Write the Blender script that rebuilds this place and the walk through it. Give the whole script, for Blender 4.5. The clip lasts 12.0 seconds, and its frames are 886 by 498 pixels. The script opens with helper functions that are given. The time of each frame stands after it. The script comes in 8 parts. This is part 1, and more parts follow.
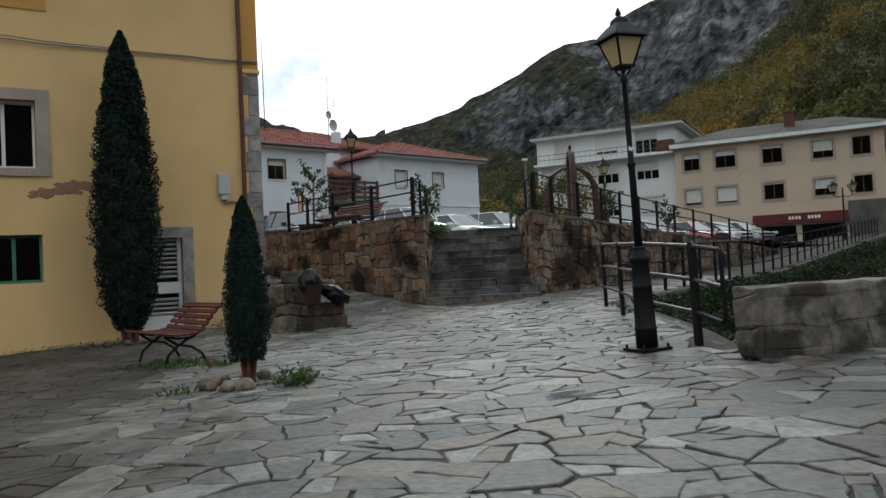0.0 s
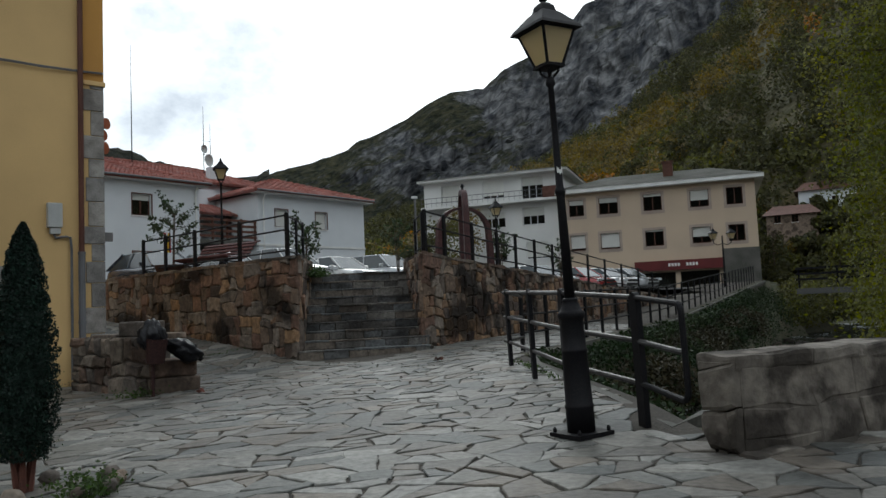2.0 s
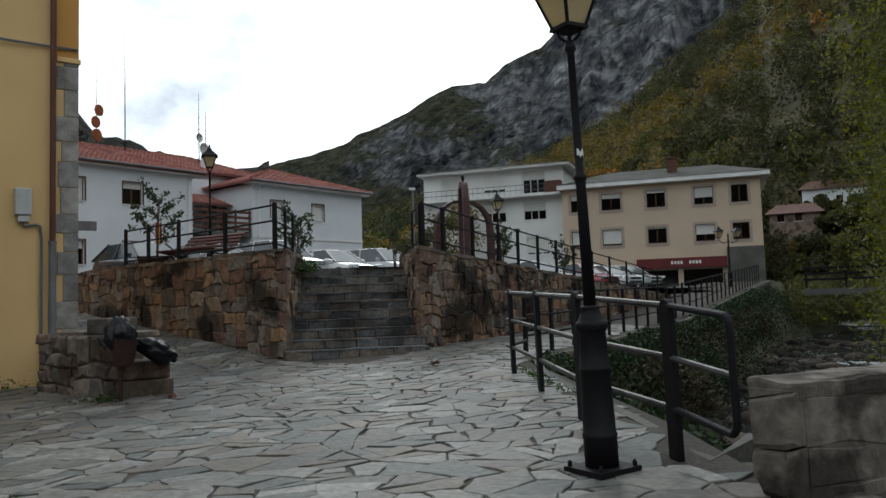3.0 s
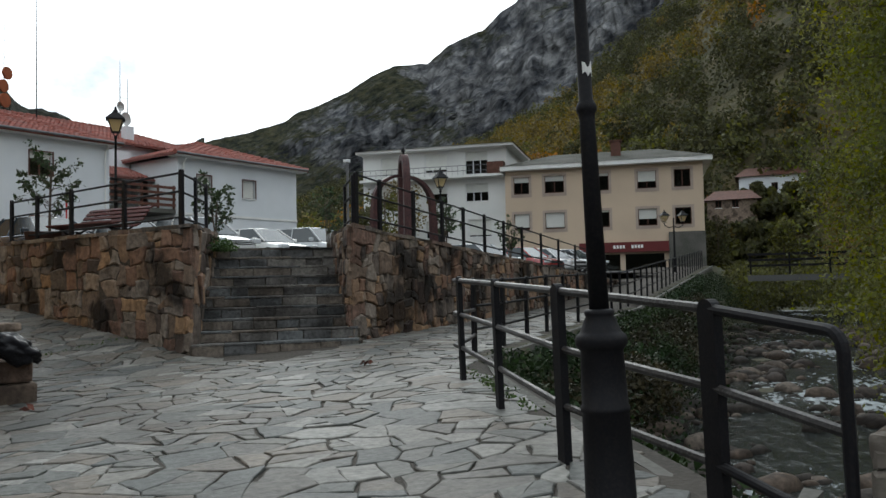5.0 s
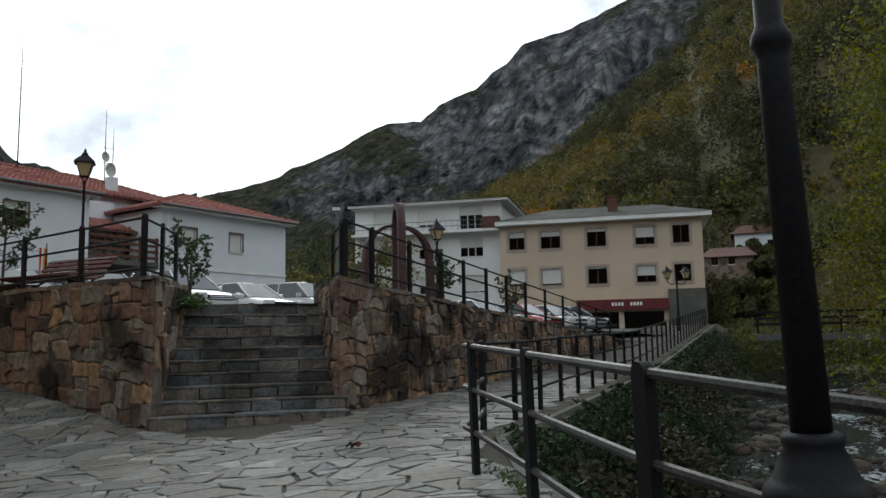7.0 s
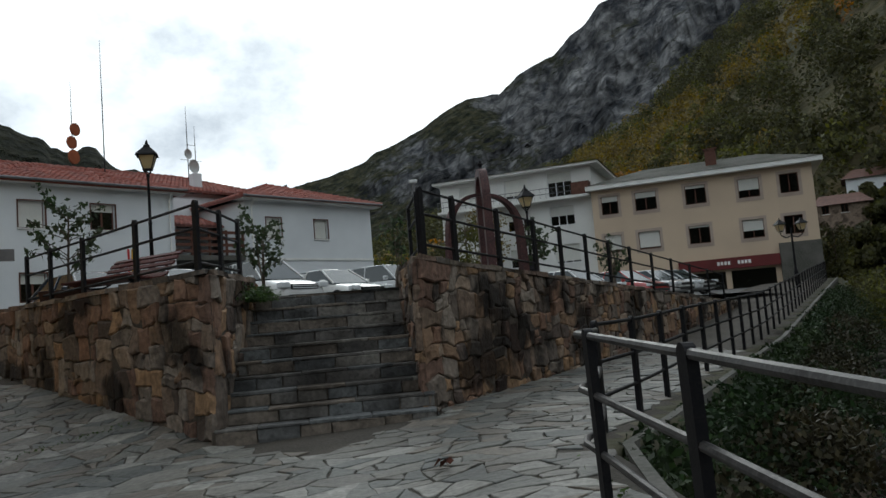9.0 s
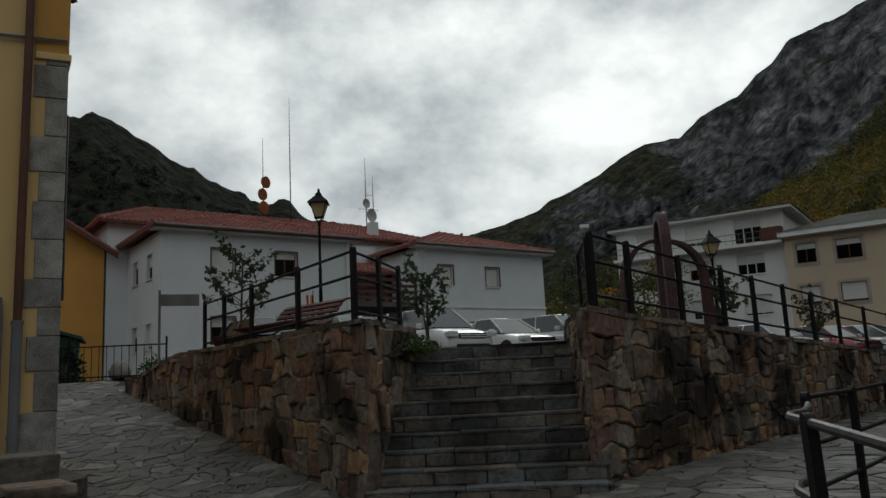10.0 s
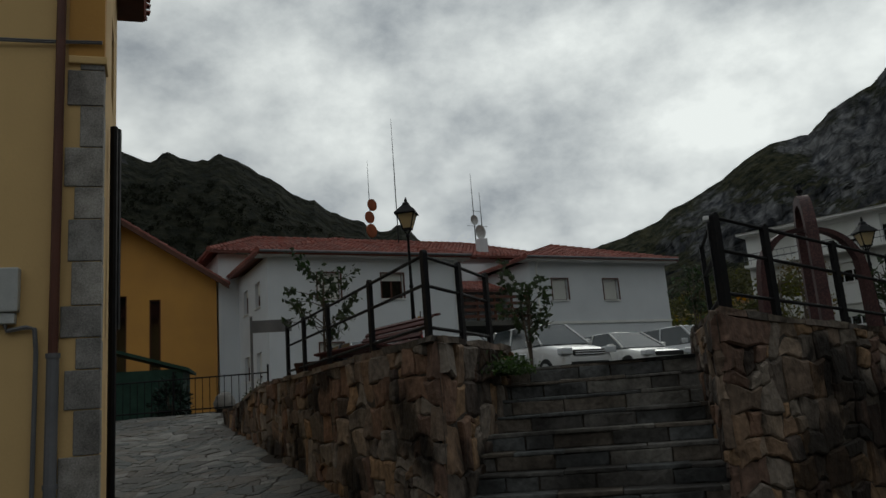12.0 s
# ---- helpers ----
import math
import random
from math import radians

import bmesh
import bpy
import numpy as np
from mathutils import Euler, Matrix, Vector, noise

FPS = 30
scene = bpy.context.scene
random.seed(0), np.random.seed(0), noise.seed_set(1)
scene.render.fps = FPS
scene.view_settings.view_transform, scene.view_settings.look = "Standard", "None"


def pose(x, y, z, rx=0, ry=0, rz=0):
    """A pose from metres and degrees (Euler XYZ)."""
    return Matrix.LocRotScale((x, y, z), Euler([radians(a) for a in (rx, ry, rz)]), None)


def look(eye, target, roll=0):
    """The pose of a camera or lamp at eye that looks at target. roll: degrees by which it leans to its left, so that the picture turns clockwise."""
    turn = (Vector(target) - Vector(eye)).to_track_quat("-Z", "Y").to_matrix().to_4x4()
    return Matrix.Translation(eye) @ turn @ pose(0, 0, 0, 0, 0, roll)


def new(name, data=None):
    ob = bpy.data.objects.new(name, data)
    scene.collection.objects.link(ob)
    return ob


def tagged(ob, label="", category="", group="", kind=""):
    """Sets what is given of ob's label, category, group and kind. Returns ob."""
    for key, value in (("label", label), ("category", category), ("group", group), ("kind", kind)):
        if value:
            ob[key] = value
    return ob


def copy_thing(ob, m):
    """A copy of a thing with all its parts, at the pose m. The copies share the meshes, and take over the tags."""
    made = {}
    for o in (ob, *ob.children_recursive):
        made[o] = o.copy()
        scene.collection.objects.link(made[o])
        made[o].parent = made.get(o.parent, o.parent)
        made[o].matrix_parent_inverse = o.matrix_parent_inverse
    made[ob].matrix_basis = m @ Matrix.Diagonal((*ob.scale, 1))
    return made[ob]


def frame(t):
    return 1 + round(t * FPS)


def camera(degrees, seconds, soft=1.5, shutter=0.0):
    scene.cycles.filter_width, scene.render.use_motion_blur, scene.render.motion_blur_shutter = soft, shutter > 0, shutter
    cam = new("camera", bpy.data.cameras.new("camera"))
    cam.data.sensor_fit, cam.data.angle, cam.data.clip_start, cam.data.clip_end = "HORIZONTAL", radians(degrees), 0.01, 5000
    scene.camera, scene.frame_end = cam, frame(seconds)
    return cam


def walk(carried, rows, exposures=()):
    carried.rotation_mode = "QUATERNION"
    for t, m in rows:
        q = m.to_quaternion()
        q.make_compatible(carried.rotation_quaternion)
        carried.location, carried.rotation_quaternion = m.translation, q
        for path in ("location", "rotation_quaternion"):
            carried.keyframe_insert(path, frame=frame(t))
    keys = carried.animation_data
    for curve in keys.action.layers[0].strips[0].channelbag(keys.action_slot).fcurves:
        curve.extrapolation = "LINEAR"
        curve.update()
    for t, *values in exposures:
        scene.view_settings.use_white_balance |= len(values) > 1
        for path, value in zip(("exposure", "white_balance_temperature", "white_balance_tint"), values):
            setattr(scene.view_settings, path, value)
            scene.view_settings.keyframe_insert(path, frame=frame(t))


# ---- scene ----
cam = camera(59.7, 12.0)
PATH = [
    (0, (0.245, 1.319, 1.716), (0.172, 3.317, 1.766), -2.7),
    (0.5, (0.237, 1.881, 1.759), (0.127, 3.878, 1.772), -2.1),
    (1, (0.209, 2.382, 1.769), (0.276, 4.377, 1.887), -1.9),
    (1.5, (0.273, 2.953, 1.806), (0.453, 4.942, 1.915), -2.9),
    (2, (0.299, 3.442, 1.823), (0.526, 5.423, 1.972), -2.5),
    (2.5, (0.338, 3.97, 1.849), (0.623, 5.946, 1.975), -2.6),
    (3, (0.441, 4.467, 1.909), (0.669, 6.449, 2.043), -1.7),
    (3.2, (0.482, 4.68, 1.906), (0.844, 6.64, 2.073), -3.0),
    (4.8, (0.713, 6.222, 2.002), (1.144, 8.171, 2.138), -1.0),
    (5, (0.723, 6.402, 1.981), (1.104, 8.364, 2.065), -1.2),
    (5.5, (0.775, 6.894, 2.027), (0.919, 8.885, 2.149), -2.2),
    (6, (0.729, 7.345, 2.05), (1.019, 9.319, 2.181), -3.2),
    (6.5, (0.851, 7.702, 2.051), (1.224, 9.657, 2.24), -3.9),
    (7, (0.903, 8.046, 2.062), (1.305, 9.992, 2.291), -1.0),
    (7.2, (0.908, 8.243, 2.083), (1.354, 10.187, 2.243), -1.0),
    (8.8, (1.206, 9.632, 2.186), (1.404, 11.617, 2.32), -5.5),
    (9, (1.202, 9.749, 2.17), (1.372, 11.734, 2.347), -4.7),
    (9.5, (1.284, 10.125, 2.247), (1.157, 12.105, 2.497), -3.8),
    (10, (1.317, 10.587, 2.271), (1.048, 12.542, 2.6), -2.8),
    (10.5, (1.431, 10.983, 2.257), (1.069, 12.919, 2.604), -6.3),
    (11, (1.494, 11.474, 2.288), (1.024, 13.388, 2.633), -2.9),
    (11.5, (1.417, 11.815, 2.312), (0.946, 13.718, 2.709), -3.0),
    (12, (1.383, 12.311, 2.323), (0.822, 14.189, 2.722), -4.4),
]
walk(cam, [(t, look(eye, target, roll)) for t, eye, target, roll in PATH],
     exposures=[(0.0, 0.3, 6150, 4), (0.5, -0.05, 6150, 4), (1.0, 0.03, 6150, 4), (2.0, 0.05, 6120, 4), (3.0, 0.15, 6120, 4), (4.8, 0.36, 6150, 4), (5.6, 0.54, 6150, 4), (6.0, 0.3, 6150, 4), (6.5, 0.15, 6120, 4), (7.2, 0.18, 6120, 4), (8.8, 0.0, 6120, 4), (9.1, -0.18, 6120, 2.5), (9.5, -0.78, 6400, 2.5), (10.5, -0.88, 6400, 2.5), (12.0, -1.1, 6400, 2.5)])

# ---- world and light ----
SUN_AZ, SUN_EL = radians(6), radians(30)
world = bpy.data.worlds.new("overcast_sky")
scene.world = world
world.use_nodes = True
wn, wl = world.node_tree.nodes, world.node_tree.links
wn.clear()


def wnode(kind, **values):
    n = wn.new(kind)
    for k, v in values.items():
        n.inputs[k].default_value = v
    return n


w_out = wn.new("ShaderNodeOutputWorld")
w_bg = wn.new("ShaderNodeBackground")
w_sky = wn.new("ShaderNodeTexSky")
w_sky.sky_type, w_sky.sun_disc = "NISHITA", False
w_sky.sun_elevation, w_sky.sun_rotation = SUN_EL, SUN_AZ
w_dim = wn.new("ShaderNodeVectorMath")
w_dim.operation = "SCALE"
w_dim.inputs["Scale"].default_value = 0.10
w_co = wn.new("ShaderNodeTexCoord")
w_map = wn.new("ShaderNodeMapping")
w_map.inputs["Scale"].default_value = (1.0, 1.0, 1.45)
w_noise = wnode("ShaderNodeTexNoise", Scale=4.6, Detail=9.0, Roughness=0.58, Distortion=0.0)
w_ramp = wn.new("ShaderNodeValToRGB")
w_ramp.color_ramp.elements[0].position, w_ramp.color_ramp.elements[0].color = 0.33, (0.36, 0.38, 0.42, 1)
w_ramp.color_ramp.elements[1].position, w_ramp.color_ramp.elements[1].color = 0.68, (1.0, 1.0, 1.0, 1)
w_hole = wn.new("ShaderNodeValToRGB")
w_hole.color_ramp.elements[0].position, w_hole.color_ramp.elements[0].color = 0.23, (0, 0, 0, 1)
w_hole.color_ramp.elements[1].position, w_hole.color_ramp.elements[1].color = 0.27, (1, 1, 1, 1)
w_dot = wn.new("ShaderNodeVectorMath")
w_dot.operation = "DOT_PRODUCT"
w_dot.inputs[1].default_value = (math.sin(SUN_AZ) * math.cos(SUN_EL), math.cos(SUN_AZ) * math.cos(SUN_EL), math.sin(SUN_EL))
w_glow = wn.new("ShaderNodeMapRange")
w_glow.interpolation_type = "SMOOTHSTEP"
for k, v in (("From Min", 0.4), ("From Max", 1.0), ("To Min", 1.30), ("To Max", 1.85)):
    w_glow.inputs[k].default_value = v
w_bright = wn.new("ShaderNodeVectorMath")
w_bright.operation = "SCALE"
w_mix = wn.new("ShaderNodeMix")
w_mix.data_type = "RGBA"
wl.new(w_co.outputs["Generated"], w_map.inputs["Vector"])
wl.new(w_map.outputs[0], w_noise.inputs["Vector"])
wl.new(w_noise.outputs[0], w_ramp.inputs[0])
wl.new(w_noise.outputs[0], w_hole.inputs[0])
wl.new(w_co.outputs["Generated"], w_dot.inputs[0])
wl.new(w_dot.outputs["Value"], w_glow.inputs[0])
wl.new(w_ramp.outputs[0], w_bright.inputs[0])
wl.new(w_glow.outputs[0], w_bright.inputs["Scale"])
wl.new(w_sky.outputs[0], w_dim.inputs[0])
wl.new(w_hole.outputs[0], w_mix.inputs["Factor"])
wl.new(w_dim.outputs[0], w_mix.inputs["A"])
wl.new(w_bright.outputs[0], w_mix.inputs["B"])
wl.new(w_mix.outputs["Result"], w_bg.inputs["Color"])
w_bg.inputs["Strength"].default_value = 1.0
wl.new(w_bg.outputs[0], w_out.inputs["Surface"])

sun = new("sun", bpy.data.lights.new("sun", "SUN"))
sun.data.energy, sun.data.angle, sun.data.color = 0.5, radians(25), (1.0, 0.96, 0.9)
sun.matrix_basis = look((0, 0, 50), (-50 * math.sin(SUN_AZ) * math.cos(SUN_EL), -50 * math.cos(SUN_AZ) * math.cos(SUN_EL), 50 - 50 * math.sin(SUN_EL)))

# ---- materials ----


def material(name, colour, rough=0.8, second=None, third=None, scale=3.0, fine=40.0, bump=0.3, depth=0.01, metal=0.0, spread=0.0, island=0.0,
             spec=0.3, stretch=(1, 1, 1), low=0.35, high=0.65):
    """Colour with coarse blotches towards second, fine grain towards third, relief, and a spread of brightness from piece to piece."""
    m = bpy.data.materials.new(name)
    m.use_nodes = True
    n, l = m.node_tree.nodes, m.node_tree.links
    b = n["Principled BSDF"]
    b.inputs["Roughness"].default_value, b.inputs["Metallic"].default_value = rough, metal
    b.inputs["Specular IOR Level"].default_value = spec
    second = second or [c * 0.72 for c in colour]
    third = third or [c * 0.85 for c in colour]
    co, mp = n.new("ShaderNodeTexCoord"), n.new("ShaderNodeMapping")
    mp.inputs["Scale"].default_value = stretch
    l.new(co.outputs["Object"], mp.inputs["Vector"])
    a, c = n.new("ShaderNodeTexNoise"), n.new("ShaderNodeTexNoise")
    a.inputs["Scale"].default_value, a.inputs["Detail"].default_value = scale, 6
    c.inputs["Scale"].default_value, c.inputs["Detail"].default_value = fine, 5
    l.new(mp.outputs[0], a.inputs["Vector"])
    l.new(mp.outputs[0], c.inputs["Vector"])
    r = n.new("ShaderNodeMapRange")
    r.inputs["From Min"].default_value, r.inputs["From Max"].default_value = low, high
    l.new(a.outputs[0], r.inputs[0])
    m1, m2 = n.new("ShaderNodeMix"), n.new("ShaderNodeMix")
    for x in (m1, m2):
        x.data_type = "RGBA"
    m1.inputs["A"].default_value, m1.inputs["B"].default_value = (*colour, 1), (*second, 1)
    l.new(r.outputs[0], m1.inputs["Factor"])
    r2 = n.new("ShaderNodeMapRange")
    r2.inputs["From Min"].default_value, r2.inputs["From Max"].default_value, r2.inputs["To Max"].default_value = 0.45, 0.7, 0.8
    l.new(c.outputs[0], r2.inputs[0])
    l.new(r2.outputs[0], m2.inputs["Factor"])
    l.new(m1.outputs["Result"], m2.inputs["A"])
    m2.inputs["B"].default_value = (*third, 1)
    last = m2.outputs["Result"]
    for amount, kind, out in ((spread, "ShaderNodeObjectInfo", "Random"), (island, "ShaderNodeNewGeometry", "Random Per Island")):
        if amount:
            src, hs, mr = n.new(kind), n.new("ShaderNodeHueSaturation"), n.new("ShaderNodeMapRange")
            mr.inputs["To Min"].default_value, mr.inputs["To Max"].default_value = 1 - amount, 1 + amount
            l.new(src.outputs[out], mr.inputs[0])
            l.new(mr.outputs[0], hs.inputs["Value"])
            l.new(last, hs.inputs["Color"])
            tint, wob = n.new("ShaderNodeMapRange"), n.new("ShaderNodeMath")
            wob.operation = "PINGPONG"
            wob.inputs[1].default_value = 0.17
            l.new(src.outputs[out], wob.inputs[0])
            tint.inputs["From Max"].default_value, tint.inputs["To Min"].default_value, tint.inputs["To Max"].default_value = 0.17, 1 - amount, 1 + amount
            l.new(wob.outputs[0], tint.inputs[0])
            l.new(tint.outputs[0], hs.inputs["Saturation"])
            last = hs.outputs[0]
    l.new(last, b.inputs["Base Color"])
    rr = n.new("ShaderNodeMapRange")
    rr.inputs["To Min"].default_value, rr.inputs["To Max"].default_value = max(0.0, rough - 0.12), min(1.0, rough + 0.12)
    l.new(a.outputs[0], rr.inputs[0])
    l.new(rr.outputs[0], b.inputs["Roughness"])
    if bump:
        add, bp = n.new("ShaderNodeMath"), n.new("ShaderNodeBump")
        l.new(a.outputs[0], add.inputs[0])
        l.new(c.outputs[0], add.inputs[1])
        bp.inputs["Strength"].default_value, bp.inputs["Distance"].default_value = bump, depth
        l.new(add.outputs[0], bp.inputs["Height"])
        l.new(bp.outputs[0], b.inputs["Normal"])
    return m


def rubble_material(name, colours, source, stain=0.35, rough=0.85, bump=0.8, fine=22.0, scale=0.75, cut=(0.52, 0.62), depth=0.03):
    """Each stone takes one of the colours; grain, and large damp or lichen stains that run on over the stones."""
    m = bpy.data.materials.new(name)
    m.use_nodes = True
    n, l = m.node_tree.nodes, m.node_tree.links
    b = n["Principled BSDF"]
    b.inputs["Specular IOR Level"].default_value = 0.25
    src = n.new("ShaderNodeObjectInfo" if source == "object" else "ShaderNodeNewGeometry")
    ramp_ = n.new("ShaderNodeValToRGB")
    ramp_.color_ramp.interpolation = "CONSTANT"
    els = ramp_.color_ramp.elements
    while len(els) < len(colours):
        els.new(0.5)
    for i, c in enumerate(colours):
        els[i].position, els[i].color = i / len(colours), (*c, 1)
    l.new(src.outputs["Random" if source == "object" else "Random Per Island"], ramp_.inputs[0])
    geo = n.new("ShaderNodeNewGeometry")
    grain, blot, st = (n.new("ShaderNodeTexNoise") for _ in range(3))
    for t, s, d in ((grain, fine, 8), (blot, 5.0, 5), (st, scale, 6)):
        t.inputs["Scale"].default_value, t.inputs["Detail"].default_value = s, d
        l.new(geo.outputs["Position"], t.inputs["Vector"])
    hs = n.new("ShaderNodeHueSaturation")
    v1 = n.new("ShaderNodeMapRange")
    v1.inputs["From Min"].default_value, v1.inputs["From Max"].default_value, v1.inputs["To Min"].default_value, v1.inputs["To Max"].default_value = 0.32, 0.68, 0.45, 1.5
    mixn = n.new("ShaderNodeMath")
    mixn.operation = "MULTIPLY_ADD"
    mixn.inputs[1].default_value = 0.5
    half = n.new("ShaderNodeMath")
    half.operation = "MULTIPLY"
    half.inputs[1].default_value = 0.5
    l.new(blot.outputs[0], half.inputs[0])
    l.new(grain.outputs[0], mixn.inputs[0])
    l.new(half.outputs[0], mixn.inputs[2])
    l.new(mixn.outputs[0], v1.inputs[0])
    l.new(v1.outputs[0], hs.inputs["Value"])
    l.new(ramp_.outputs[0], hs.inputs["Color"])
    mx, sr = n.new("ShaderNodeMix"), n.new("ShaderNodeMapRange")
    mx.data_type = "RGBA"
    mx.blend_type = "MULTIPLY"
    sr.inputs["From Min"].default_value, sr.inputs["From Max"].default_value = cut
    l.new(st.outputs[0], sr.inputs[0])
    l.new(sr.outputs[0], mx.inputs["Factor"])
    l.new(hs.outputs[0], mx.inputs["A"])
    mx.inputs["B"].default_value = (stain, stain * 0.97, stain * 0.95, 1)
    l.new(mx.outputs["Result"], b.inputs["Base Color"])
    rr = n.new("ShaderNodeMapRange")
    rr.inputs["To Min"].default_value, rr.inputs["To Max"].default_value = rough - 0.18, min(1, rough + 0.15)
    l.new(blot.outputs[0], rr.inputs[0])
    l.new(rr.outputs[0], b.inputs["Roughness"])
    bp = n.new("ShaderNodeBump")
    bp.inputs["Strength"].default_value, bp.inputs["Distance"].default_value = bump, depth
    l.new(mixn.outputs[0], bp.inputs["Height"])
    l.new(bp.outputs[0], b.inputs["Normal"])
    return m


def leaf_material(name, colour, second, through_light=0.35, vary=0.3):
    m = material(name, colour, 0.6, second, [c * 0.6 for c in colour], scale=0.6, fine=6, bump=0, island=vary, spec=0.15)
    n, l = m.node_tree.nodes, m.node_tree.links
    b = n["Principled BSDF"]
    tr, mx = n.new("ShaderNodeBsdfTranslucent"), n.new("ShaderNodeMixShader")
    mx.inputs[0].default_value = through_light
    l.new(b.inputs["Base Color"].links[0].from_socket, tr.inputs["Color"])
    l.new(b.outputs[0], mx.inputs[1])
    l.new(tr.outputs[0], mx.inputs[2])
    l.new(mx.outputs[0], n["Material Output"].inputs["Surface"])
    return m


def glass_material(name):
    m = bpy.data.materials.new(name)
    m.use_nodes = True
    n, l = m.node_tree.nodes, m.node_tree.links
    n.remove(n["Principled BSDF"])
    t, g, mx, f = n.new("ShaderNodeBsdfTransparent"), n.new("ShaderNodeBsdfGlossy"), n.new("ShaderNodeMixShader"), n.new("ShaderNodeFresnel")
    t.inputs["Color"].default_value = (0.55, 0.6, 0.6, 1)
    g.inputs["Roughness"].default_value = 0.03
    f.inputs["IOR"].default_value = 1.55
    l.new(f.outputs[0], mx.inputs[0])
    l.new(t.outputs[0], mx.inputs[1])
    l.new(g.outputs[0], mx.inputs[2])
    l.new(mx.outputs[0], n["Material Output"].inputs["Surface"])
    return m


def cliff_material(name, bare):
    """Fissured grey rock on the steeps, dark scrub on the ledges and over the lower ground; bare shifts it towards rock."""
    m = bpy.data.materials.new(name)
    m.use_nodes = True
    n, l = m.node_tree.nodes, m.node_tree.links
    b = n["Principled BSDF"]
    b.inputs["Roughness"].default_value, b.inputs["Specular IOR Level"].default_value = 0.95, 0.1
    geo, mp = n.new("ShaderNodeNewGeometry"), n.new("ShaderNodeMapping")
    mp.inputs["Rotation"].default_value, mp.inputs["Scale"].default_value = (0.25, 0.75, 0.2), (1.0, 1.0, 0.42)
    l.new(geo.outputs["Position"], mp.inputs["Vector"])
    coarse, fine, patch, dots = (n.new("ShaderNodeTexNoise") for _ in range(4))
    for t, sc, d, rg, src in ((coarse, 0.05, 10, 0.6, geo.outputs["Position"]), (fine, 0.16, 9, 0.58, mp.outputs[0]), (patch, 0.021, 8, 0.6, geo.outputs["Position"]), (dots, 0.22, 6, 0.7, geo.outputs["Position"])):
        t.inputs["Scale"].default_value, t.inputs["Detail"].default_value, t.inputs["Roughness"].default_value = sc, d, rg
        l.new(src, t.inputs["Vector"])
    mixv = n.new("ShaderNodeMath")
    mixv.operation, mixv.inputs[1].default_value = "MULTIPLY_ADD", 0.62
    half = n.new("ShaderNodeMath")
    half.operation, half.inputs[1].default_value = "MULTIPLY", 0.38
    l.new(coarse.outputs[0], half.inputs[0])
    l.new(fine.outputs[0], mixv.inputs[0])
    l.new(half.outputs[0], mixv.inputs[2])
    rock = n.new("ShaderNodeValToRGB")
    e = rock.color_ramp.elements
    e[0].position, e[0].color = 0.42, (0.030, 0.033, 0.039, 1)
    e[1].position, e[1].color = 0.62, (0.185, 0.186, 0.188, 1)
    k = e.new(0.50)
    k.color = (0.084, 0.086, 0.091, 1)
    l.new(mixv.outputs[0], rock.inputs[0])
    warp, crack, thin, line, cut = n.new("ShaderNodeVectorMath"), n.new("ShaderNodeTexVoronoi"), n.new("ShaderNodeTexVoronoi"), n.new("ShaderNodeMath"), n.new("ShaderNodeMapRange")
    warp.operation = "MULTIPLY_ADD"
    warp.inputs[1].default_value = (4, 4, 4)
    l.new(fine.outputs["Color"], warp.inputs[0])
    l.new(mp.outputs[0], warp.inputs[2])
    for v, sc in ((crack, 0.035), (thin, 0.11)):
        v.feature = "DISTANCE_TO_EDGE"
        v.inputs["Scale"].default_value = sc
        l.new(warp.outputs[0], v.inputs["Vector"])
    line.operation = "MINIMUM"
    l.new(crack.outputs["Distance"], line.inputs[0])
    l.new(thin.outputs["Distance"], line.inputs[1])
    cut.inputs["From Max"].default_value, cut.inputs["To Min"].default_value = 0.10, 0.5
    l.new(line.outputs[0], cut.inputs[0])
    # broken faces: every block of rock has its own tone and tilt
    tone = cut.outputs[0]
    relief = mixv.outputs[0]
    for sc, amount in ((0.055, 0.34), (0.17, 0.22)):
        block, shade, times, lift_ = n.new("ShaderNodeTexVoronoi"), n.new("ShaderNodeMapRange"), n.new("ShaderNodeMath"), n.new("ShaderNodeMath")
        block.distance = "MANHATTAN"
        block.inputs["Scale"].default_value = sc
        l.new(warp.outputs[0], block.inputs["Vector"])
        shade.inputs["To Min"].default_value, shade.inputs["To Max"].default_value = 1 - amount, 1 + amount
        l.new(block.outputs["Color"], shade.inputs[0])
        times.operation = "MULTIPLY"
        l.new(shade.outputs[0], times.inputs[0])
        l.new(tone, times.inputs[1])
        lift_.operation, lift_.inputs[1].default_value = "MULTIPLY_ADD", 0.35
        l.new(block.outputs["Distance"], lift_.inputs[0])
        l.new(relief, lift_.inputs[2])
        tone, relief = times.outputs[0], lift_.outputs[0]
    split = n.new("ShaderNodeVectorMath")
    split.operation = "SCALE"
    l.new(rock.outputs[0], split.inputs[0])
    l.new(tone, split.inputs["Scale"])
    green = n.new("ShaderNodeValToRGB")
    e = green.color_ramp.elements
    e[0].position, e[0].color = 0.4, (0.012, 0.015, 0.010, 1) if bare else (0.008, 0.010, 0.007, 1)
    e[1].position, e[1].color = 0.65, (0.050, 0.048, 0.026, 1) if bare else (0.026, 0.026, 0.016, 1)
    l.new(dots.outputs[0], green.inputs[0])
    sx, sn = n.new("ShaderNodeSeparateXYZ"), n.new("ShaderNodeSeparateXYZ")
    l.new(geo.outputs["Position"], sx.inputs[0])
    l.new(geo.outputs["Normal"], sn.inputs[0])
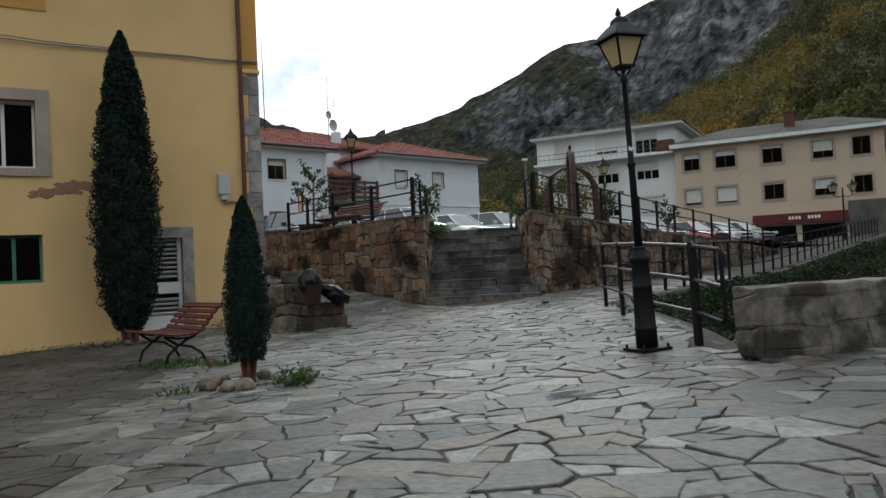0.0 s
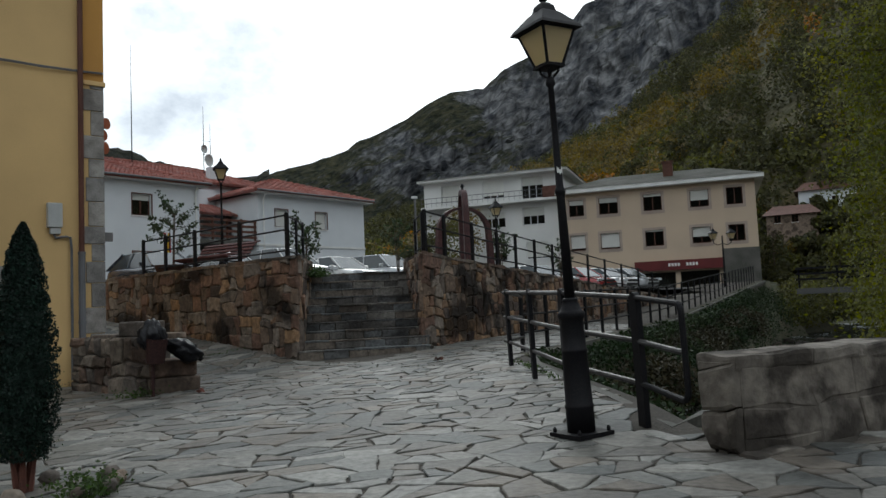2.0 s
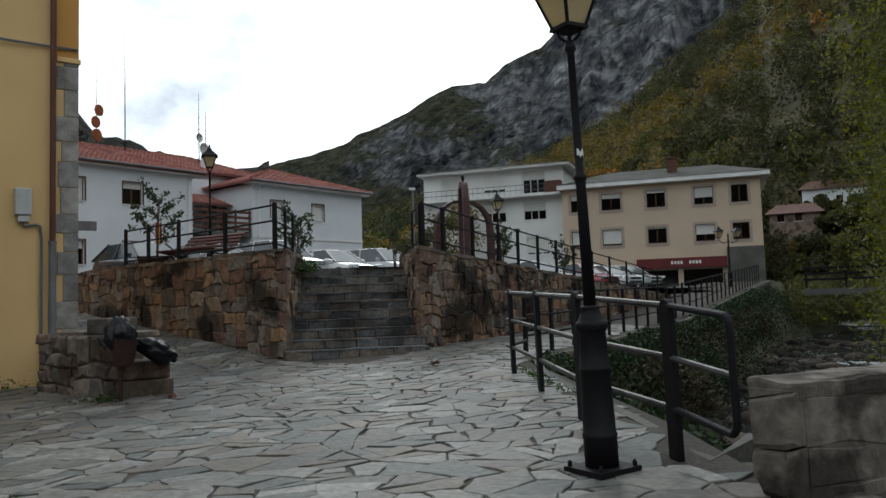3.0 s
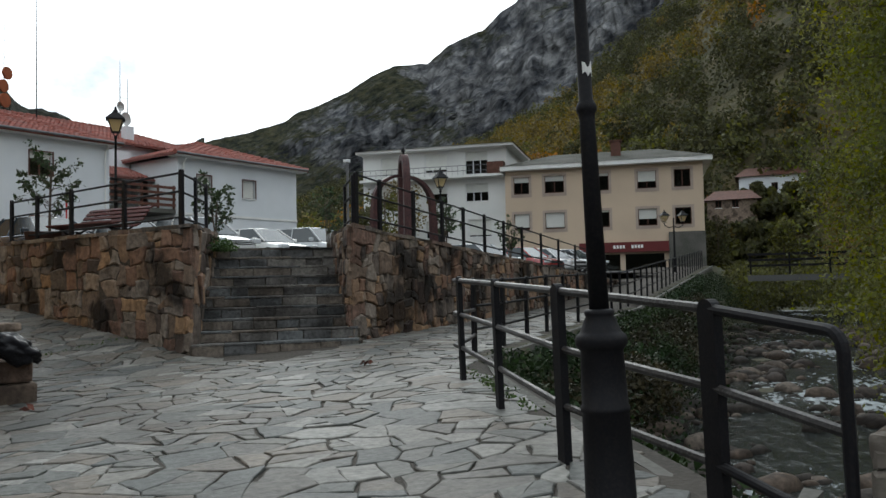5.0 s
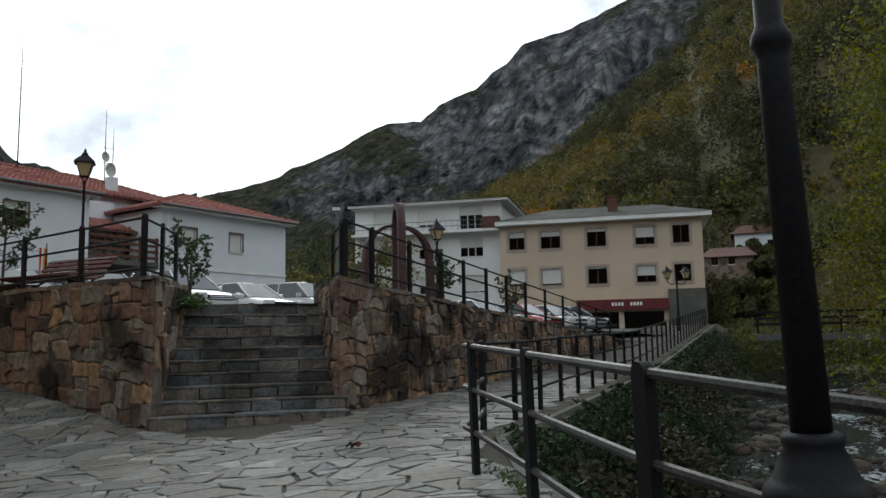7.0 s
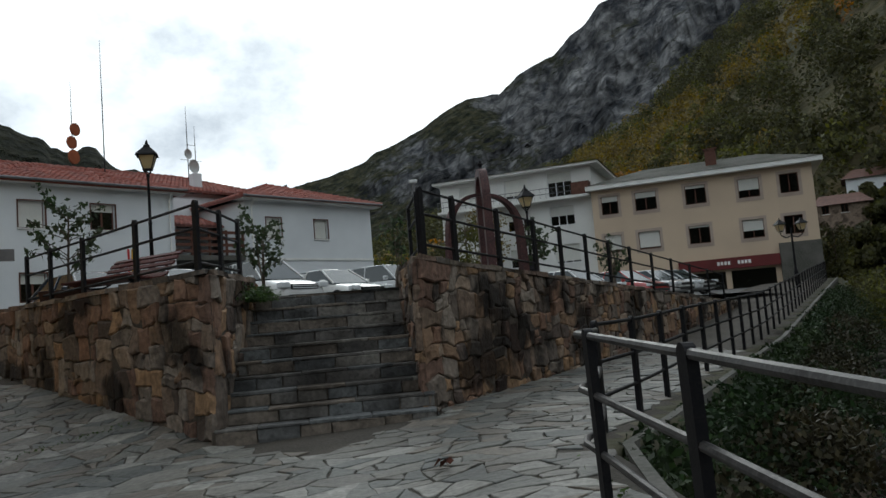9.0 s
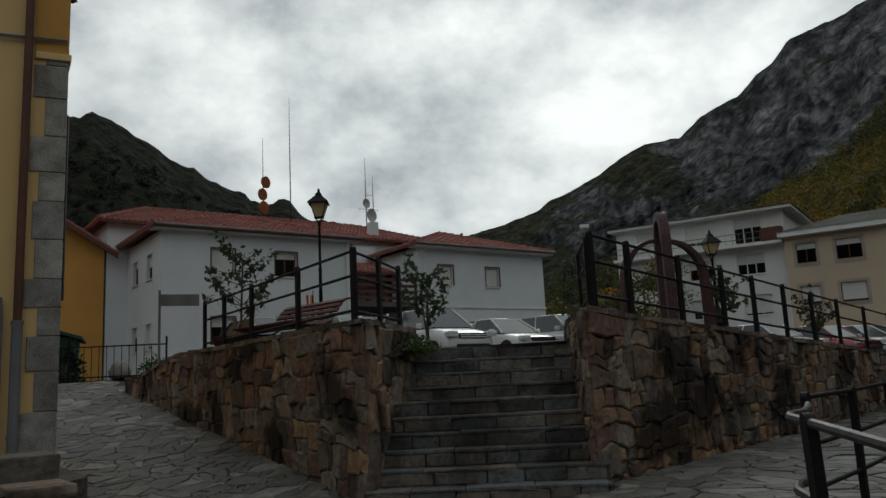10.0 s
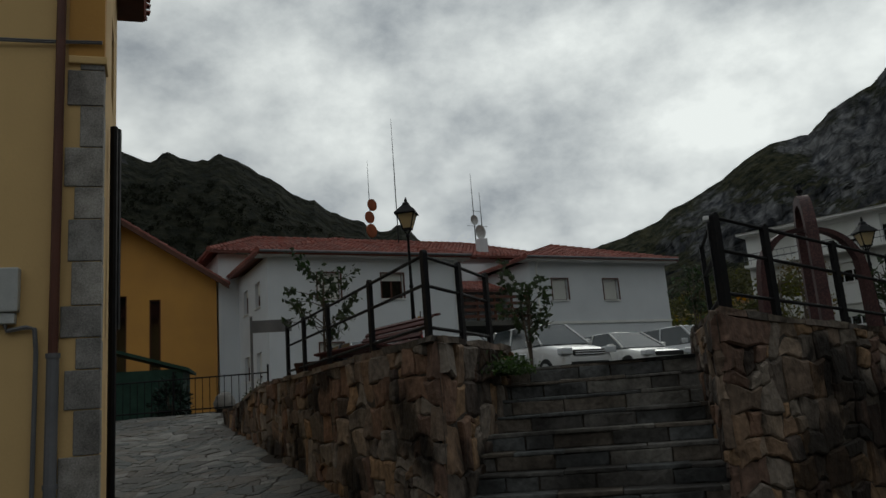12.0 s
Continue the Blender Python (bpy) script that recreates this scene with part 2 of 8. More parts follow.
    east = n.new("ShaderNodeMapRange")
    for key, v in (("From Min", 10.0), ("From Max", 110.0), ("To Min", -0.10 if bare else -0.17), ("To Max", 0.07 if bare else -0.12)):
        east.inputs[key].default_value = v
    l.new(sx.outputs[0], east.inputs[0])
    a1, a2, a3 = (n.new("ShaderNodeMath") for _ in range(3))
    l.new(patch.outputs[0], a1.inputs[0])
    l.new(east.outputs[0], a1.inputs[1])
    a2.operation, a2.inputs[1].default_value = "MULTIPLY_ADD", -0.24
    l.new(sn.outputs[2], a2.inputs[0])
    l.new(a1.outputs[0], a2.inputs[2])
    a3.operation, a3.inputs[1].default_value = "MULTIPLY_ADD", 0.25
    l.new(dots.outputs[0], a3.inputs[0])
    l.new(a2.outputs[0], a3.inputs[2])
    rr = n.new("ShaderNodeMapRange")
    rr.inputs["From Min"].default_value, rr.inputs["From Max"].default_value = 0.43, 0.50
    l.new(a3.outputs[0], rr.inputs[0])
    mx = n.new("ShaderNodeMix")
    mx.data_type = "RGBA"
    l.new(rr.outputs[0], mx.inputs["Factor"])
    l.new(green.outputs[0], mx.inputs["A"])
    l.new(split.outputs[0], mx.inputs["B"])
    l.new(mx.outputs["Result"], b.inputs["Base Color"])
    bp = n.new("ShaderNodeBump")
    bp.inputs["Strength"].default_value, bp.inputs["Distance"].default_value = 0.7, 5.0
    l.new(relief, bp.inputs["Height"])
    l.new(bp.outputs[0], b.inputs["Normal"])
    return m


def river_material(name):
    """Shallow running water: brown-black depths, a rippled gloss, broken white water in streaks along the stream."""
    m = bpy.data.materials.new(name)
    m.use_nodes = True
    n, l = m.node_tree.nodes, m.node_tree.links
    b = n["Principled BSDF"]
    b.inputs["IOR"].default_value = 1.33
    geo, turn, mp = n.new("ShaderNodeNewGeometry"), n.new("ShaderNodeMapping"), n.new("ShaderNodeMapping")
    turn.inputs["Rotation"].default_value = (0, 0, radians(-56))
    mp.inputs["Scale"].default_value = (0.45, 1.0, 1.0)
    l.new(geo.outputs["Position"], turn.inputs["Vector"])
    l.new(turn.outputs[0], mp.inputs["Vector"])
    ripple, rapid, fleck = (n.new("ShaderNodeTexNoise") for _ in range(3))
    for t, sc, d in ((ripple, 3.4, 6), (rapid, 0.42, 4), (fleck, 5.5, 8)):
        t.inputs["Scale"].default_value, t.inputs["Detail"].default_value, t.inputs["Distortion"].default_value = sc, d, 0.4
        l.new(mp.outputs[0], t.inputs["Vector"])
    add, foam = n.new("ShaderNodeMath"), n.new("ShaderNodeMapRange")
    add.operation, add.inputs[1].default_value = "MULTIPLY_ADD", 0.55
    l.new(fleck.outputs[0], add.inputs[0])
    l.new(rapid.outputs[0], add.inputs[2])
    foam.inputs["From Min"].default_value, foam.inputs["From Max"].default_value = 0.88, 1.02
    l.new(add.outputs[0], foam.inputs[0])
    mx, rg = n.new("ShaderNodeMix"), n.new("ShaderNodeMapRange")
    mx.data_type = "RGBA"
    mx.inputs["A"].default_value, mx.inputs["B"].default_value = (0.026, 0.030, 0.028, 1), (0.42, 0.46, 0.48, 1)
    l.new(foam.outputs[0], mx.inputs["Factor"])
    l.new(mx.outputs["Result"], b.inputs["Base Color"])
    rg.inputs["To Min"].default_value, rg.inputs["To Max"].default_value = 0.16, 0.6
    l.new(foam.outputs[0], rg.inputs[0])
    l.new(rg.outputs[0], b.inputs["Roughness"])
    bp = n.new("ShaderNodeBump")
    bp.inputs["Strength"].default_value, bp.inputs["Distance"].default_value = 0.9, 0.12
    l.new(ripple.outputs[0], bp.inputs["Height"])
    l.new(bp.outputs[0], b.inputs["Normal"])
    return m


PAVE = [(0.122, 0.118, 0.104), (0.094, 0.097, 0.090), (0.156, 0.150, 0.134), (0.108, 0.095, 0.080), (0.084, 0.088, 0.084), (0.205, 0.200, 0.182), (0.114, 0.114, 0.104), (0.134, 0.117, 0.097), (0.100, 0.094, 0.084), (0.168, 0.165, 0.152)]
RUBBLE = [(0.205, 0.132, 0.085), (0.150, 0.108, 0.080), (0.235, 0.175, 0.128), (0.118, 0.094, 0.077), (0.190, 0.112, 0.076), (0.085, 0.064, 0.053), (0.215, 0.178, 0.146), (0.270, 0.170, 0.098), (0.140, 0.086, 0.064), (0.165, 0.135, 0.112)]
M = dict(
    paving=rubble_material("paving_stone", PAVE, "object", 0.6, 0.6, 0.9, 17.0, 0.45, (0.48, 0.66), 0.018),
    paving_stuff=rubble_material("paving_stone_far", PAVE, "island", 0.6, 0.6, 0.9, 17.0, 0.45, (0.48, 0.66), 0.018),
    # brown earth and the shade beside the house, both put into the colour
    paving_soiled_shaded=rubble_material("soiled_shaded_paving_stone", [(0.062, 0.055, 0.046), (0.050, 0.045, 0.039), (0.076, 0.067, 0.056), (0.055, 0.046, 0.038)], "island", 0.6, 0.7, 0.8, 20.0, 0.6, (0.45, 0.65), 0.014),
    joint=material("mortar_joint", (0.050, 0.043, 0.035), 0.95, (0.034, 0.030, 0.025), (0.075, 0.066, 0.054), 1.4, 30, 0.7, 0.02),
    mortar=material("wall_mortar", (0.075, 0.060, 0.047), 0.95, (0.032, 0.027, 0.023), (0.11, 0.09, 0.07), 1.5, 22, 0.7, 0.02),
    stone=rubble_material("wall_stone", RUBBLE, "object", 0.16, 0.85, 1.0, 14.0, 0.85, (0.51, 0.58), 0.05),
    stone_stuff=rubble_material("wall_stone_far", RUBBLE, "island", 0.16, 0.85, 1.0, 14.0, 0.85, (0.51, 0.58), 0.05),
    stone_grey=rubble_material("weathered_stone", [(0.19, 0.145, 0.112), (0.135, 0.108, 0.090), (0.20, 0.165, 0.132), (0.165, 0.112, 0.085), (0.115, 0.098, 0.084)], "object", 0.35, 0.9, 1.0, 16.0, 1.1, (0.5, 0.62), 0.04),
    parapet=rubble_material("parapet_stone", [(0.150, 0.132, 0.112), (0.140, 0.122, 0.104), (0.160, 0.142, 0.122)], "object", 0.3, 0.9, 1.0, 9.0, 2.4, (0.47, 0.57), 0.05),
    slate=rubble_material("slate_step", [(0.130, 0.122, 0.113), (0.090, 0.090, 0.089), (0.160, 0.148, 0.132), (0.106, 0.110, 0.111), (0.134, 0.112, 0.092), (0.074, 0.069, 0.064)], "object", 0.42, 0.78, 1.0, 18.0, 1.3, (0.48, 0.62), 0.03),
    granite=rubble_material("granite", [(0.285, 0.265, 0.245), (0.235, 0.224, 0.212), (0.32, 0.30, 0.275)], "object", 0.6, 0.85, 0.6, 60.0, 1.5, (0.5, 0.7), 0.008),
    ochre=material("ochre_render", (0.70, 0.48, 0.215), 0.85, (0.6, 0.41, 0.19), (0.66, 0.455, 0.21), 0.7, 30, 0.25, 0.006),
    orange=material("orange_render", (0.56, 0.29, 0.07), 0.85, (0.48, 0.25, 0.07), (0.53, 0.28, 0.075), 0.8, 30, 0.2, 0.006),
    white=material("white_render", (0.66, 0.685, 0.71), 0.85, (0.58, 0.605, 0.63), (0.63, 0.655, 0.68), 0.5, 20, 0.2, 0.006),
    apartment=material("apartment_render", (0.72, 0.72, 0.70), 0.85, (0.6, 0.6, 0.59), (0.68, 0.68, 0.66), 0.3, 12, 0.2, 0.006),
    beige=material("beige_render", (0.53, 0.42, 0.31), 0.85, (0.46, 0.365, 0.275), (0.5, 0.4, 0.3), 0.3, 12, 0.2, 0.006),
    surround=material("stone_surround", (0.38, 0.31, 0.26), 0.85, (0.3, 0.245, 0.21), (0.42, 0.35, 0.3), 1.5, 30, 0.3, 0.006),
    clay=material("clay_tile", (0.265, 0.098, 0.080), 0.85, (0.20, 0.082, 0.070), (0.31, 0.145, 0.12), 0.9, 9, 0.3, 0.01, island=0.13, spec=0.15),
    roof_grey=material("roof_slate", (0.088, 0.086, 0.078), 0.9, (0.055, 0.058, 0.046), (0.115, 0.11, 0.10), 0.6, 8, 0.4, 0.02, spec=0.08),
    plaster_white=material("white_trim", (0.75, 0.75, 0.73), 0.7, (0.62, 0.62, 0.6), None, 1.0, 30, 0.1, 0.004),
    shutter=material("roller_shutter", (0.66, 0.66, 0.62), 0.6, (0.57, 0.57, 0.54), None, 0.8, 20, 0.1, 0.004, spread=0.1),
    brown=material("brown_wood", (0.11, 0.045, 0.03), 0.6, (0.07, 0.03, 0.02), None, 3, 40, 0.3, 0.004),
    redwood=material("red_brown_slat", (0.085, 0.025, 0.022), 0.55, (0.055, 0.018, 0.017), (0.12, 0.042, 0.036), 4, 50, 0.3, 0.004, spread=0.12, stretch=(1, 6, 6), spec=0.2),
    planter=material("planter_wood", (0.055, 0.027, 0.02), 0.8, (0.035, 0.02, 0.016), None, 3, 40, 0.4, 0.004),
    iron=material("black_iron", (0.008, 0.008, 0.010), 0.6, (0.005, 0.005, 0.007), (0.015, 0.013, 0.013), 6, 70, 0.25, 0.003, spec=0.16),
    pipe=material("worn_steel_pipe", (0.045, 0.042, 0.042), 0.45, (0.018, 0.016, 0.016), (0.08, 0.077, 0.075), 5, 60, 0.15, 0.002, metal=0.2, spec=0.2),
    rust=material("rusty_painted_iron", (0.062, 0.024, 0.024), 0.55, (0.035, 0.016, 0.018), (0.12, 0.058, 0.050), 4, 40, 0.3, 0.004),
    drain=material("brown_drainpipe", (0.12, 0.045, 0.03), 0.5, (0.085, 0.035, 0.025), None, 2, 30, 0.1, 0.003),
    drain_grey=material("grey_drainpipe", (0.17, 0.17, 0.18), 0.55, (0.11, 0.11, 0.115), None, 2, 30, 0.1, 0.003),
    plastic=material("grey_plastic", (0.50, 0.51, 0.50), 0.5, (0.42, 0.43, 0.42), None, 4, 40, 0.1, 0.003),
    alu=material("white_aluminium", (0.72, 0.73, 0.74), 0.4, (0.62, 0.63, 0.64), None, 3, 40, 0.05, 0.002),
    green_paint=material("green_paint", (0.06, 0.20, 0.13), 0.5, (0.04, 0.14, 0.09), None, 3, 40, 0.15, 0.003),
    bag=material("black_bin_bag", (0.006, 0.006, 0.008), 0.42, (0.010, 0.010, 0.013), None, 7, 26, 0.5, 0.02, spec=0.28),
    soil=material("soil", (0.07, 0.055, 0.04), 0.95, (0.04, 0.035, 0.022), (0.1, 0.085, 0.06), 3, 20, 0.8, 0.03),
    earth=material("valley_ground", (0.070, 0.066, 0.042), 0.95, (0.042, 0.048, 0.026), (0.10, 0.085, 0.058), 0.12, 2, 0.6, 0.2),
    asphalt=material("asphalt", (0.10, 0.10, 0.10), 0.85, (0.075, 0.075, 0.075), (0.14, 0.14, 0.135), 0.5, 50, 0.4, 0.006),
    concrete=material("pale_concrete", (0.105, 0.10, 0.09), 0.9, (0.060, 0.062, 0.052), (0.135, 0.128, 0.118), 1.0, 20, 0.5, 0.01),
    shed_green=material("dark_green_boards", (0.02, 0.06, 0.045), 0.7, (0.012, 0.04, 0.03), None, 3, 40, 0.2, 0.004),
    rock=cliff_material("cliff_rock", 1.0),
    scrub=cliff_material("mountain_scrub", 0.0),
    forest=material("forest_floor", (0.055, 0.054, 0.024), 0.95, (0.085, 0.066, 0.030), (0.035, 0.038, 0.018), 0.03, 0.3, 1.0, 1.5),
    cypress=leaf_material("cypress_leaf", (0.012, 0.024, 0.019), (0.018, 0.033, 0.023), 0.06, 0.4),
    bin_paint=material("dark_bin_paint", (0.024, 0.010, 0.010), 0.6, (0.025, 0.01, 0.01), (0.07, 0.03, 0.025), 4, 40, 0.3, 0.004),
    bare=material("bare_mortar", (0.30, 0.175, 0.105), 0.95, (0.22, 0.13, 0.085), (0.36, 0.22, 0.14), 3, 25, 0.6, 0.01),
    shrub=leaf_material("shrub_leaf", (0.05, 0.085, 0.028), (0.075, 0.11, 0.035)),
    ivy=leaf_material("bank_leaf", (0.020, 0.038, 0.015), (0.032, 0.045, 0.018), 0.2),
    dry=leaf_material("dry_bramble", (0.050, 0.042, 0.024), (0.032, 0.032, 0.018), 0.15),
    moss=material("mossy_bank_wall", (0.045, 0.045, 0.030), 0.95, (0.025, 0.032, 0.016), (0.075, 0.066, 0.05), 1.5, 14, 0.9, 0.04),
    willow=leaf_material("willow_leaf", (0.185, 0.180, 0.036), (0.085, 0.105, 0.028), 0.45, 0.4),
    shrub_dark=leaf_material("young_tree_leaf", (0.045, 0.07, 0.035), (0.07, 0.085, 0.045)),
    wood_g=leaf_material("wood_green", (0.125, 0.122, 0.038), (0.092, 0.100, 0.034), 0.4, 0.35),
    wood_y=leaf_material("wood_yellow", (0.205, 0.152, 0.045), (0.155, 0.124, 0.042), 0.4, 0.35),
    wood_o=leaf_material("wood_orange", (0.380, 0.175, 0.035), (0.270, 0.145, 0.038), 0.4, 0.3),
    wood_d=leaf_material("wood_dark", (0.062, 0.066, 0.028), (0.080, 0.074, 0.032), 0.3, 0.3),
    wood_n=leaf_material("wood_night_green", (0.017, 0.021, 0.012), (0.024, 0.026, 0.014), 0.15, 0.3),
    bark=material("bark", (0.10, 0.075, 0.055), 0.9, (0.06, 0.05, 0.04), None, 6, 40, 0.8, 0.01, stretch=(1, 1, 0.3)),
    bark_red=material("reddish_trunk", (0.13, 0.05, 0.035), 0.9, (0.08, 0.035, 0.028), None, 8, 40, 0.8, 0.01),
    water=river_material("river_water"),
    river_stone=rubble_material("river_stone", [(0.080, 0.060, 0.046), (0.050, 0.040, 0.034), (0.125, 0.102, 0.083), (0.042, 0.036, 0.031)], "island", 0.45, 0.8, 0.8, 10.0, 0.8, (0.5, 0.66), 0.03),
    glass=glass_material("window_glass"),
    interior=material("dark_interior", (0.24, 0.18, 0.14), 0.9),
)

# ---- building helpers ----


def part(name, bm, mat, parent=None, label="", smooth=False):
    """Links a bmesh as one mesh object, under parent if there is one."""
    me = bpy.data.meshes.new(name)
    bm.normal_update()
    bm.to_mesh(me)
    bm.free()
    me.materials.append(M[mat] if isinstance(mat, str) else mat)
    if smooth:
        me.shade_smooth()
    ob = new(name, me)
    ob.parent = parent
    if label:
        ob["label"] = label
    return ob


def thing(name, m, label="", category="", group="", kind=""):
    ob = new(name)
    ob.empty_display_size = 0.2
    ob.matrix_basis = m
    return tagged(ob, label, category, group, kind)


def at(p, right, z=None):
    """Frame with x along right (as seen by one who faces it), y away from him, z up."""
    r = Vector((right[0], right[1], 0)).normalized()
    m = Matrix(((r.x, -r.y, 0, p[0]), (r.y, r.x, 0, p[1]), (0, 0, 1, p[2] if len(p) > 2 else 0), (0, 0, 0, 1)))
    return m


def box(bm, x0, x1, y0, y1, z0, z1, m=None, bevel=0.0):
    vs = [bm.verts.new(((m @ Vector(c)) if m else c)) for c in ((x0, y0, z0), (x1, y0, z0), (x1, y1, z0), (x0, y1, z0), (x0, y0, z1), (x1, y0, z1), (x1, y1, z1), (x0, y1, z1))]
    fs = [bm.faces.new([vs[i] for i in f]) for f in ((3, 2, 1, 0), (4, 5, 6, 7), (0, 1, 5, 4), (1, 2, 6, 5), (2, 3, 7, 6), (3, 0, 4, 7))]
    if bevel:
        bmesh.ops.bevel(bm, geom=list({e for f in fs for e in f.edges}), offset=bevel, segments=2, affect="EDGES", profile=0.6)
    return bm


def tube(bm, pts, r, n=8, caps=True):
    """A round bar along points; r a number or one per point."""
    pts = [Vector(p) for p in pts]
    rs = r if isinstance(r, (list, tuple)) else [r] * len(pts)
    rings, side = [], None
    for i, p in enumerate(pts):
        d = (pts[min(i + 1, len(pts) - 1)] - pts[max(i - 1, 0)]).normalized()
        if side is None:
            side = d.cross(Vector((0, 0, 1)) if abs(d.z) < 0.9 else Vector((1, 0, 0))).normalized()
        side = (side - d * side.dot(d)).normalized()
        up = d.cross(side)
        rings.append([bm.verts.new(p + (side * math.cos(a) + up * math.sin(a)) * rs[i]) for a in (2 * math.pi * k / n for k in range(n))])
    for a, b in zip(rings, rings[1:]):
        for k in range(n):
            bm.faces.new((a[k], a[(k + 1) % n], b[(k + 1) % n], b[k]))
    if caps:
        bm.faces.new(rings[0][::-1])
        bm.faces.new(rings[-1])
    return bm


def lathe(bm, profile, n=16, m=None):
    """Turns (radius, height) pairs about z."""
    m = m or Matrix()
    rings = [[bm.verts.new(m @ Vector((r * math.cos(2 * math.pi * k / n), r * math.sin(2 * math.pi * k / n), z))) for k in range(n)] for r, z in profile]
    for a, b in zip(rings, rings[1:]):
        for k in range(n):
            bm.faces.new((a[k], a[(k + 1) % n], b[(k + 1) % n], b[k]))
    bm.faces.new(rings[0][::-1])
    bm.faces.new(rings[-1])
    return bm


def prism(bm, poly, z0, z1):
    lo, hi = [bm.verts.new((x, y, z0)) for x, y in poly], [bm.verts.new((x, y, z1)) for x, y in poly]
    bm.faces.new(lo[::-1]), bm.faces.new(hi)
    for i in range(len(poly)):
        j = (i + 1) % len(poly)
        bm.faces.new((lo[i], lo[j], hi[j], hi[i]))
    return bm


def pierced(bm, x0, x1, z0, z1, thick, holes, y=0.0):
    """A wall in the x-z plane with its front at y, its back at y + thick, and holes (x0, x1, z0, z1) through it."""
    xs = sorted({x0, x1, *(h[0] for h in holes), *(h[1] for h in holes)})
    zs = sorted({z0, z1, *(h[2] for h in holes), *(h[3] for h in holes)})
    solid = lambda i, k: 0 <= i < len(xs) - 1 and 0 <= k < len(zs) - 1 and not any(
        h[0] < (xs[i] + xs[i + 1]) / 2 < h[1] and h[2] < (zs[k] + zs[k + 1]) / 2 < h[3] for h in holes)
    made = {}

    def v(i, side, k):
        if (i, side, k) not in made:
            made[i, side, k] = bm.verts.new((xs[i], y + side * thick, zs[k]))
        return made[i, side, k]
    for i in range(len(xs) - 1):
        for k in range(len(zs) - 1):
            if not solid(i, k):
                continue
            bm.faces.new((v(i, 0, k), v(i + 1, 0, k), v(i + 1, 0, k + 1), v(i, 0, k + 1)))
            bm.faces.new((v(i, 1, k), v(i, 1, k + 1), v(i + 1, 1, k + 1), v(i + 1, 1, k)))
            if not solid(i - 1, k):
                bm.faces.new((v(i, 0, k), v(i, 0, k + 1), v(i, 1, k + 1), v(i, 1, k)))
            if not solid(i + 1, k):
                bm.faces.new((v(i + 1, 0, k), v(i + 1, 1, k), v(i + 1, 1, k + 1), v(i + 1, 0, k + 1)))
            if not solid(i, k - 1):
                bm.faces.new((v(i, 0, k), v(i, 1, k), v(i + 1, 1, k), v(i + 1, 0, k)))
            if not solid(i, k + 1):
                bm.faces.new((v(i, 0, k + 1), v(i + 1, 0, k + 1), v(i + 1, 1, k + 1), v(i, 1, k + 1)))
    return bm


def cells(w, h, size, aspect=1.0, seed=1, jitter=0.42):
    """Irregular polygons that fill a rectangle w x h: a jittered grid's nearest-point cells, aspect times wider than high."""
    rnd = random.Random(seed)
    sx, sy = size * math.sqrt(aspect), size / math.sqrt(aspect)
    nx, ny = max(1, round(w / sx)), max(1, round(h / sy))
    sx, sy = w / nx, h / ny
    pt = {(i, j): ((i + 0.5 + (0.25 if j % 2 else -0.25) + rnd.uniform(-jitter, jitter)) * sx, (j + 0.5 + rnd.uniform(-jitter, jitter)) * sy)
          for i in range(-2, nx + 2) for j in range(-2, ny + 2)}
    out = []
    for (i, j), (px, py) in pt.items():
        poly = [(0, 0), (w, 0), (w, h), (0, h)]
        for di in range(-2, 3):
            for dj in range(-2, 3):
                q = pt.get((i + di, j + dj))
                if q is None or (di == 0 and dj == 0):
                    continue
                mx, my, nx_, ny_ = (px + q[0]) / 2, (py + q[1]) / 2, (q[0] - px) / aspect, (q[1] - py) * aspect
                c = mx * nx_ + my * ny_
                new_poly = []
                for a in range(len(poly)):
                    p, r = poly[a], poly[(a + 1) % len(poly)]
                    dp, dr = p[0] * nx_ + p[1] * ny_ - c, r[0] * nx_ + r[1] * ny_ - c
                    if dp <= 0:
                        new_poly.append(p)
                    if (dp < 0 < dr) or (dr < 0 < dp):
                        k = dp / (dp - dr)
                        new_poly.append((p[0] + k * (r[0] - p[0]), p[1] + k * (r[1] - p[1])))
                poly = new_poly
                if len(poly) < 3:
                    break
            if len(poly) < 3:
                break
        if len(poly) >= 3:
            area = sum(poly[a][0] * poly[(a + 1) % len(poly)][1] - poly[(a + 1) % len(poly)][0] * poly[a][1] for a in range(len(poly))) / 2
            if area > 0.1 * sx * sy:
                out.append(poly)
    return out


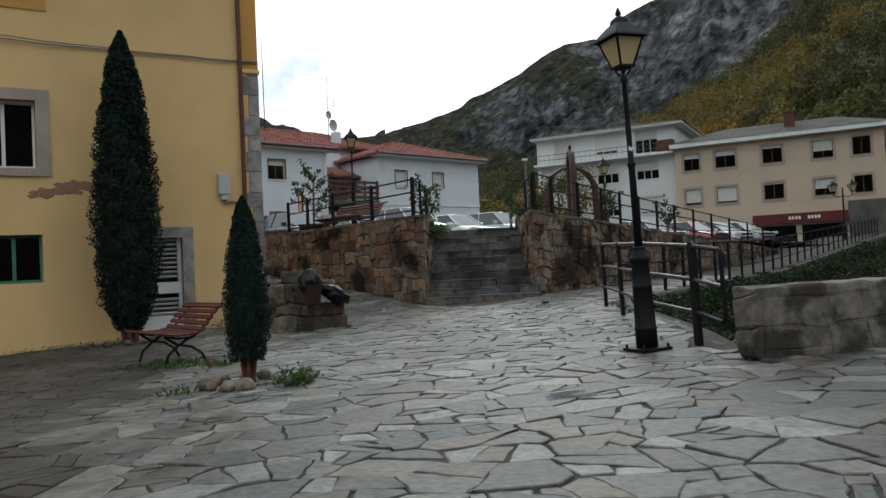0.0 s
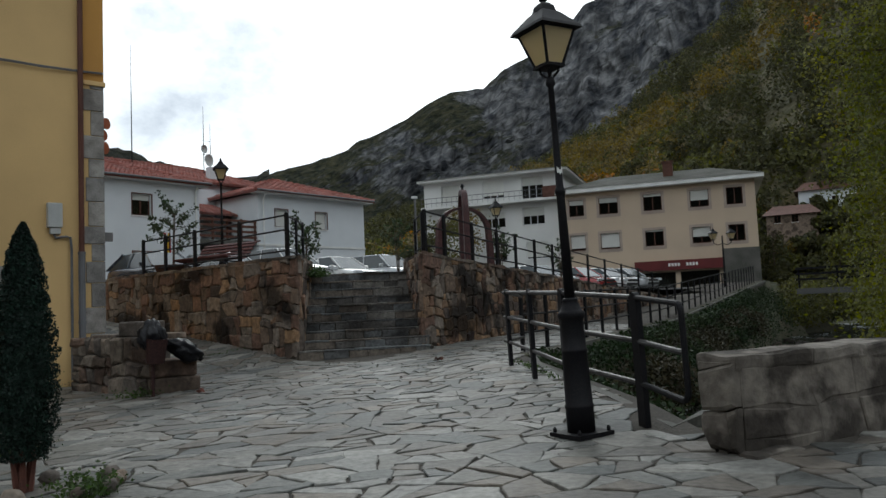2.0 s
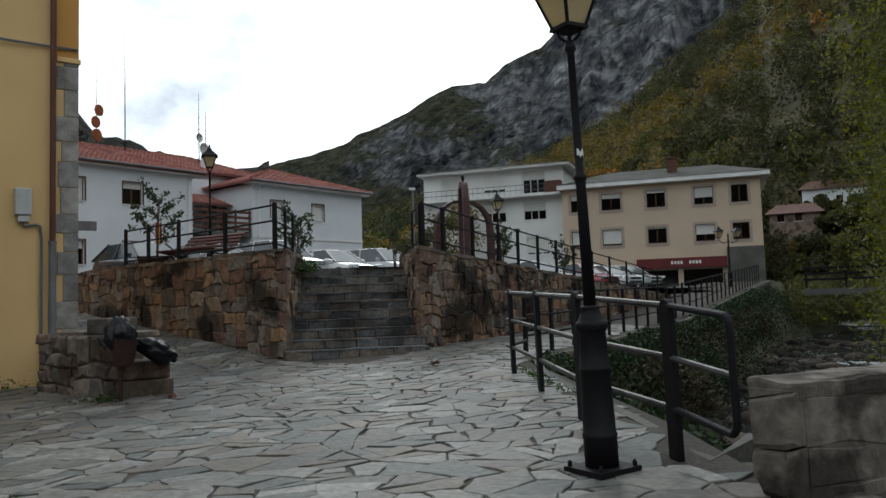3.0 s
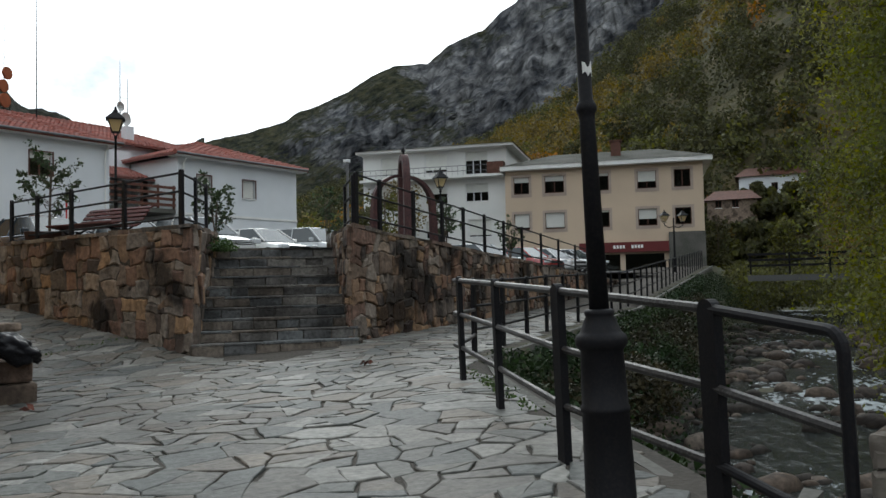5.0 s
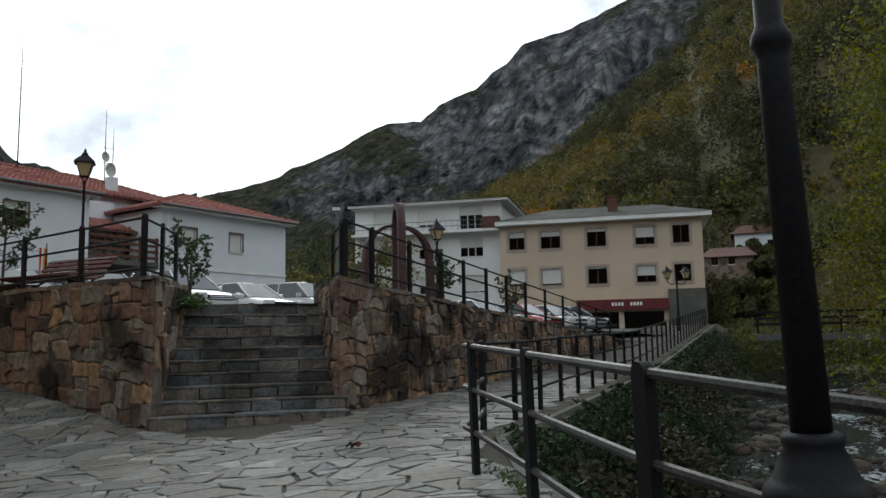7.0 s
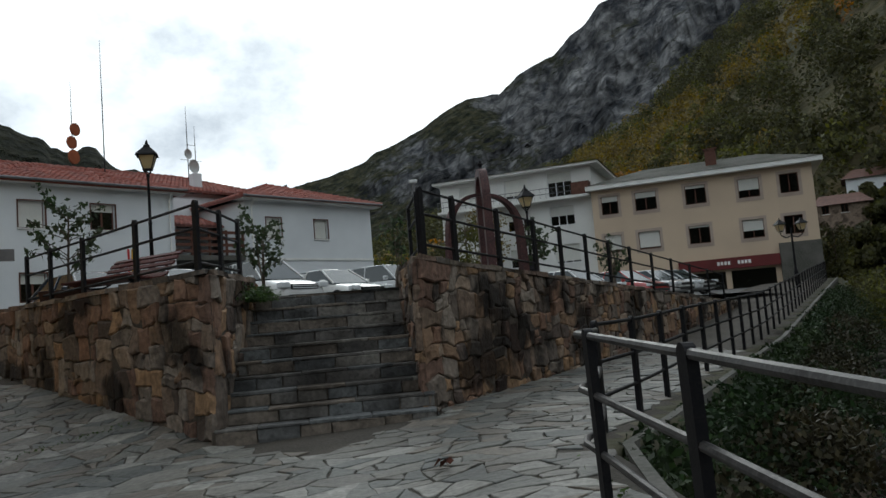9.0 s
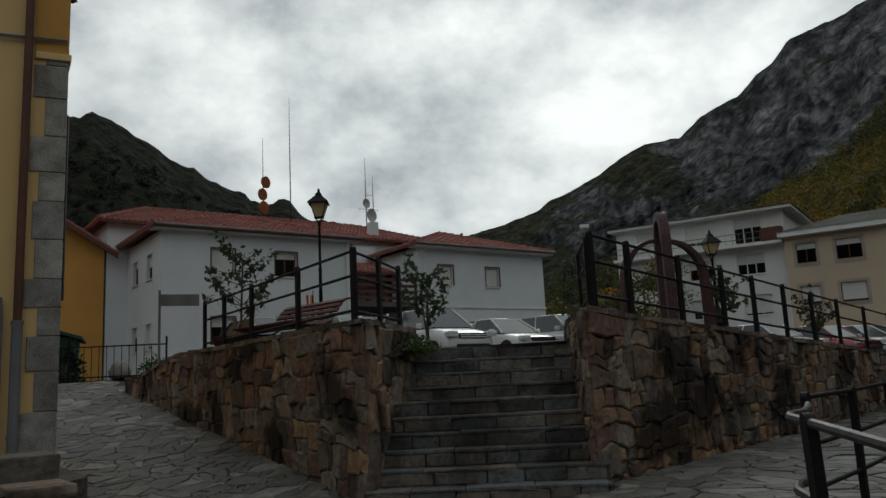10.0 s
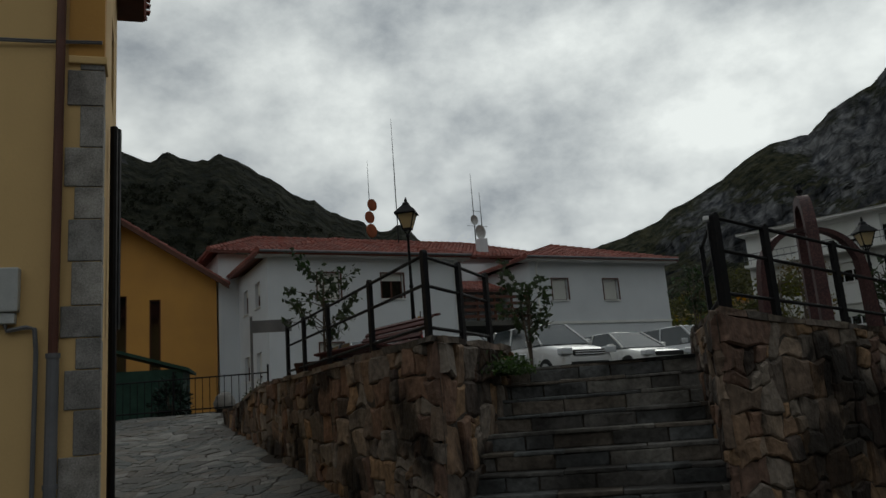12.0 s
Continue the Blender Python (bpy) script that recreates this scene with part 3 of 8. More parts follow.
def courses(w, h, size, seed=1):
    """Blocks in wavering courses that fill a rectangle w x h, with slanting ends, the tall ones now and then split."""
    rnd = random.Random(seed)
    zs_ = [0.0]
    while zs_[-1] < h - size * 0.5:
        zs_.append(min(h, zs_[-1] + size * rnd.uniform(0.55, 1.2)))
    zs_[-1] = h
    wave = lambda k, x: zs_[k] + (0.26 * size * noise.noise((x * 1.9, k * 3.7, seed)) + 0.16 * size * noise.noise((x * 5.1, k * 7.7, seed)) if 0 < k < len(zs_) - 1 else 0)
    out = []
    for k in range(len(zs_) - 1):
        x, lean = 0.0, 0.0
        while x < w - 0.02:
            e = min(w, x + size * rnd.uniform(0.6, 1.75))
            if w - e < size * 0.4:
                e = w
            nxt = rnd.uniform(-0.18, 0.18) * size if e < w else 0.0
            lo = [(x + (e - x) * u - (lean if u == 0 else nxt if u == 1 else 0), wave(k, x + (e - x) * u)) for u in (0, 0.5, 1)]
            hi = [(x + (e - x) * u + (lean if u == 0 else nxt if u == 1 else 0), wave(k + 1, x + (e - x) * u)) for u in (0, 0.5, 1)]
            if zs_[k + 1] - zs_[k] > size * 0.85 and rnd.random() < 0.4:
                f = rnd.uniform(0.35, 0.65)
                mid = [(a[0] + (b[0] - a[0]) * f, a[1] + (b[1] - a[1]) * (f + rnd.uniform(-0.08, 0.08))) for a, b in zip(lo, hi)]
                out += [lo + mid[::-1], mid + hi[::-1]]
            else:
                out.append(lo + hi[::-1])
            x, lean = e, nxt
    return [[(min(w, max(0, a)), b) for a, b in p] for p in out]


def rubble(w, h, size, seed=1):
    """Roughly squared blocks of many sizes, uncoursed: a rectangle cut again and again, its joints bent by noise."""
    q = random.Random(seed)
    out = []

    def bent(x, z):
        if 0.001 < x < w - 0.001:
            x += size * (0.34 * noise.noise((x * 1.6, z * 1.6, seed)) + 0.2 * noise.noise((x * 4.1, z * 4.1, seed + 9)))
        if 0.001 < z < h - 0.001:
            z += size * (0.34 * noise.noise((x * 1.6, z * 1.6, seed + 5)) + 0.2 * noise.noise((x * 4.1, z * 4.1, seed + 14)))
        return min(w, max(0, x)), min(h, max(0, z))

    def cut(x0, x1, z0, z1, goal):
        dx, dz = x1 - x0, z1 - z0
        if dx * dz < goal or max(dx, dz) < size * 0.55:
            ring = []
            for (a, b), (c, d) in zip(((x0, z0), (x1, z0), (x1, z1), (x0, z1)), ((x1, z0), (x1, z1), (x0, z1), (x0, z0))):
                ring += [(a, b), ((a * 2 + c) / 3, (b * 2 + d) / 3), ((a + c * 2) / 3, (b + d * 2) / 3)]
            out.append([bent(x, z) for x, z in ring])
            return
        k = q.uniform(0.33, 0.67)
        goal = size * size * q.choice((0.35, 0.7, 1.1, 1.5, 2.1))
        if dx > dz * q.uniform(0.8, 1.5):
            cut(x0, x0 + dx * k, z0, z1, goal), cut(x0 + dx * k, x1, z0, z1, goal)
        else:
            cut(x0, x1, z0, z0 + dz * k, goal), cut(x0, x1, z0 + dz * k, z1, goal)
    cut(0.0, w, 0.0, h, 0.0)
    return out


def shrunk(poly, gap, rnd=None, rough=0.0):
    """The polygon drawn in by gap, without its shortest edges."""
    cx, cy = sum(p[0] for p in poly) / len(poly), sum(p[1] for p in poly) / len(poly)
    out = []
    for x, y in poly:
        d = math.hypot(x - cx, y - cy) or 1e-6
        k = max(0.25, 1 - gap * 1.25 / d)
        p = (cx + (x - cx) * k + (rnd.uniform(-rough, rough) if rnd else 0), cy + (y - cy) * k + (rnd.uniform(-rough, rough) if rnd else 0))
        if not out or math.hypot(p[0] - out[-1][0], p[1] - out[-1][1]) > gap * 1.2:
            out.append(p)
    return out if len(out) >= 3 else None


def ragged(poly, step, amount, rnd):
    """Breaks the polygon's long edges into short uneven ones."""
    out = []
    for i in range(len(poly)):
        p, q = poly[i], poly[(i + 1) % len(poly)]
        d = math.hypot(q[0] - p[0], q[1] - p[1])
        n = max(1, min(4, int(d / step)))
        out.append(p)
        for k in range(1, n):
            u = k / n + rnd.uniform(-0.15, 0.15) / n
            w = rnd.uniform(-amount, amount)
            out.append((p[0] + u * (q[0] - p[0]) - w * (q[1] - p[1]) / d, p[1] + u * (q[1] - p[1]) + w * (q[0] - p[0]) / d))
    return out


def shards(polys, share, seed, least=0.0):
    """Splits a share of the polygons in two by a slanting cut."""
    q = random.Random(seed)
    out = []
    for poly in polys:
        xs_, ys_ = [p[0] for p in poly], [p[1] for p in poly]
        wide, high = max(xs_) - min(xs_), max(ys_) - min(ys_)
        if q.random() > share or max(wide, high) < least:
            out.append(poly)
            continue
        cx, cy = sum(xs_) / len(poly) + q.uniform(-0.08, 0.08) * wide * 2, sum(ys_) / len(poly) + q.uniform(-0.08, 0.08) * high * 2
        a = q.uniform(-0.6, 0.6) + (math.pi / 2 if wide > high * q.uniform(0.8, 1.6) else 0)
        nx, ny = -math.sin(a), math.cos(a)
        for sign in (1, -1):
            half = []
            for i in range(len(poly)):
                p, r = poly[i], poly[(i + 1) % len(poly)]
                dp, dr = sign * ((p[0] - cx) * nx + (p[1] - cy) * ny), sign * ((r[0] - cx) * nx + (r[1] - cy) * ny)
                if dp <= 0:
                    half.append(p)
                if (dp < 0 < dr) or (dr < 0 < dp):
                    k = dp / (dp - dr)
                    half.append((p[0] + k * (r[0] - p[0]), p[1] + k * (r[1] - p[1])))
            if len(half) >= 3:
                out.append(half)
    return out


def stone_faces(poly, proud, rim, lift, rnd):
    """Vertices and faces of a stone in local x, y with its face towards +z: an outer ring at 0, a ring drawn in at its shoulder, a bulging face."""
    cx, cy = sum(p[0] for p in poly) / len(poly), sum(p[1] for p in poly) / len(poly)
    n = len(poly)
    tx, ty = rnd.uniform(-lift, lift), rnd.uniform(-lift, lift)
    top = lambda x, y: proud + tx * (x - cx) + ty * (y - cy)
    v = [(x, y, -0.03) for x, y in poly] + [(x, y, top(x, y) - rim) for x, y in poly]
    for x, y in poly:
        d = math.hypot(x - cx, y - cy) or 1e-6
        k = max(0.3, 1 - rim * 1.6 / d)
        v.append((cx + (x - cx) * k, cy + (y - cy) * k, top(x, y)))
    f = []
    for a in (0, n):
        for i in range(n):
            j = (i + 1) % n
            f.append((a + i, a + j, a + n + j, a + n + i))
    f.append(tuple(range(2 * n, 3 * n)))
    return v, f


def stones(parent, name, polys, place, mat, mat_stuff, proud, rim, gap, lift=0.05, seed=5, limit=300, chosen=None, rough=0.0, uneven=0.5, step=0.0):
    """Lays polygons as stones by place(x, y, up) -> world point: those for which chosen() holds as single parts, the rest as one part."""
    rnd = random.Random(seed)
    count, vs, fs = 0, [], []
    for poly in polys:
        p = shrunk(poly, gap, rnd, rough)
        if not p:
            continue
        if step:
            p = ragged(p, step, rough * 0.9, rnd)
        v, f = stone_faces(p, proud * rnd.uniform(1 - uneven, 1 + uneven), rim, lift, rnd)
        v = [place(*c) for c in v]
        cx, cy = sum(q[0] for q in p) / len(p), sum(q[1] for q in p) / len(p)
        if count < limit and (chosen is None or chosen(cx, cy)):
            count += 1
            me = bpy.data.meshes.new(name)
            o = v[0]
            me.from_pydata([(a[0] - o[0], a[1] - o[1], a[2] - o[2]) for a in v], [], f)
            me.materials.append(M[mat])
            ob = new(name, me)
            ob.location = o
            ob.parent = parent
        else:
            k = len(vs)
            vs += v
            fs += [tuple(i + k for i in q) for q in f]
    if vs:
        me = bpy.data.meshes.new(name + "s")
        me.from_pydata(vs, [], fs)
        me.materials.append(M[mat_stuff])
        ob = new(name + "s", me)
        ob.parent = parent
        ob["kind"] = "stuff"


def leaves(name, centres, size, mat, parent=None, seed=3, kind="", droop=0.0, flat=0.0):
    """One mesh of small bent leaves, each of two triangles pairs, at the given centres (an n x 3 array)."""
    g = np.random.default_rng(seed)
    c = np.asarray(centres, float)
    n = len(c)
    a = g.normal(size=(n, 3))
    a[:, 2] = a[:, 2] * (1 - flat) - droop
    a /= np.linalg.norm(a, axis=1)[:, None] + 1e-9
    b = np.cross(a, g.normal(size=(n, 3)))
    b /= np.linalg.norm(b, axis=1)[:, None] + 1e-9
    s = size * g.uniform(0.6, 1.4, n)[:, None]
    nrm = np.cross(a, b)
    quad = np.stack([c - a * s * 0.5, c + b * s * 0.28 + nrm * s * 0.08, c + a * s * 0.5, c - b * s * 0.28 + nrm * s * 0.08], 1).reshape(-1, 3)
    me = bpy.data.meshes.new(name)
    me.vertices.add(4 * n)
    me.vertices.foreach_set("co", quad.ravel())
    me.loops.add(4 * n)
    me.loops.foreach_set("vertex_index", np.arange(4 * n))
    me.polygons.add(n)
    me.polygons.foreach_set("loop_start", np.arange(0, 4 * n, 4))
    me.update(calc_edges=True)
    me.materials.append(M[mat])
    ob = new(name, me)
    ob.parent = parent
    if kind:
        ob["kind"] = kind
    return ob


def smooth(v, a, b):
    k = min(1.0, max(0.0, (v - a) / (b - a)))
    return k * k * (3 - 2 * k)


def ramp(v, table):
    """Linear interpolation in a short table of (place, value)."""
    return float(np.interp(v, [p[0] for p in table], [p[1] for p in table]))

# ---- the lie of the land ----
GATE = Vector((-4.58, 19.14))          # corner of the ochre house, where the lane begins
BANK, BANK_DIR = Vector((3.3, 17.0)), Vector((0.56, 0.83)).normalized()


def lane(x, y):
    """Along and across the lane that climbs between the ochre house and the terrace wall."""
    dx, dy = x - GATE.x, y - GATE.y
    return -0.551 * dx + 0.834 * dy, 0.834 * dx + 0.551 * dy


def bank(x, y):
    """Along the river bank, and out over the river from it."""
    dx, dy = x - BANK.x, y - BANK.y
    return dx * BANK_DIR.x + dy * BANK_DIR.y, dx * BANK_DIR.y - dy * BANK_DIR.x


def over_river(x, y):
    """Metres out over the river from the edge of the paving (negative on land)."""
    s, c = bank(x, y)
    out = max(c, x - 2.85) if y < 18 else c
    out = min(c if s > -1 else 99, max(x - 2.85, -5) if s < 1.5 else 99)
    wall = (y - 9.05) - 0.36 * (x - 2.75)
    return min(out, wall)


def land(x, y):
    xe = x if x < 2 else 2 + 0.3 * (x - 2)
    ye = y if y < 20 else 20 + 0.3 * (y - 20)
    z = 0.43 + 0.0424 * max(xe, -9) + 0.0227 * max(ye, -8)
    r, q = lane(x, y)
    z += max(0.0, 0.15 * (r + 2 * min(1, max(0, q / 3)))) * (1 - smooth(q, 4.5, 6.0))
    s, c = bank(x, y)
    z += 0.038 * min(max(0, s - 12), 34) * smooth(c, -9, -3)
    z += 0.085 * smooth(x, 1.2, 2.4) * smooth(y, 8.8, 10.8) * (1 - smooth(y, 15.5, 19))
    return min(z, 2.62)


def ground_z(x, y):
    o = over_river(x, y)
    if o > 0.45:
        s, c = bank(x, y)
        return -1.55 + 0.25 * noise.noise((x * 0.5, y * 0.5, 0)) + max(0, c - 13) * 0.45 - 0.02 * min(0, s)
    return land(x, y)


def terrace_z(x, y):
    return 2.715 - 0.5 * smooth(x, 2.5, 12) + 0.4 * smooth(y, 45, 70)


def sheet(name, xs, ys, height, mat, keep=None):
    grid = [(x, y, height(x, y)) for y in ys for x in xs]
    n = len(xs)
    f = [(j * n + i, j * n + i + 1, (j + 1) * n + i + 1, (j + 1) * n + i) for j in range(len(ys) - 1) for i in range(n - 1)
         if keep is None or keep((xs[i] + xs[i + 1]) / 2, (ys[j] + ys[j + 1]) / 2)]
    me = bpy.data.meshes.new(name)
    me.from_pydata(grid, [], f)
    me.materials.append(M[mat])
    me.shade_smooth()
    return new(name, me)


xs = [-900, -300, -120, -70, -45, -32, -24, -18, -14, *np.arange(-12, 8, 0.3), *np.arange(8, 36, 0.6), 38, 42, 50, 62, 80, 130, 300, 900]
ys = [-900, -300, -100, -50, -25, -14, -9, -6, *np.arange(-4, 24, 0.3), *np.arange(24, 54, 0.6), 56, 60, 68, 80, 100, 150, 300, 900]
ground = sheet("ground", [float(v) for v in xs], [float(v) for v in ys], lambda x, y: ground_z(x, y) - 0.007, "joint")
ground.data.materials.append(M["earth"])
for f in ground.data.polygons:
    p = f.center
    if over_river(p.x, p.y) > 0.05 or p.y > 75 or p.y < -20 or abs(p.x) > 40:
        f.material_index = 1
tagged(ground, "dark earth and mortar bed under grey crazy paving", "ground", kind="structure")

# terrace: the raised car park behind the stone walls
STAIR = at((-0.78, 19.36, 0.87), (2.47, 0.18))
RISE, TREAD, STEPS = 0.1845, 0.285, 10


def on_terrace(x, y):
    left = (x + 1.05) * 0.745 + (y - 19.95) * 0.667 > 0.1
    right = (x - 1.80) * -0.815 + (y - 20.0) * 0.58 > 0.1
    p = STAIR.inverted() @ Vector((x, y, 0))
    notch = -0.1 < p.x < 2.6 and p.y < TREAD * (STEPS - 1)
    return left and right and not notch and x < 60 and y < 100 and (y > 28.9 or x > -9.4)


txs = [-60, -40, -28, -20, -15, *np.arange(-12, 16, 0.25), 17, 19, 22, 26, 30, 36, 44, 60]
tys = [*np.arange(19, 36, 0.25), 37, 39, 42, 46, 50, 55, 60, 68, 80, 100]
terrace = sheet("pavement", [float(v) for v in txs], [float(v) for v in tys], terrace_z, "asphalt", on_terrace)
tagged(terrace, "grey asphalt car park on the raised terrace", "pavement", kind="structure")


def stone_wall(name, p, right, length, base, top, thick, size, label, mat="stone", seed=7, aspect=1.35, proud=0.04, limit=300, chosen=None, skew=(0, 0)):
    """A rubble wall; skew: how far the back of each end is set along, in thicknesses. A mortar core with single stones on its face. base and top give heights along it."""
    m = at((p[0], p[1], 0), right)
    w = thing(name, Matrix(), label, "wall", kind="structure")
    bm = bmesh.new()
    n = max(2, int(length / 0.5))
    rows = []
    back = lambda x: min(max(x, skew[0] * thick), length + skew[1] * thick)
    for i in range(n + 1):
        x = length * i / n
        rows.append([bm.verts.new(m @ Vector(c)) for c in ((x, 0.0, base(x)), (x, 0.0, top(x)), (back(x), thick, top(x)), (back(x), thick, base(x)))])
    for a, b in zip(rows, rows[1:]):
        for k in range(4):
            bm.faces.new((a[k], b[k], b[(k + 1) % 4], a[(k + 1) % 4]))
    bm.faces.new(rows[0]), bm.faces.new(rows[-1][::-1])
    bmesh.ops.recalc_face_normals(bm, faces=bm.faces)
    part("core", bm, "mortar", w)
    lo, hi = min(base(length * i / 20) for i in range(21)), max(top(length * i / 20) for i in range(21))

    def fitted(poly):
        out = [(x, min(z + lo, top(x) - 0.01)) for x, z in poly]
        mid = sum(x for x, _ in out) / len(out)
        zs = [z for _, z in out]
        return out if max(zs) > base(mid) + 0.05 and max(zs) - min(zs) > 0.06 and min(zs) < top(mid) - 0.08 else None
    polys = [q for q in (fitted(c) for c in rubble(length, hi - lo, size, seed)) if q]
    stones(w, "stone", polys, lambda x, z, up: tuple(m @ Vector((x, -up, z))), mat, mat + "_stuff" if mat == "stone" else mat,
           proud, 0.018, 0.006, 0.13, seed, limit, chosen, 0.012, 0.7, 0.0)
    # flat stones along the top
    rnd = random.Random(seed + 1)
    x = 0.0
    while x < length - 0.1:
        d = min(rnd.uniform(0.28, 0.6), length - x)
        bm = bmesh.new()
        z = top(x + d / 2)
        box(bm, x + 0.008, x + d - 0.008, -0.05 + rnd.uniform(-0.015, 0.02), thick + 0.03, -0.02, 0.035 + rnd.uniform(0, 0.03), None)
        for v in bm.verts:
            if v.co.y > thick / 2:
                v.co.x = back(v.co.x)
            v.co.z += top(v.co.x) + rnd.uniform(-0.012, 0.012)
            v.co = m @ (v.co + Vector((rnd.uniform(-0.01, 0.01), rnd.uniform(-0.015, 0.015), 0)))
        part("capstone", bm, "stone_grey", w)
        x += d
    return w


# ---- stairs ----
stairs = thing("stairs", STAIR, "wide flight of dark slate block steps between stone walls", "stairs", kind="structure")
rnd = random.Random(11)


def worn(bm, amount, seed):
    """Uneven faces and edges."""
    bmesh.ops.subdivide_edges(bm, edges=[e for e in bm.edges if e.calc_length() > 0.22], cuts=2)
    for v in bm.verts:
        q = v.co * 5 + Vector((seed * 1.7, 0, 0))
        v.co += Vector((0.4 * noise.noise(q), noise.noise(q + Vector((9, 0, 0))), 0.5 * noise.noise(q + Vector((0, 9, 0))))) * amount


for i in range(STEPS):
    step = thing("step", pose(0, i * TREAD, i * RISE))
    step.parent = stairs
    x = -0.12
    bm = bmesh.new()
    box(bm, -0.15, 2.65, 0.03, TREAD + 0.2, -0.25, RISE - 0.03)
    part("core", bm, "mortar", step)
    while x < 2.6:
        d = min(rnd.uniform(0.3, 0.75), 2.62 - x)
        bm = bmesh.new()
        k = rnd.uniform(-0.012, 0.016)
        box(bm, x + 0.008, x + d - 0.008, k, TREAD + 0.03, 0.0 if i else -0.2, RISE - 0.042 + rnd.uniform(-0.004, 0.002), None, 0.012)
        worn(bm, 0.030, i + 7 * x)
        part("block", bm, "slate", step)
        x += d
    x = -0.12
    while x < 2.6:
        d = min(rnd.uniform(0.5, 1.1), 2.62 - x)
        bm = bmesh.new()
        box(bm, x + 0.003, x + d - 0.003, -0.006 + rnd.uniform(-0.010, 0.008), TREAD + 0.02, RISE - 0.04, RISE + rnd.uniform(-0.008, 0.004), None, 0.010)
        worn(bm, 0.020, i + 20 + 5 * x)
        part("tread", bm, "slate", step)
        x += d

# ---- walls of the terrace ----
LW_DIR = (0.667, -0.745)
LW_P = (-9.35, 28.9)
wall_left = stone_wall("wall_left", LW_P, LW_DIR, 12.72, lambda x: 0.5 + 0.15 * max(0, 12 - x), lambda x: 2.96 - 0.35 * smooth(12.7 - x, 7.8, 12), 0.45, 0.35,
                       "rough brown rubble stone retaining wall with dark damp patches", seed=21, skew=(0, -1.05))
RW_P = (1.70, 19.84)
wall_right = stone_wall("wall_right", RW_P, (0.58, 0.815), 22.0, lambda x: 0.55 + 0.012 * x, lambda x: 2.97 - 0.052 * x, 0.45, 0.35,
                        "rough brown rubble stone retaining wall that drops away", seed=33, chosen=lambda x, z: x < 10, skew=(1.2, 0))
cheek_l = stone_wall("wall_cheek", (-0.866, 19.42), (0.04, 1.0), 2.7, lambda x: 0.6, lambda x: 2.95, 0.4, 0.34, "rubble stone side wall of the stairs", seed=41, skew=(1.07, 0))
cheek_r = stone_wall("wall_cheek", (1.52, 22.3), (0.073, -1.0), 2.466, lambda x: 0.6, lambda x: 2.95, 0.4, 0.34, "rubble stone side wall of the stairs", seed=43, skew=(0, -1.2))

# river: bank wall, coping, bed and water
def bank_point(s, c, z):
    p = BANK + BANK_DIR * s
    return Vector((p.x + BANK_DIR.y * c, p.y - BANK_DIR.x * c, z))


edge = [Vector((3.45, 10.15)), Vector((2.85, 9.6)), Vector((2.80, 11.0)), Vector((2.80, 12.7)), Vector((2.88, 14.5)), Vector((3.05, 15.5))] + [bank_point(s, 0.3, 0).to_2d() for s in (-0.6, 1, 3, 6, 9, 12, 16, 20, 25, 30, 36, 42)]
bm = bmesh.new()
rows = []
for i, p in enumerate(edge):
    d = (edge[min(i + 1, len(edge) - 1)] - edge[max(i - 1, 0)]).normalized()
    out = Vector((d.y, -d.x))
    z = land(p.x - out.x * 0.3, p.y - out.y * 0.3)
    rows.append([bm.verts.new((p.x + out.x * a, p.y + out.y * a, h)) for a, h in ((-0.05, z - 0.3), (-0.05, z + 0.012), (0.05, z + 0.015), (0.06, z - 0.12), (0.02, z - 0.12), (0.22, -1.9), (-0.05, -1.9))])
for a, b in zip(rows, rows[1:]):
    for k in range(6):
        bm.faces.new((a[k], b[k], b[k + 1], a[k + 1]))
bmesh.ops.recalc_face_normals(bm, faces=bm.faces)
bm.faces.index_update()
for i, f in enumerate(bm.faces):
    f.material_index = 1 if i % 6 >= 3 else 0
bank_wall = part("wall_bank", bm, "concrete")
bank_wall.data.materials.append(M["moss"])
tagged(bank_wall, "pale coping and mossy retaining wall above the river", "wall", kind="structure")
bm = bmesh.new()
poly = [bank_point(s, c, 0).to_2d() for s, c in ((-16, 0.4), (70, 0.4), (70, 15), (-16, 15))]
vs = [bm.verts.new((p.x, p.y, -1.42)) for p in poly]
bm.faces.new(vs)
bmesh.ops.subdivide_edges(bm, edges=bm.edges, cuts=90, use_grid_fill=True)
for v in bm.verts:
    v.co.z += 0.05 * noise.noise((v.co.x * 1.4, v.co.y * 1.4, 2.0))
bm.normal_update()
bm.faces.ensure_lookup_table()
if bm.faces[0].normal.z < 0:
    bmesh.ops.reverse_faces(bm, faces=bm.faces)
water = tagged(part("water", bm, "water", None, "", True), "shallow rushing river water over stones", "water", kind="structure")

# ---- mountains ----
HUB = Vector((1.0, 8.0, 2.0))
RIDGE = [(-180, 12), (-110, 15), (-70, 18), (-50, 19.5), (-40, 19.2), (-36, 18.3), (-32, 18.4), (-29, 16.9), (-25, 14.6), (-22.5, 13.6), (-19, 12.6), (-16, 11.4), (-10, 9.6), (-4.5, 10.4),
         (-2.3, 11.2), (-0.6, 11.8), (1.4, 12.5), (3.9, 13.8), (6.2, 15.0), (7.9, 15.75), (10.1, 15.65), (11.7, 17.0), (12.7, 17.5), (14.4, 18.0), (15.4, 18.8), (16.9, 19.8), (18.0, 21.1), (19.9, 21.4), (21.3, 21.7), (23.8, 22.5), (26, 23.4), (32, 25), (42, 27), (60, 25), (100, 20), (140, 14), (180, 12)]
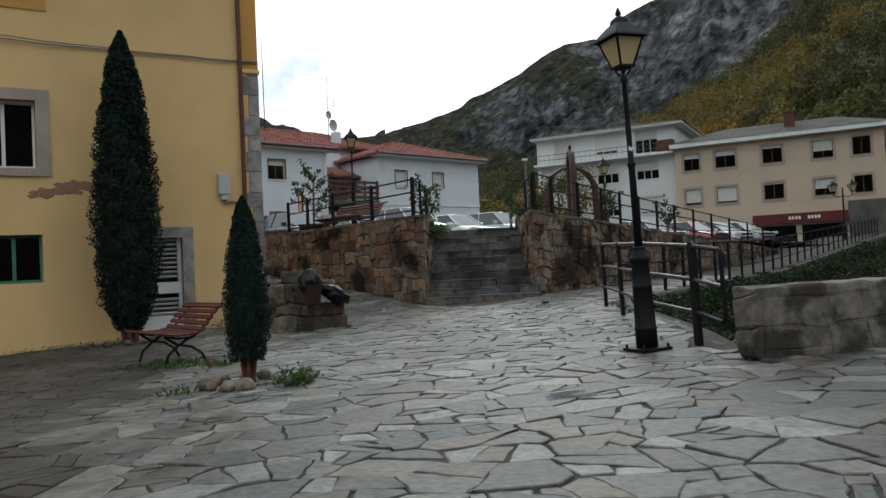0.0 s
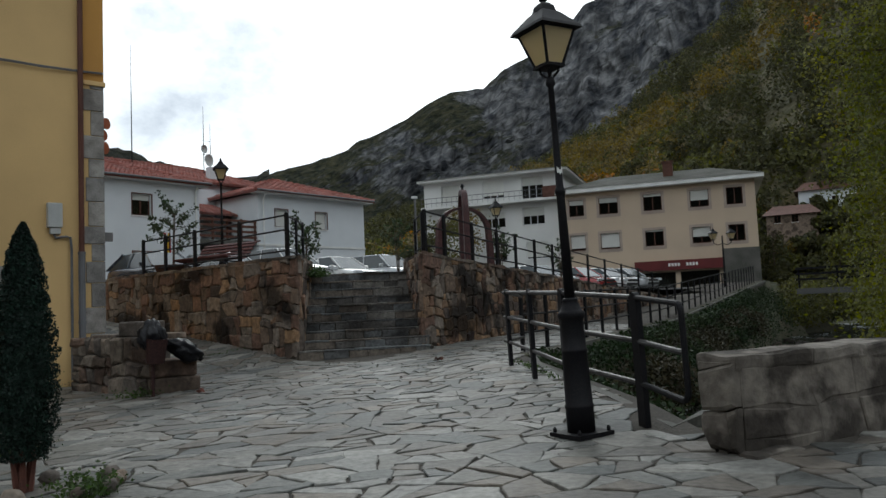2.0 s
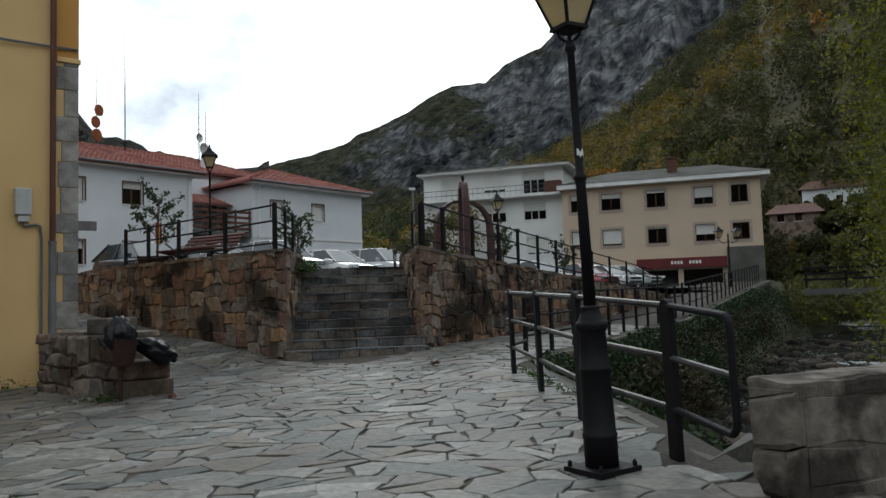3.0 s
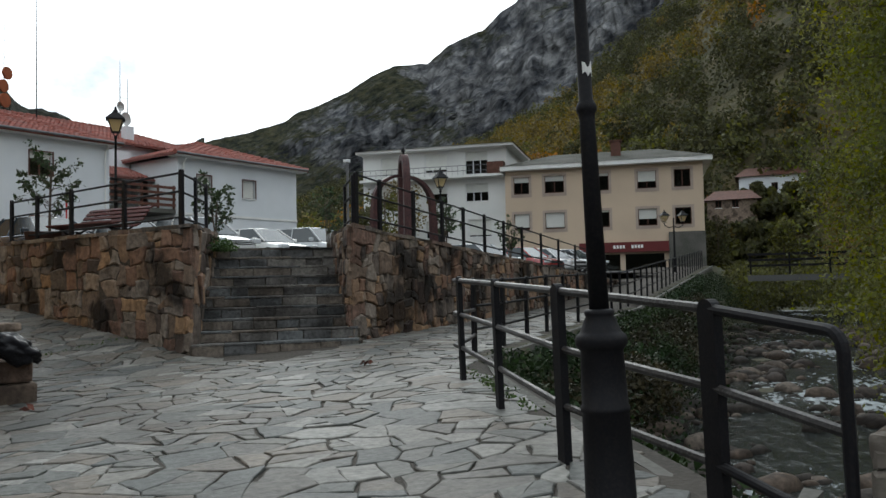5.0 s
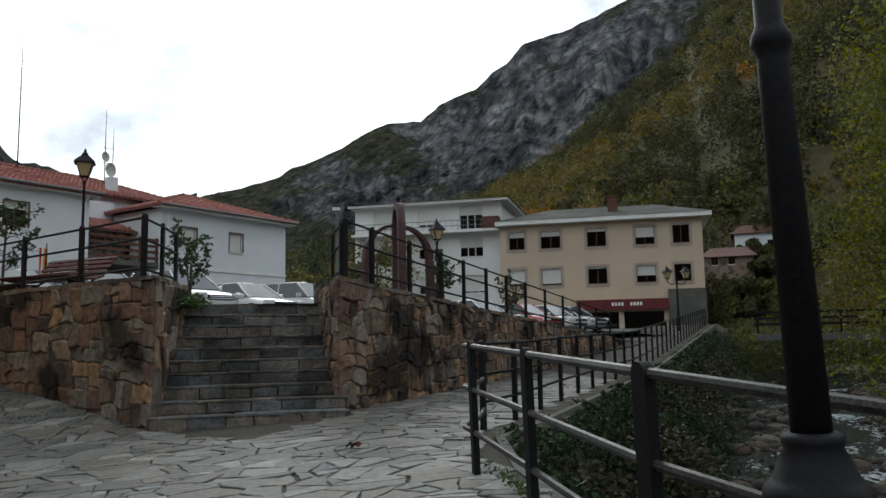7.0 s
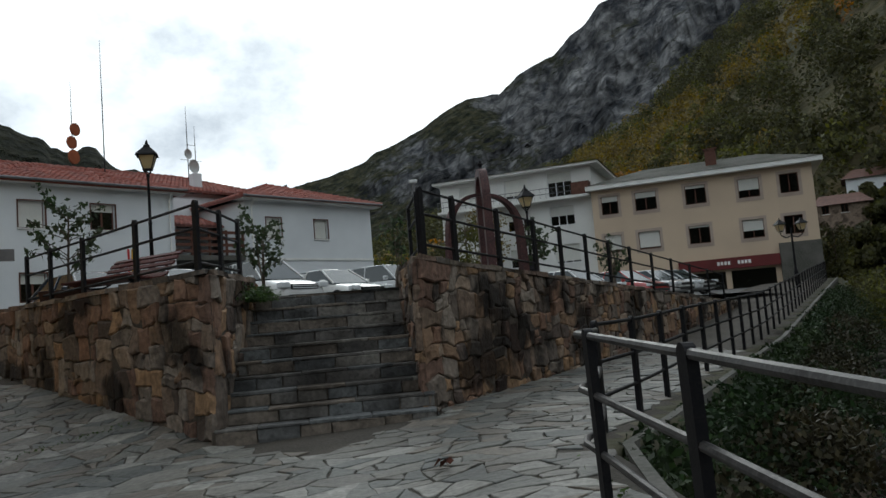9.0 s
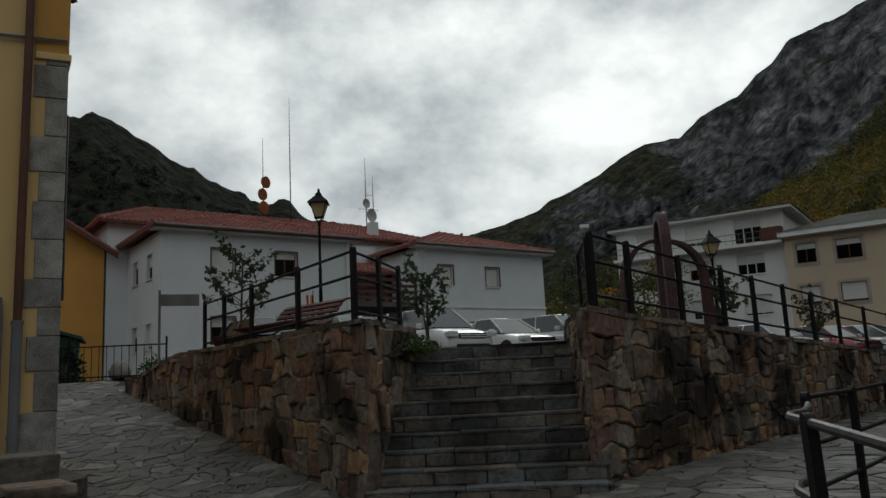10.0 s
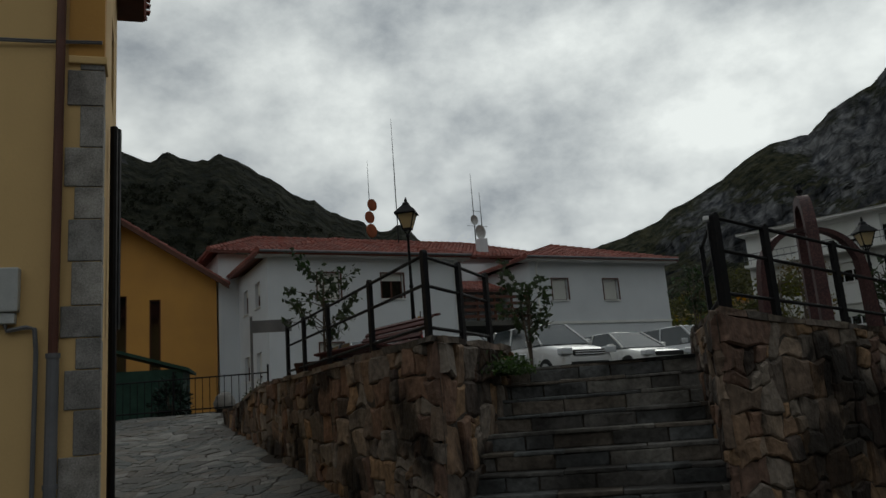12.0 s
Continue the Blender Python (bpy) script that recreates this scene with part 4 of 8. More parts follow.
WOODS = [(-2, 4), (2, 6.2), (6, 7.4), (10, 8.2), (14, 9.6), (16.7, 11.0), (19.3, 12.2), (21.4, 13.8), (25.2, 16.3), (27.3, 17.7), (29.4, 19.4), (31.5, 21.8), (36, 25.5), (45, 26), (60, 24), (90, 19), (120, 12)]


def hill(name, azs, profile, near, far, mat, label, rough, steps, bulge=1.0, low=1.5, seed=0.0, crag=0.0, jag=0.005):
    """Rises from near to a ridge at far, whose height over HUB follows profile (degrees by bearing)."""
    v, f = [], []
    for i, a in enumerate(azs):
        e = math.tan(radians(ramp(a, profile)))
        wob = noise.fractal((a * 0.35, seed, 0), 0.9, 2.1, 5) * jag
        for k in range(steps + 1):
            s = k / steps
            d = near + (far - near) * s
            h = (e * 1.012 + wob * s) * far * s ** bulge
            x, y = HUB.x + d * math.sin(radians(a)), HUB.y + d * math.cos(radians(a))
            lean = h * 0.35
            kx = rough * 0.22 * math.sin(math.pi * min(1, s * 1.05)) * (noise.ridged_multi_fractal(((x + lean) * 0.034 + seed, (y - lean) * 0.034, h * 0.02), 0.75, 2.3, 7, 1.0, 2.0) - 1.0)
            kx += rough * crag * math.sin(math.pi * min(1, s * 1.02)) * noise.fractal((x * 0.013 + seed, y * 0.013, h * 0.006), 0.8, 2.2, 6)
            h += rough * 0.5 * s * (1 - s * 0.9) * noise.fractal((x * 0.03, y * 0.03, h * 0.03 + seed), 0.7, 2.2, 6)
            v.append((x + kx * math.sin(radians(a)), y + kx * math.cos(radians(a)), HUB.z * s + low * (1 - s) + h))
        if i:
            for k in range(steps):
                b, c = (i - 1) * (steps + 1) + k, i * (steps + 1) + k
                f.append((b, c, c + 1, b + 1))
    me = bpy.data.meshes.new(name)
    me.from_pydata(v, [], f)
    me.materials.append(M[mat])
    return tagged(new(name, me), label, "mountain", kind="structure")


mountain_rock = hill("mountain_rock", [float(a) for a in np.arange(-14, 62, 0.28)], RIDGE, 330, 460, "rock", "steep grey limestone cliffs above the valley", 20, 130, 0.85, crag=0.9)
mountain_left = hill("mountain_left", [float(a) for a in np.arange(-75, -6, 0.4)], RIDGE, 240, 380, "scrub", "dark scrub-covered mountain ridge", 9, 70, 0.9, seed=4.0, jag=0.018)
mountain_behind = hill("mountain_behind", [float(a) for a in np.arange(60, 287, 3.0)], [(a % 360 if a < 0 else a, e) for a, e in RIDGE if a >= 0] + [(250, 15), (290, 18)], 150, 420, "scrub",
                       "wooded slopes that close the valley", 9, 24, 0.9)
hill_woods = hill("hill_woods", [float(a) for a in np.arange(-2, 120, 0.5)], WOODS, 95, 300, "forest", "hillside under autumn woods", 7, 60, 0.95, seed=8.0)

# ---- houses ----


def window(parent, x0, x1, z0, z1, depth=0.18, frame_mat="brown", shutter=0.0, leaves_n=2, sill=True, surround=None, bar="", y=0.0, pane_back=None):
    """A window in a wall's frame: frame, panes, roller shutter let down by a share, sill, stone surround. The wall's face is at y."""
    w = thing("window", pose((x0 + x1) / 2, y, z0))
    w.parent = parent
    h, a, b = z1 - z0, x0 - (x0 + x1) / 2, x1 - (x0 + x1) / 2
    t = 0.06
    bm = bmesh.new()
    box(bm, a, a + t, depth, depth + 0.07, 0, h), box(bm, b - t, b, depth, depth + 0.07, 0, h)
    box(bm, a + t, b - t, depth, depth + 0.07, h - t, h), box(bm, a + t, b - t, depth, depth + 0.07, 0, t)
    part("frame", bm, frame_mat, w)
    for k in range(leaves_n):
        xa, xb = a + t + (b - a - 2 * t) * k / leaves_n, a + t + (b - a - 2 * t) * (k + 1) / leaves_n
        if k:
            bm = bmesh.new()
            box(bm, xa - 0.035, xa + 0.035, depth - 0.01, depth + 0.06, t, h - t)
            part("mullion", bm, frame_mat, w)
        bm = bmesh.new()
        box(bm, xa, xb, depth + 0.03, depth + 0.036, t, h - t)
        part("pane", bm, "glass", w).visible_shadow = False
    if shutter:
        bm = bmesh.new()
        zb = h - (h - 0.02) * shutter
        n = max(1, int((h - zb) / 0.06))
        for k in range(n):
            za, zc = zb + (h - zb) * k / n, zb + (h - zb) * (k + 1) / n
            box(bm, a + 0.05, b - 0.05, depth - 0.03, depth - 0.012, za, zc - 0.008)
        box(bm, a + 0.05, b - 0.05, depth - 0.012, depth - 0.004, zb, h)
        part("shutter", bm, "shutter", w)
    if sill:
        bm = bmesh.new()
        box(bm, a - 0.06, b + 0.06, -0.07, depth, -0.06, -0.002, None, 0.008)
        part("sill", bm, surround or "plaster_white", w)
    if surround:
        bm = bmesh.new()
        g = 0.2
        box(bm, a - g, a, -0.03, 0.05, -0.062 - g, h + g), box(bm, b, b + g, -0.03, 0.05, -0.062 - g, h + g)
        box(bm, a, b, -0.032, 0.05, h, h + g), box(bm, a, b, -0.032, 0.05, -0.062 - g, -0.062)
        part("surround", bm, surround, w)
    return w


def tiled(parent, name, corners, mat="clay", pitch=0.24, rib=0.07, overlap=0.42):
    """A roof plane, corners (eave left, eave right, top right, top left) seen from outside, covered by rows of half-round tiles."""
    el, er, tr, tl = (Vector(c) for c in corners)
    along = (er - el)
    length = along.length
    along.normalize()
    nrm = along.cross(((tl + tr) / 2 - (el + er) / 2)).normalized()
    if nrm.z < 0:
        nrm = -nrm
    up = nrm.cross(along).normalized()
    if up.z < 0:
        up = -up
    a0, a1 = (tl - el).dot(along), (tr - el).dot(along)
    hmax = (tl - el).dot(up)
    bm = bmesh.new()
    base = [bm.verts.new(p - nrm * 0.03) for p in ((el, er, tr, tl) if (tr - tl).length > 0.05 else (el, er, (tl + tr) / 2))]
    bm.faces.new(base)
    low = [bm.verts.new(p - nrm * 0.14) for p in ((el, er, tr, tl) if (tr - tl).length > 0.05 else (el, er, (tl + tr) / 2))]
    bm.faces.new(low[::-1])
    for i in range(len(base)):
        j = (i + 1) % len(base)
        bm.faces.new((base[i], low[i], low[j], base[j]))
    n = int(length / pitch)
    for i in range(n):
        x = (i + 0.5) * pitch
        top = hmax
        if x < a0:
            top = hmax * x / a0
        elif x > a1:
            top = hmax * (length - x) / max(1e-6, length - a1)
        if top < 0.1:
            continue
        k = max(1, int(top / overlap))
        for j in range(k):
            h0, h1 = top * j / k - (0.04 if j == 0 else 0.03), top * (j + 1) / k
            vs = []
            for h, lift, w in ((h0, 0.025, 1.08), (h1, 0.0, 0.92)):
                vs.append([bm.verts.new(el + along * (x + math.cos(t) * rib * w) + up * h + nrm * (math.sin(t) * rib * w * 0.9 + lift - 0.03)) for t in (math.pi, math.pi * 0.72, math.pi * 0.5, math.pi * 0.28, 0)])
            for q in range(4):
                bm.faces.new((vs[0][q], vs[0][q + 1], vs[1][q + 1], vs[1][q]))
            bm.faces.new(vs[0][::-1])
    bmesh.ops.recalc_face_normals(bm, faces=bm.faces[:6])
    ob = part(name, bm, mat, parent)
    return ob


def hip(parent, x0, x1, y0, y1, z, rise, ridge_along="y", mat="clay", inset=None, sides="fblr"):
    """A hip roof over a rectangle; its planes are named roof."""
    w, d = x1 - x0, y1 - y0
    k = inset if inset is not None else (w if ridge_along == "y" else d) / 2
    if ridge_along == "y":
        a, b = ((x0 + x1) / 2, y0 + k, z + rise), ((x0 + x1) / 2, y1 - k, z + rise)
        planes = dict(f=((x0, y0, z), (x1, y0, z), a, a), b=((x1, y1, z), (x0, y1, z), b, b), r=((x1, y0, z), (x1, y1, z), b, a), l=((x0, y1, z), (x0, y0, z), a, b))
    else:
        a, b = (x0 + k, (y0 + y1) / 2, z + rise), (x1 - k, (y0 + y1) / 2, z + rise)
        planes = dict(f=((x0, y0, z), (x1, y0, z), b, a), b=((x1, y1, z), (x0, y1, z), a, b), r=((x1, y0, z), (x1, y1, z), b, b), l=((x0, y1, z), (x0, y0, z), a, a))
    for s in sides:
        tiled(parent, "roof", planes[s], mat)
    bm = bmesh.new()
    lines = [(planes["f"][0], planes["f"][3]), (planes["f"][1], planes["f"][2]), (a, b)]
    for p, q in lines:
        p, q = Vector(p), Vector(q)
        n = max(1, int((q - p).length / 0.4))
        for i in range(n):
            tube(bm, [p + (q - p) * (i / n) + Vector((0, 0, 0.03)), p + (q - p) * ((i + 1) / n) + Vector((0, 0, 0.0))], [0.11, 0.09], 8)
    part("ridge_tiles", bm, mat, parent)


def walls4(parent, x0, x1, y0, y1, z0, z1, mat, front=(), left=(), right=(), t=0.3):
    """Four walls of a block; holes on the front, on the left side (x along depth) and on the right."""
    bm = bmesh.new()
    pierced(bm, x0, x1, z0, z1, t, list(front), y0)
    part("wall", bm, mat, parent)
    for side, holes in ((0, left), (1, right)):
        bm = bmesh.new()
        pierced(bm, y0 + t, y1, z0, z1, t, list(holes), 0)
        for v in bm.verts:
            d, o = v.co.x, v.co.y
            v.co.x, v.co.y = (x0 + o if side == 0 else x1 - o), d
        bmesh.ops.recalc_face_normals(bm, faces=bm.faces)
        part("wall", bm, mat, parent)
    bm = bmesh.new()
    box(bm, x0 + t, x1 - t, y1 - t, y1, z0, z1)
    part("wall", bm, mat, parent)
    bm = bmesh.new()
    box(bm, x0 + t, x1 - t, y0 + t, y1 - t, z1 - 0.12, z1 - 0.02)
    part("ceiling_slab", bm, "interior", parent)
    bm = bmesh.new()
    box(bm, x0 + t, x1 - t, y0 + 2.2, y0 + 2.3, z0, z1 - 0.13)
    part("inner_wall", bm, "interior", parent)


# ochre house by the start of the walk
OL = 16.0
och = thing("house", at((GATE.x - 0.834 * OL, GATE.y - 0.551 * OL, 0), (0.834, 0.551)), "ochre rendered village house with granite corner stones", "house", kind="structure")
X = lambda s: OL - s
w1 = (X(5.8), X(4.64), 4.12, 5.5)
w2 = (X(5.62), X(4.58), 1.81, 2.78)
dr = (X(2.75), X(1.85), 0.62, 2.67)
w3 = (X(5.8), X(4.64), 7.75, 8.7)
walls4(och, 0, OL, 0, 5, 0.1, 9.9, "ochre", [w1, w2, dr, w3], [], [(2.6, 3.5, 4.2, 5.5), (2.6, 3.5, 7.2, 8.5)], 0.35)
window(och, *w1, 0.2, "alu", 0, 2, False, None)
window(och, *w2, 0.16, "green_paint", 0, 2, False, None)
window(och, *w3, 0.2, "alu", 0, 2, False, None)
bm = bmesh.new()
g = 0.25
box(bm, w1[0] - g, w1[0], -0.03, 0.1, w1[2] - 0.16, w1[3] + 0.23), box(bm, w1[1], w1[1] + g, -0.03, 0.1, w1[2] - 0.16, w1[3] + 0.23)
box(bm, w1[0], w1[1], -0.033, 0.1, w1[3], w1[3] + 0.23), box(bm, w1[0], w1[1], -0.05, 0.2, w1[2] - 0.16, w1[2] - 0.002)
part("window_surround", bm, "surround", och, "grey stone window surround")
bm = bmesh.new()
box(bm, w3[0] - g, w3[0], -0.02, 0.06, 7.36, 8.95), box(bm, w3[1], w3[1] + g, -0.02, 0.06, 7.36, 8.95), box(bm, w3[0], w3[1], -0.022, 0.06, 7.36, w3[2])
part("window_surround", bm, "orange", och, "orange painted window surround")
bm = bmesh.new()
g = 0.24
box(bm, dr[0] - g, dr[0], -0.03, 0.1, 0.3, dr[3] + 0.23), box(bm, dr[1], dr[1] + g, -0.03, 0.1, 0.3, dr[3] + 0.23), box(bm, dr[0], dr[1], -0.033, 0.1, dr[3], dr[3] + 0.23)
part("door_surround", bm, "granite", och, "granite door surround")
bm = bmesh.new()
box(bm, dr[0], dr[0] + 0.07, 0.12, 0.2, dr[2], dr[3]), box(bm, dr[1] - 0.07, dr[1], 0.12, 0.2, dr[2], dr[3]), box(bm, dr[0] + 0.07, dr[1] - 0.07, 0.12, 0.2, dr[2], dr[2] + 0.35), box(bm, dr[0] + 0.07, dr[1] - 0.07, 0.12, 0.2, 1.45, 1.7)
door = part("door", bm, "alu", och, "white metal door with louvres")
for k in range(17):
    z = dr[2] + 0.4 + k * 0.1
    if 1.4 < z < 1.75:
        continue
    bm = bmesh.new()
    box(bm, dr[0] + 0.07, dr[1] - 0.07, -0.035, 0.035, -0.006, 0.006, pose(0, 0.16, z, -38))
    part("slat", bm, "alu", door)
# corner: dressed granite below, orange band above
rnd = random.Random(4)
z = 0.55
k = 0
while z < 6.45:
    h = min(rnd.uniform(0.3, 0.52), 6.5 - z)
    w = 0.27 + 0.09 * (k % 2) + rnd.uniform(-0.05, 0.03)
    bm = bmesh.new()
    box(bm, OL - w, OL + 0.02, -0.022, 0.3 + 0.1 * ((k + 1) % 2), z + 0.005, z + h - 0.005, None, 0.012)
    part("quoin_stone", bm, "granite", och)
    z += h
    k += 1
bm = bmesh.new()
box(bm, OL - 0.36, OL + 0.02, -0.02, 0.3, 6.56, 9.88)
part("corner_band", bm, "orange", och, "deeper orange painted corner band")
bm = bmesh.new()
box(bm, OL - 0.36, OL + 0.05, -0.05, 0.32, 6.46, 6.555, None, 0.015)
part("ledge", bm, "ochre", och)
bm = bmesh.new()
tube(bm, [(OL - 0.43, -0.09, 9.9), (OL - 0.43, -0.09, 3.15)], 0.05, 10)
part("drainpipe", bm, "drain", och, "brown metal drainpipe")
bm = bmesh.new()
tube(bm, [(OL - 0.43, -0.09, 3.16), (OL - 0.43, -0.09, 0.62)], 0.062, 10)
for zz in (3.12, 1.8):
    tube(bm, [(OL - 0.43, -0.09, zz), (OL - 0.43, -0.09, zz + 0.05)], 0.072, 10)
part("drainpipe", bm, "drain_grey", och, "grey lower drainpipe")
bm = bmesh.new()
tube(bm, [(OL + 0.08, 1.55, 6.3), (OL + 0.08, 1.55, 0.8)], 0.05, 8)
tube(bm, [(OL + 0.1, 1.65, 6.3), (OL + 0.1, 1.65, 3.6)], 0.07, 8)
part("drainpipe", bm, "iron", och, "dark pipe down the lane side")
bm = bmesh.new()
box(bm, OL - 1.03, OL - 0.77, -0.13, 0, 3.62, 4.09, None, 0.02)
box(bm, OL - 0.98, OL - 0.80, -0.1, 0, 3.5, 3.615, None, 0.01)
part("meter_box", bm, "plastic", och, "grey plastic electricity box")
bm = bmesh.new()
tube(bm, [(OL - 0.9, -0.05, 3.5), (OL - 0.88, -0.05, 3.43), (OL - 0.7, -0.05, 3.46), (OL - 0.62, -0.05, 3.44), (OL - 0.6, -0.05, 3.2), (OL - 0.6, -0.05, 0.75)], 0.025, 6)
part("conduit", bm, "drain_grey", och)
for za, zb, sag in ((6.95, 6.72, 0.10), (6.78, 6.70, 0.06)):
    bm = bmesh.new()
    tube(bm, [(OL - 9 + 9 * k / 16, -0.05 - 0.01 * (k % 3), za + (zb - za) * k / 16 - sag * math.sin(math.pi * k / 16) + 0.012 * math.sin(k * 2.1)) for k in range(17)], 0.013, 5)
    part("cable", bm, "drain_grey", och)
bm = bmesh.new()
box(bm, -0.4, OL + 0.45, -0.45, 5.45, 9.9, 10.04)
part("eaves", bm, "brown", och, "dark timber eaves")
hip(och, -0.5, OL + 0.52, -0.5, 5.5, 10.06, 1.2, "x")
# flaked patch of bare mortar on the render
bm = bmesh.new()
rp = random.Random(9)
for s, z, r in ((4.55, 3.62, 0.16), (4.3, 3.66, 0.13), (4.1, 3.74, 0.17), (3.95, 3.8, 0.15), (3.7, 3.78, 0.16), (3.55, 3.7, 0.12), (4.75, 3.55, 0.07), (3.9, 3.64, 0.08)):
    n = 14
    vs = [bm.verts.new((X(s) + 1.7 * r * math.cos(2 * math.pi * i / n) * rp.uniform(0.55, 1.15), -0.004 - 0.0004 * rp.random(), z + 0.75 * r * math.sin(2 * math.pi * i / n) * rp.uniform(0.55, 1.2))) for i in range(n)]
    bm.faces.new(vs)
part("bare_patch", bm, "bare", och, "bare brownish mortar where paint has flaked")

# the lane side is not square to the front
for o in och.children_recursive:
    if o.type == "MESH" and o.parent == och:
        for v in o.data.vertices:
            v.co.x -= 0.088 * max(0.0, v.co.y)

# white house across the car park
WH = at((-14.0, 39.2, 0), (0.72, 0.69))
white = thing("house", WH, "white two-storey public building with red clay tile roofs", "house", kind="structure")
Z0, Z1 = 2.5, 8.72
fl = [(2.04, 3.02, 6.98, 8.05), (4.86, 5.86, 6.98, 8.05), (2.04, 3.02, 4.05, 5.17), (4.86, 5.86, 4.05, 5.17)]
SIDE = [(y, y + 0.85, z, z + 1.05) for z in (6.9, 4.0) for y in (1.3, 3.5)]
REAR = [(y, y + 0.85, z, z + 1.05) for z in (7.1, 4.2) for y in (6.4, 8.9, 11.4)]
walls4(white, 0, 8.6, 0, 11, Z0, Z1, "white", fl, SIDE)
for i, f in enumerate(fl):
    window(white, *f, 0.15, "brown", (0.97, 0.28, 0.35, 0.4)[i], 2)
fr = [(13.6, 14.5, 6.86, 7.88), (16.65, 17.55, 6.86, 7.88), (14.2, 15.1, 4.0, 4.95)]
walls4(white, 12.4, 20.75, 0.05, 11, Z0, Z1, "white", fr, [(2.6, 3.5, 6.0, 8.0)])
for i, f in enumerate(fr):
    window(white, *f, 0.15, "brown", (0.97, 0.97, 0.3)[i], 2, y=0.05)
# brown strips at the sides and top of each opening, widest on the right
for i, f in enumerate(fl + fr):
    y = 0.05 if i > 3 else 0.0
    bm = bmesh.new()
    for a, b, c, d in ((f[0] - 0.05, f[0] - 0.004, f[2], f[3]), (f[1] + 0.004, f[1] + 0.07, f[2], f[3]), (f[0] - 0.05, f[1] + 0.07, f[3] + 0.004, f[3] + 0.06)):
        box(bm, a, b, y - 0.03, y - 0.003, c, d)
    part("shutter_guide", bm, "brown", white, "thin brown strips round a window")
bm = bmesh.new()
box(bm, 12.38, 20.77, -0.0, 0.05, 5.72, 5.84)
part("string_course", bm, "plaster_white", white)
bm = bmesh.new()
box(bm, 8.58, 12.42, 4.2, 4.5, Z0, 9.4)
part("wall", bm, "white", white)
walls4(white, -0.9, 17.1, 5.4, 14, Z0, 9.95, "white", [], REAR)
for x, openings in ((0.0, SIDE), (-0.9, REAR)):
    for i, (y, y1, z, z1) in enumerate(openings):
        w = window(white, 0, y1 - y, z, z1, 0.14, "brown", (0.5, 0.25, 0.9, 0.4)[i % 4], 2)
        w.matrix_basis = pose(x, (y + y1) / 2, z, 0, 0, -90)
hip(white, -0.5, 9.1, -0.5, 12.5, 8.86, 1.55, "y", sides="flr", inset=4.4)
hip(white, 11.9, 21.3, -0.45, 12.5, 8.86, 1.55, "y", sides="flr", inset=4.4)
hip(white, -1.4, 17.6, 4.9, 14.5, 10.05, 1.7, "x", sides="flr", inset=3.2)
tiled(white, "roof", ((8.6, 1.9, 7.7), (12.4, 1.9, 7.7), (12.4, 4.2, 8.5), (8.6, 4.2, 8.5)))
for x0, x1 in ((-0.42, 9.0), (11.98, 21.2)):
    bm = bmesh.new()
    box(bm, x0, x1, -0.42, 0.3, 8.70, 8.80)
    part("soffit", bm, "plaster_white", white)
    bm = bmesh.new()
    tube(bm, [(x0, -0.55, 8.84), (x1, -0.55, 8.84)], 0.06, 6)
    part("gutter", bm, "drain_grey", white)
for x in (8.35, 12.7):
    bm = bmesh.new()
    tube(bm, [(x, -0.4, 8.8), (x, -0.08, 8.4), (x, -0.08, Z0)], 0.045, 6)
    part("drainpipe", bm, "plaster_white", white)
# balcony in the recess
bm = bmesh.new()
box(bm, 8.6, 12.4, 0.2, 4.2, 5.75, 5.98)
balcony = part("balcony", bm, "concrete", white, "concrete balcony with dark timber rails")
for k in range(4):
    bm = bmesh.new()
    box(bm, 8.6, 12.4, 0.2, 0.25, 6.1 + k * 0.3, 6.24 + k * 0.3)
    part("rail_board", bm, "brown", balcony)
for k in range(5):
    bm = bmesh.new()
    box(bm, 8.62 + k * 0.92, 8.72 + k * 0.92, 0.26, 0.34, 5.98, 7.2)
    part("post", bm, "brown", balcony)


def mast(x, y, z0, z1, extras, label):
    a = thing("antenna_mast", WH @ pose(x, y, z0), label, "antenna")
    bm = bmesh.new()
    tube(bm, [(0, 0, 0), (0, 0, (z1 - z0) * 0.6), (0, 0, z1 - z0)], [0.035, 0.025, 0.008], 6)
    part("pole", bm, "iron", a)
    for kind, dx, z, r in extras:
        bm = bmesh.new()
        if kind == "disc":
            lathe(bm, [(0.02, -0.06), (r, -0.05), (r, 0.05), (0.02, 0.06)], 14, pose(dx, -0.12, z - z0, 90, 0, 25))
            part("drum", bm, M["orange_drum"], a, "orange radio link drum")
        elif kind == "dish":
            lathe(bm, [(0.02, 0.0), (r * 0.6, 0.04), (r, 0.14), (r * 0.98, 0.16), (r * 0.55, 0.07), (0.02, 0.03)], 14, pose(dx, -0.1, z - z0, 90, 0, 15))
            part("dish", bm, "plastic", a)
        else:
            tube(bm, [(dx - r, 0, z - z0), (dx + r, 0, z - z0)], 0.012, 5)
            part("crossbar", bm, "iron", a)
    return a


M["orange_drum"] = material("orange_drum_paint", (0.30, 0.085, 0.03), 0.7, (0.22, 0.065, 0.03), None, 3, 20, 0.05, 0.002)
mast(8.8, 10.7, 10.4, 16.9, [("disc", 0.12, 14.15, 0.36), ("disc", -0.08, 13.4, 0.36), ("disc", 0.0, 12.6, 0.4)], "mast with three orange radio link drums on the roof")
mast(9.8, 9.1, 11.3, 19.0, [], "tall thin whip antenna on the tiled roof")
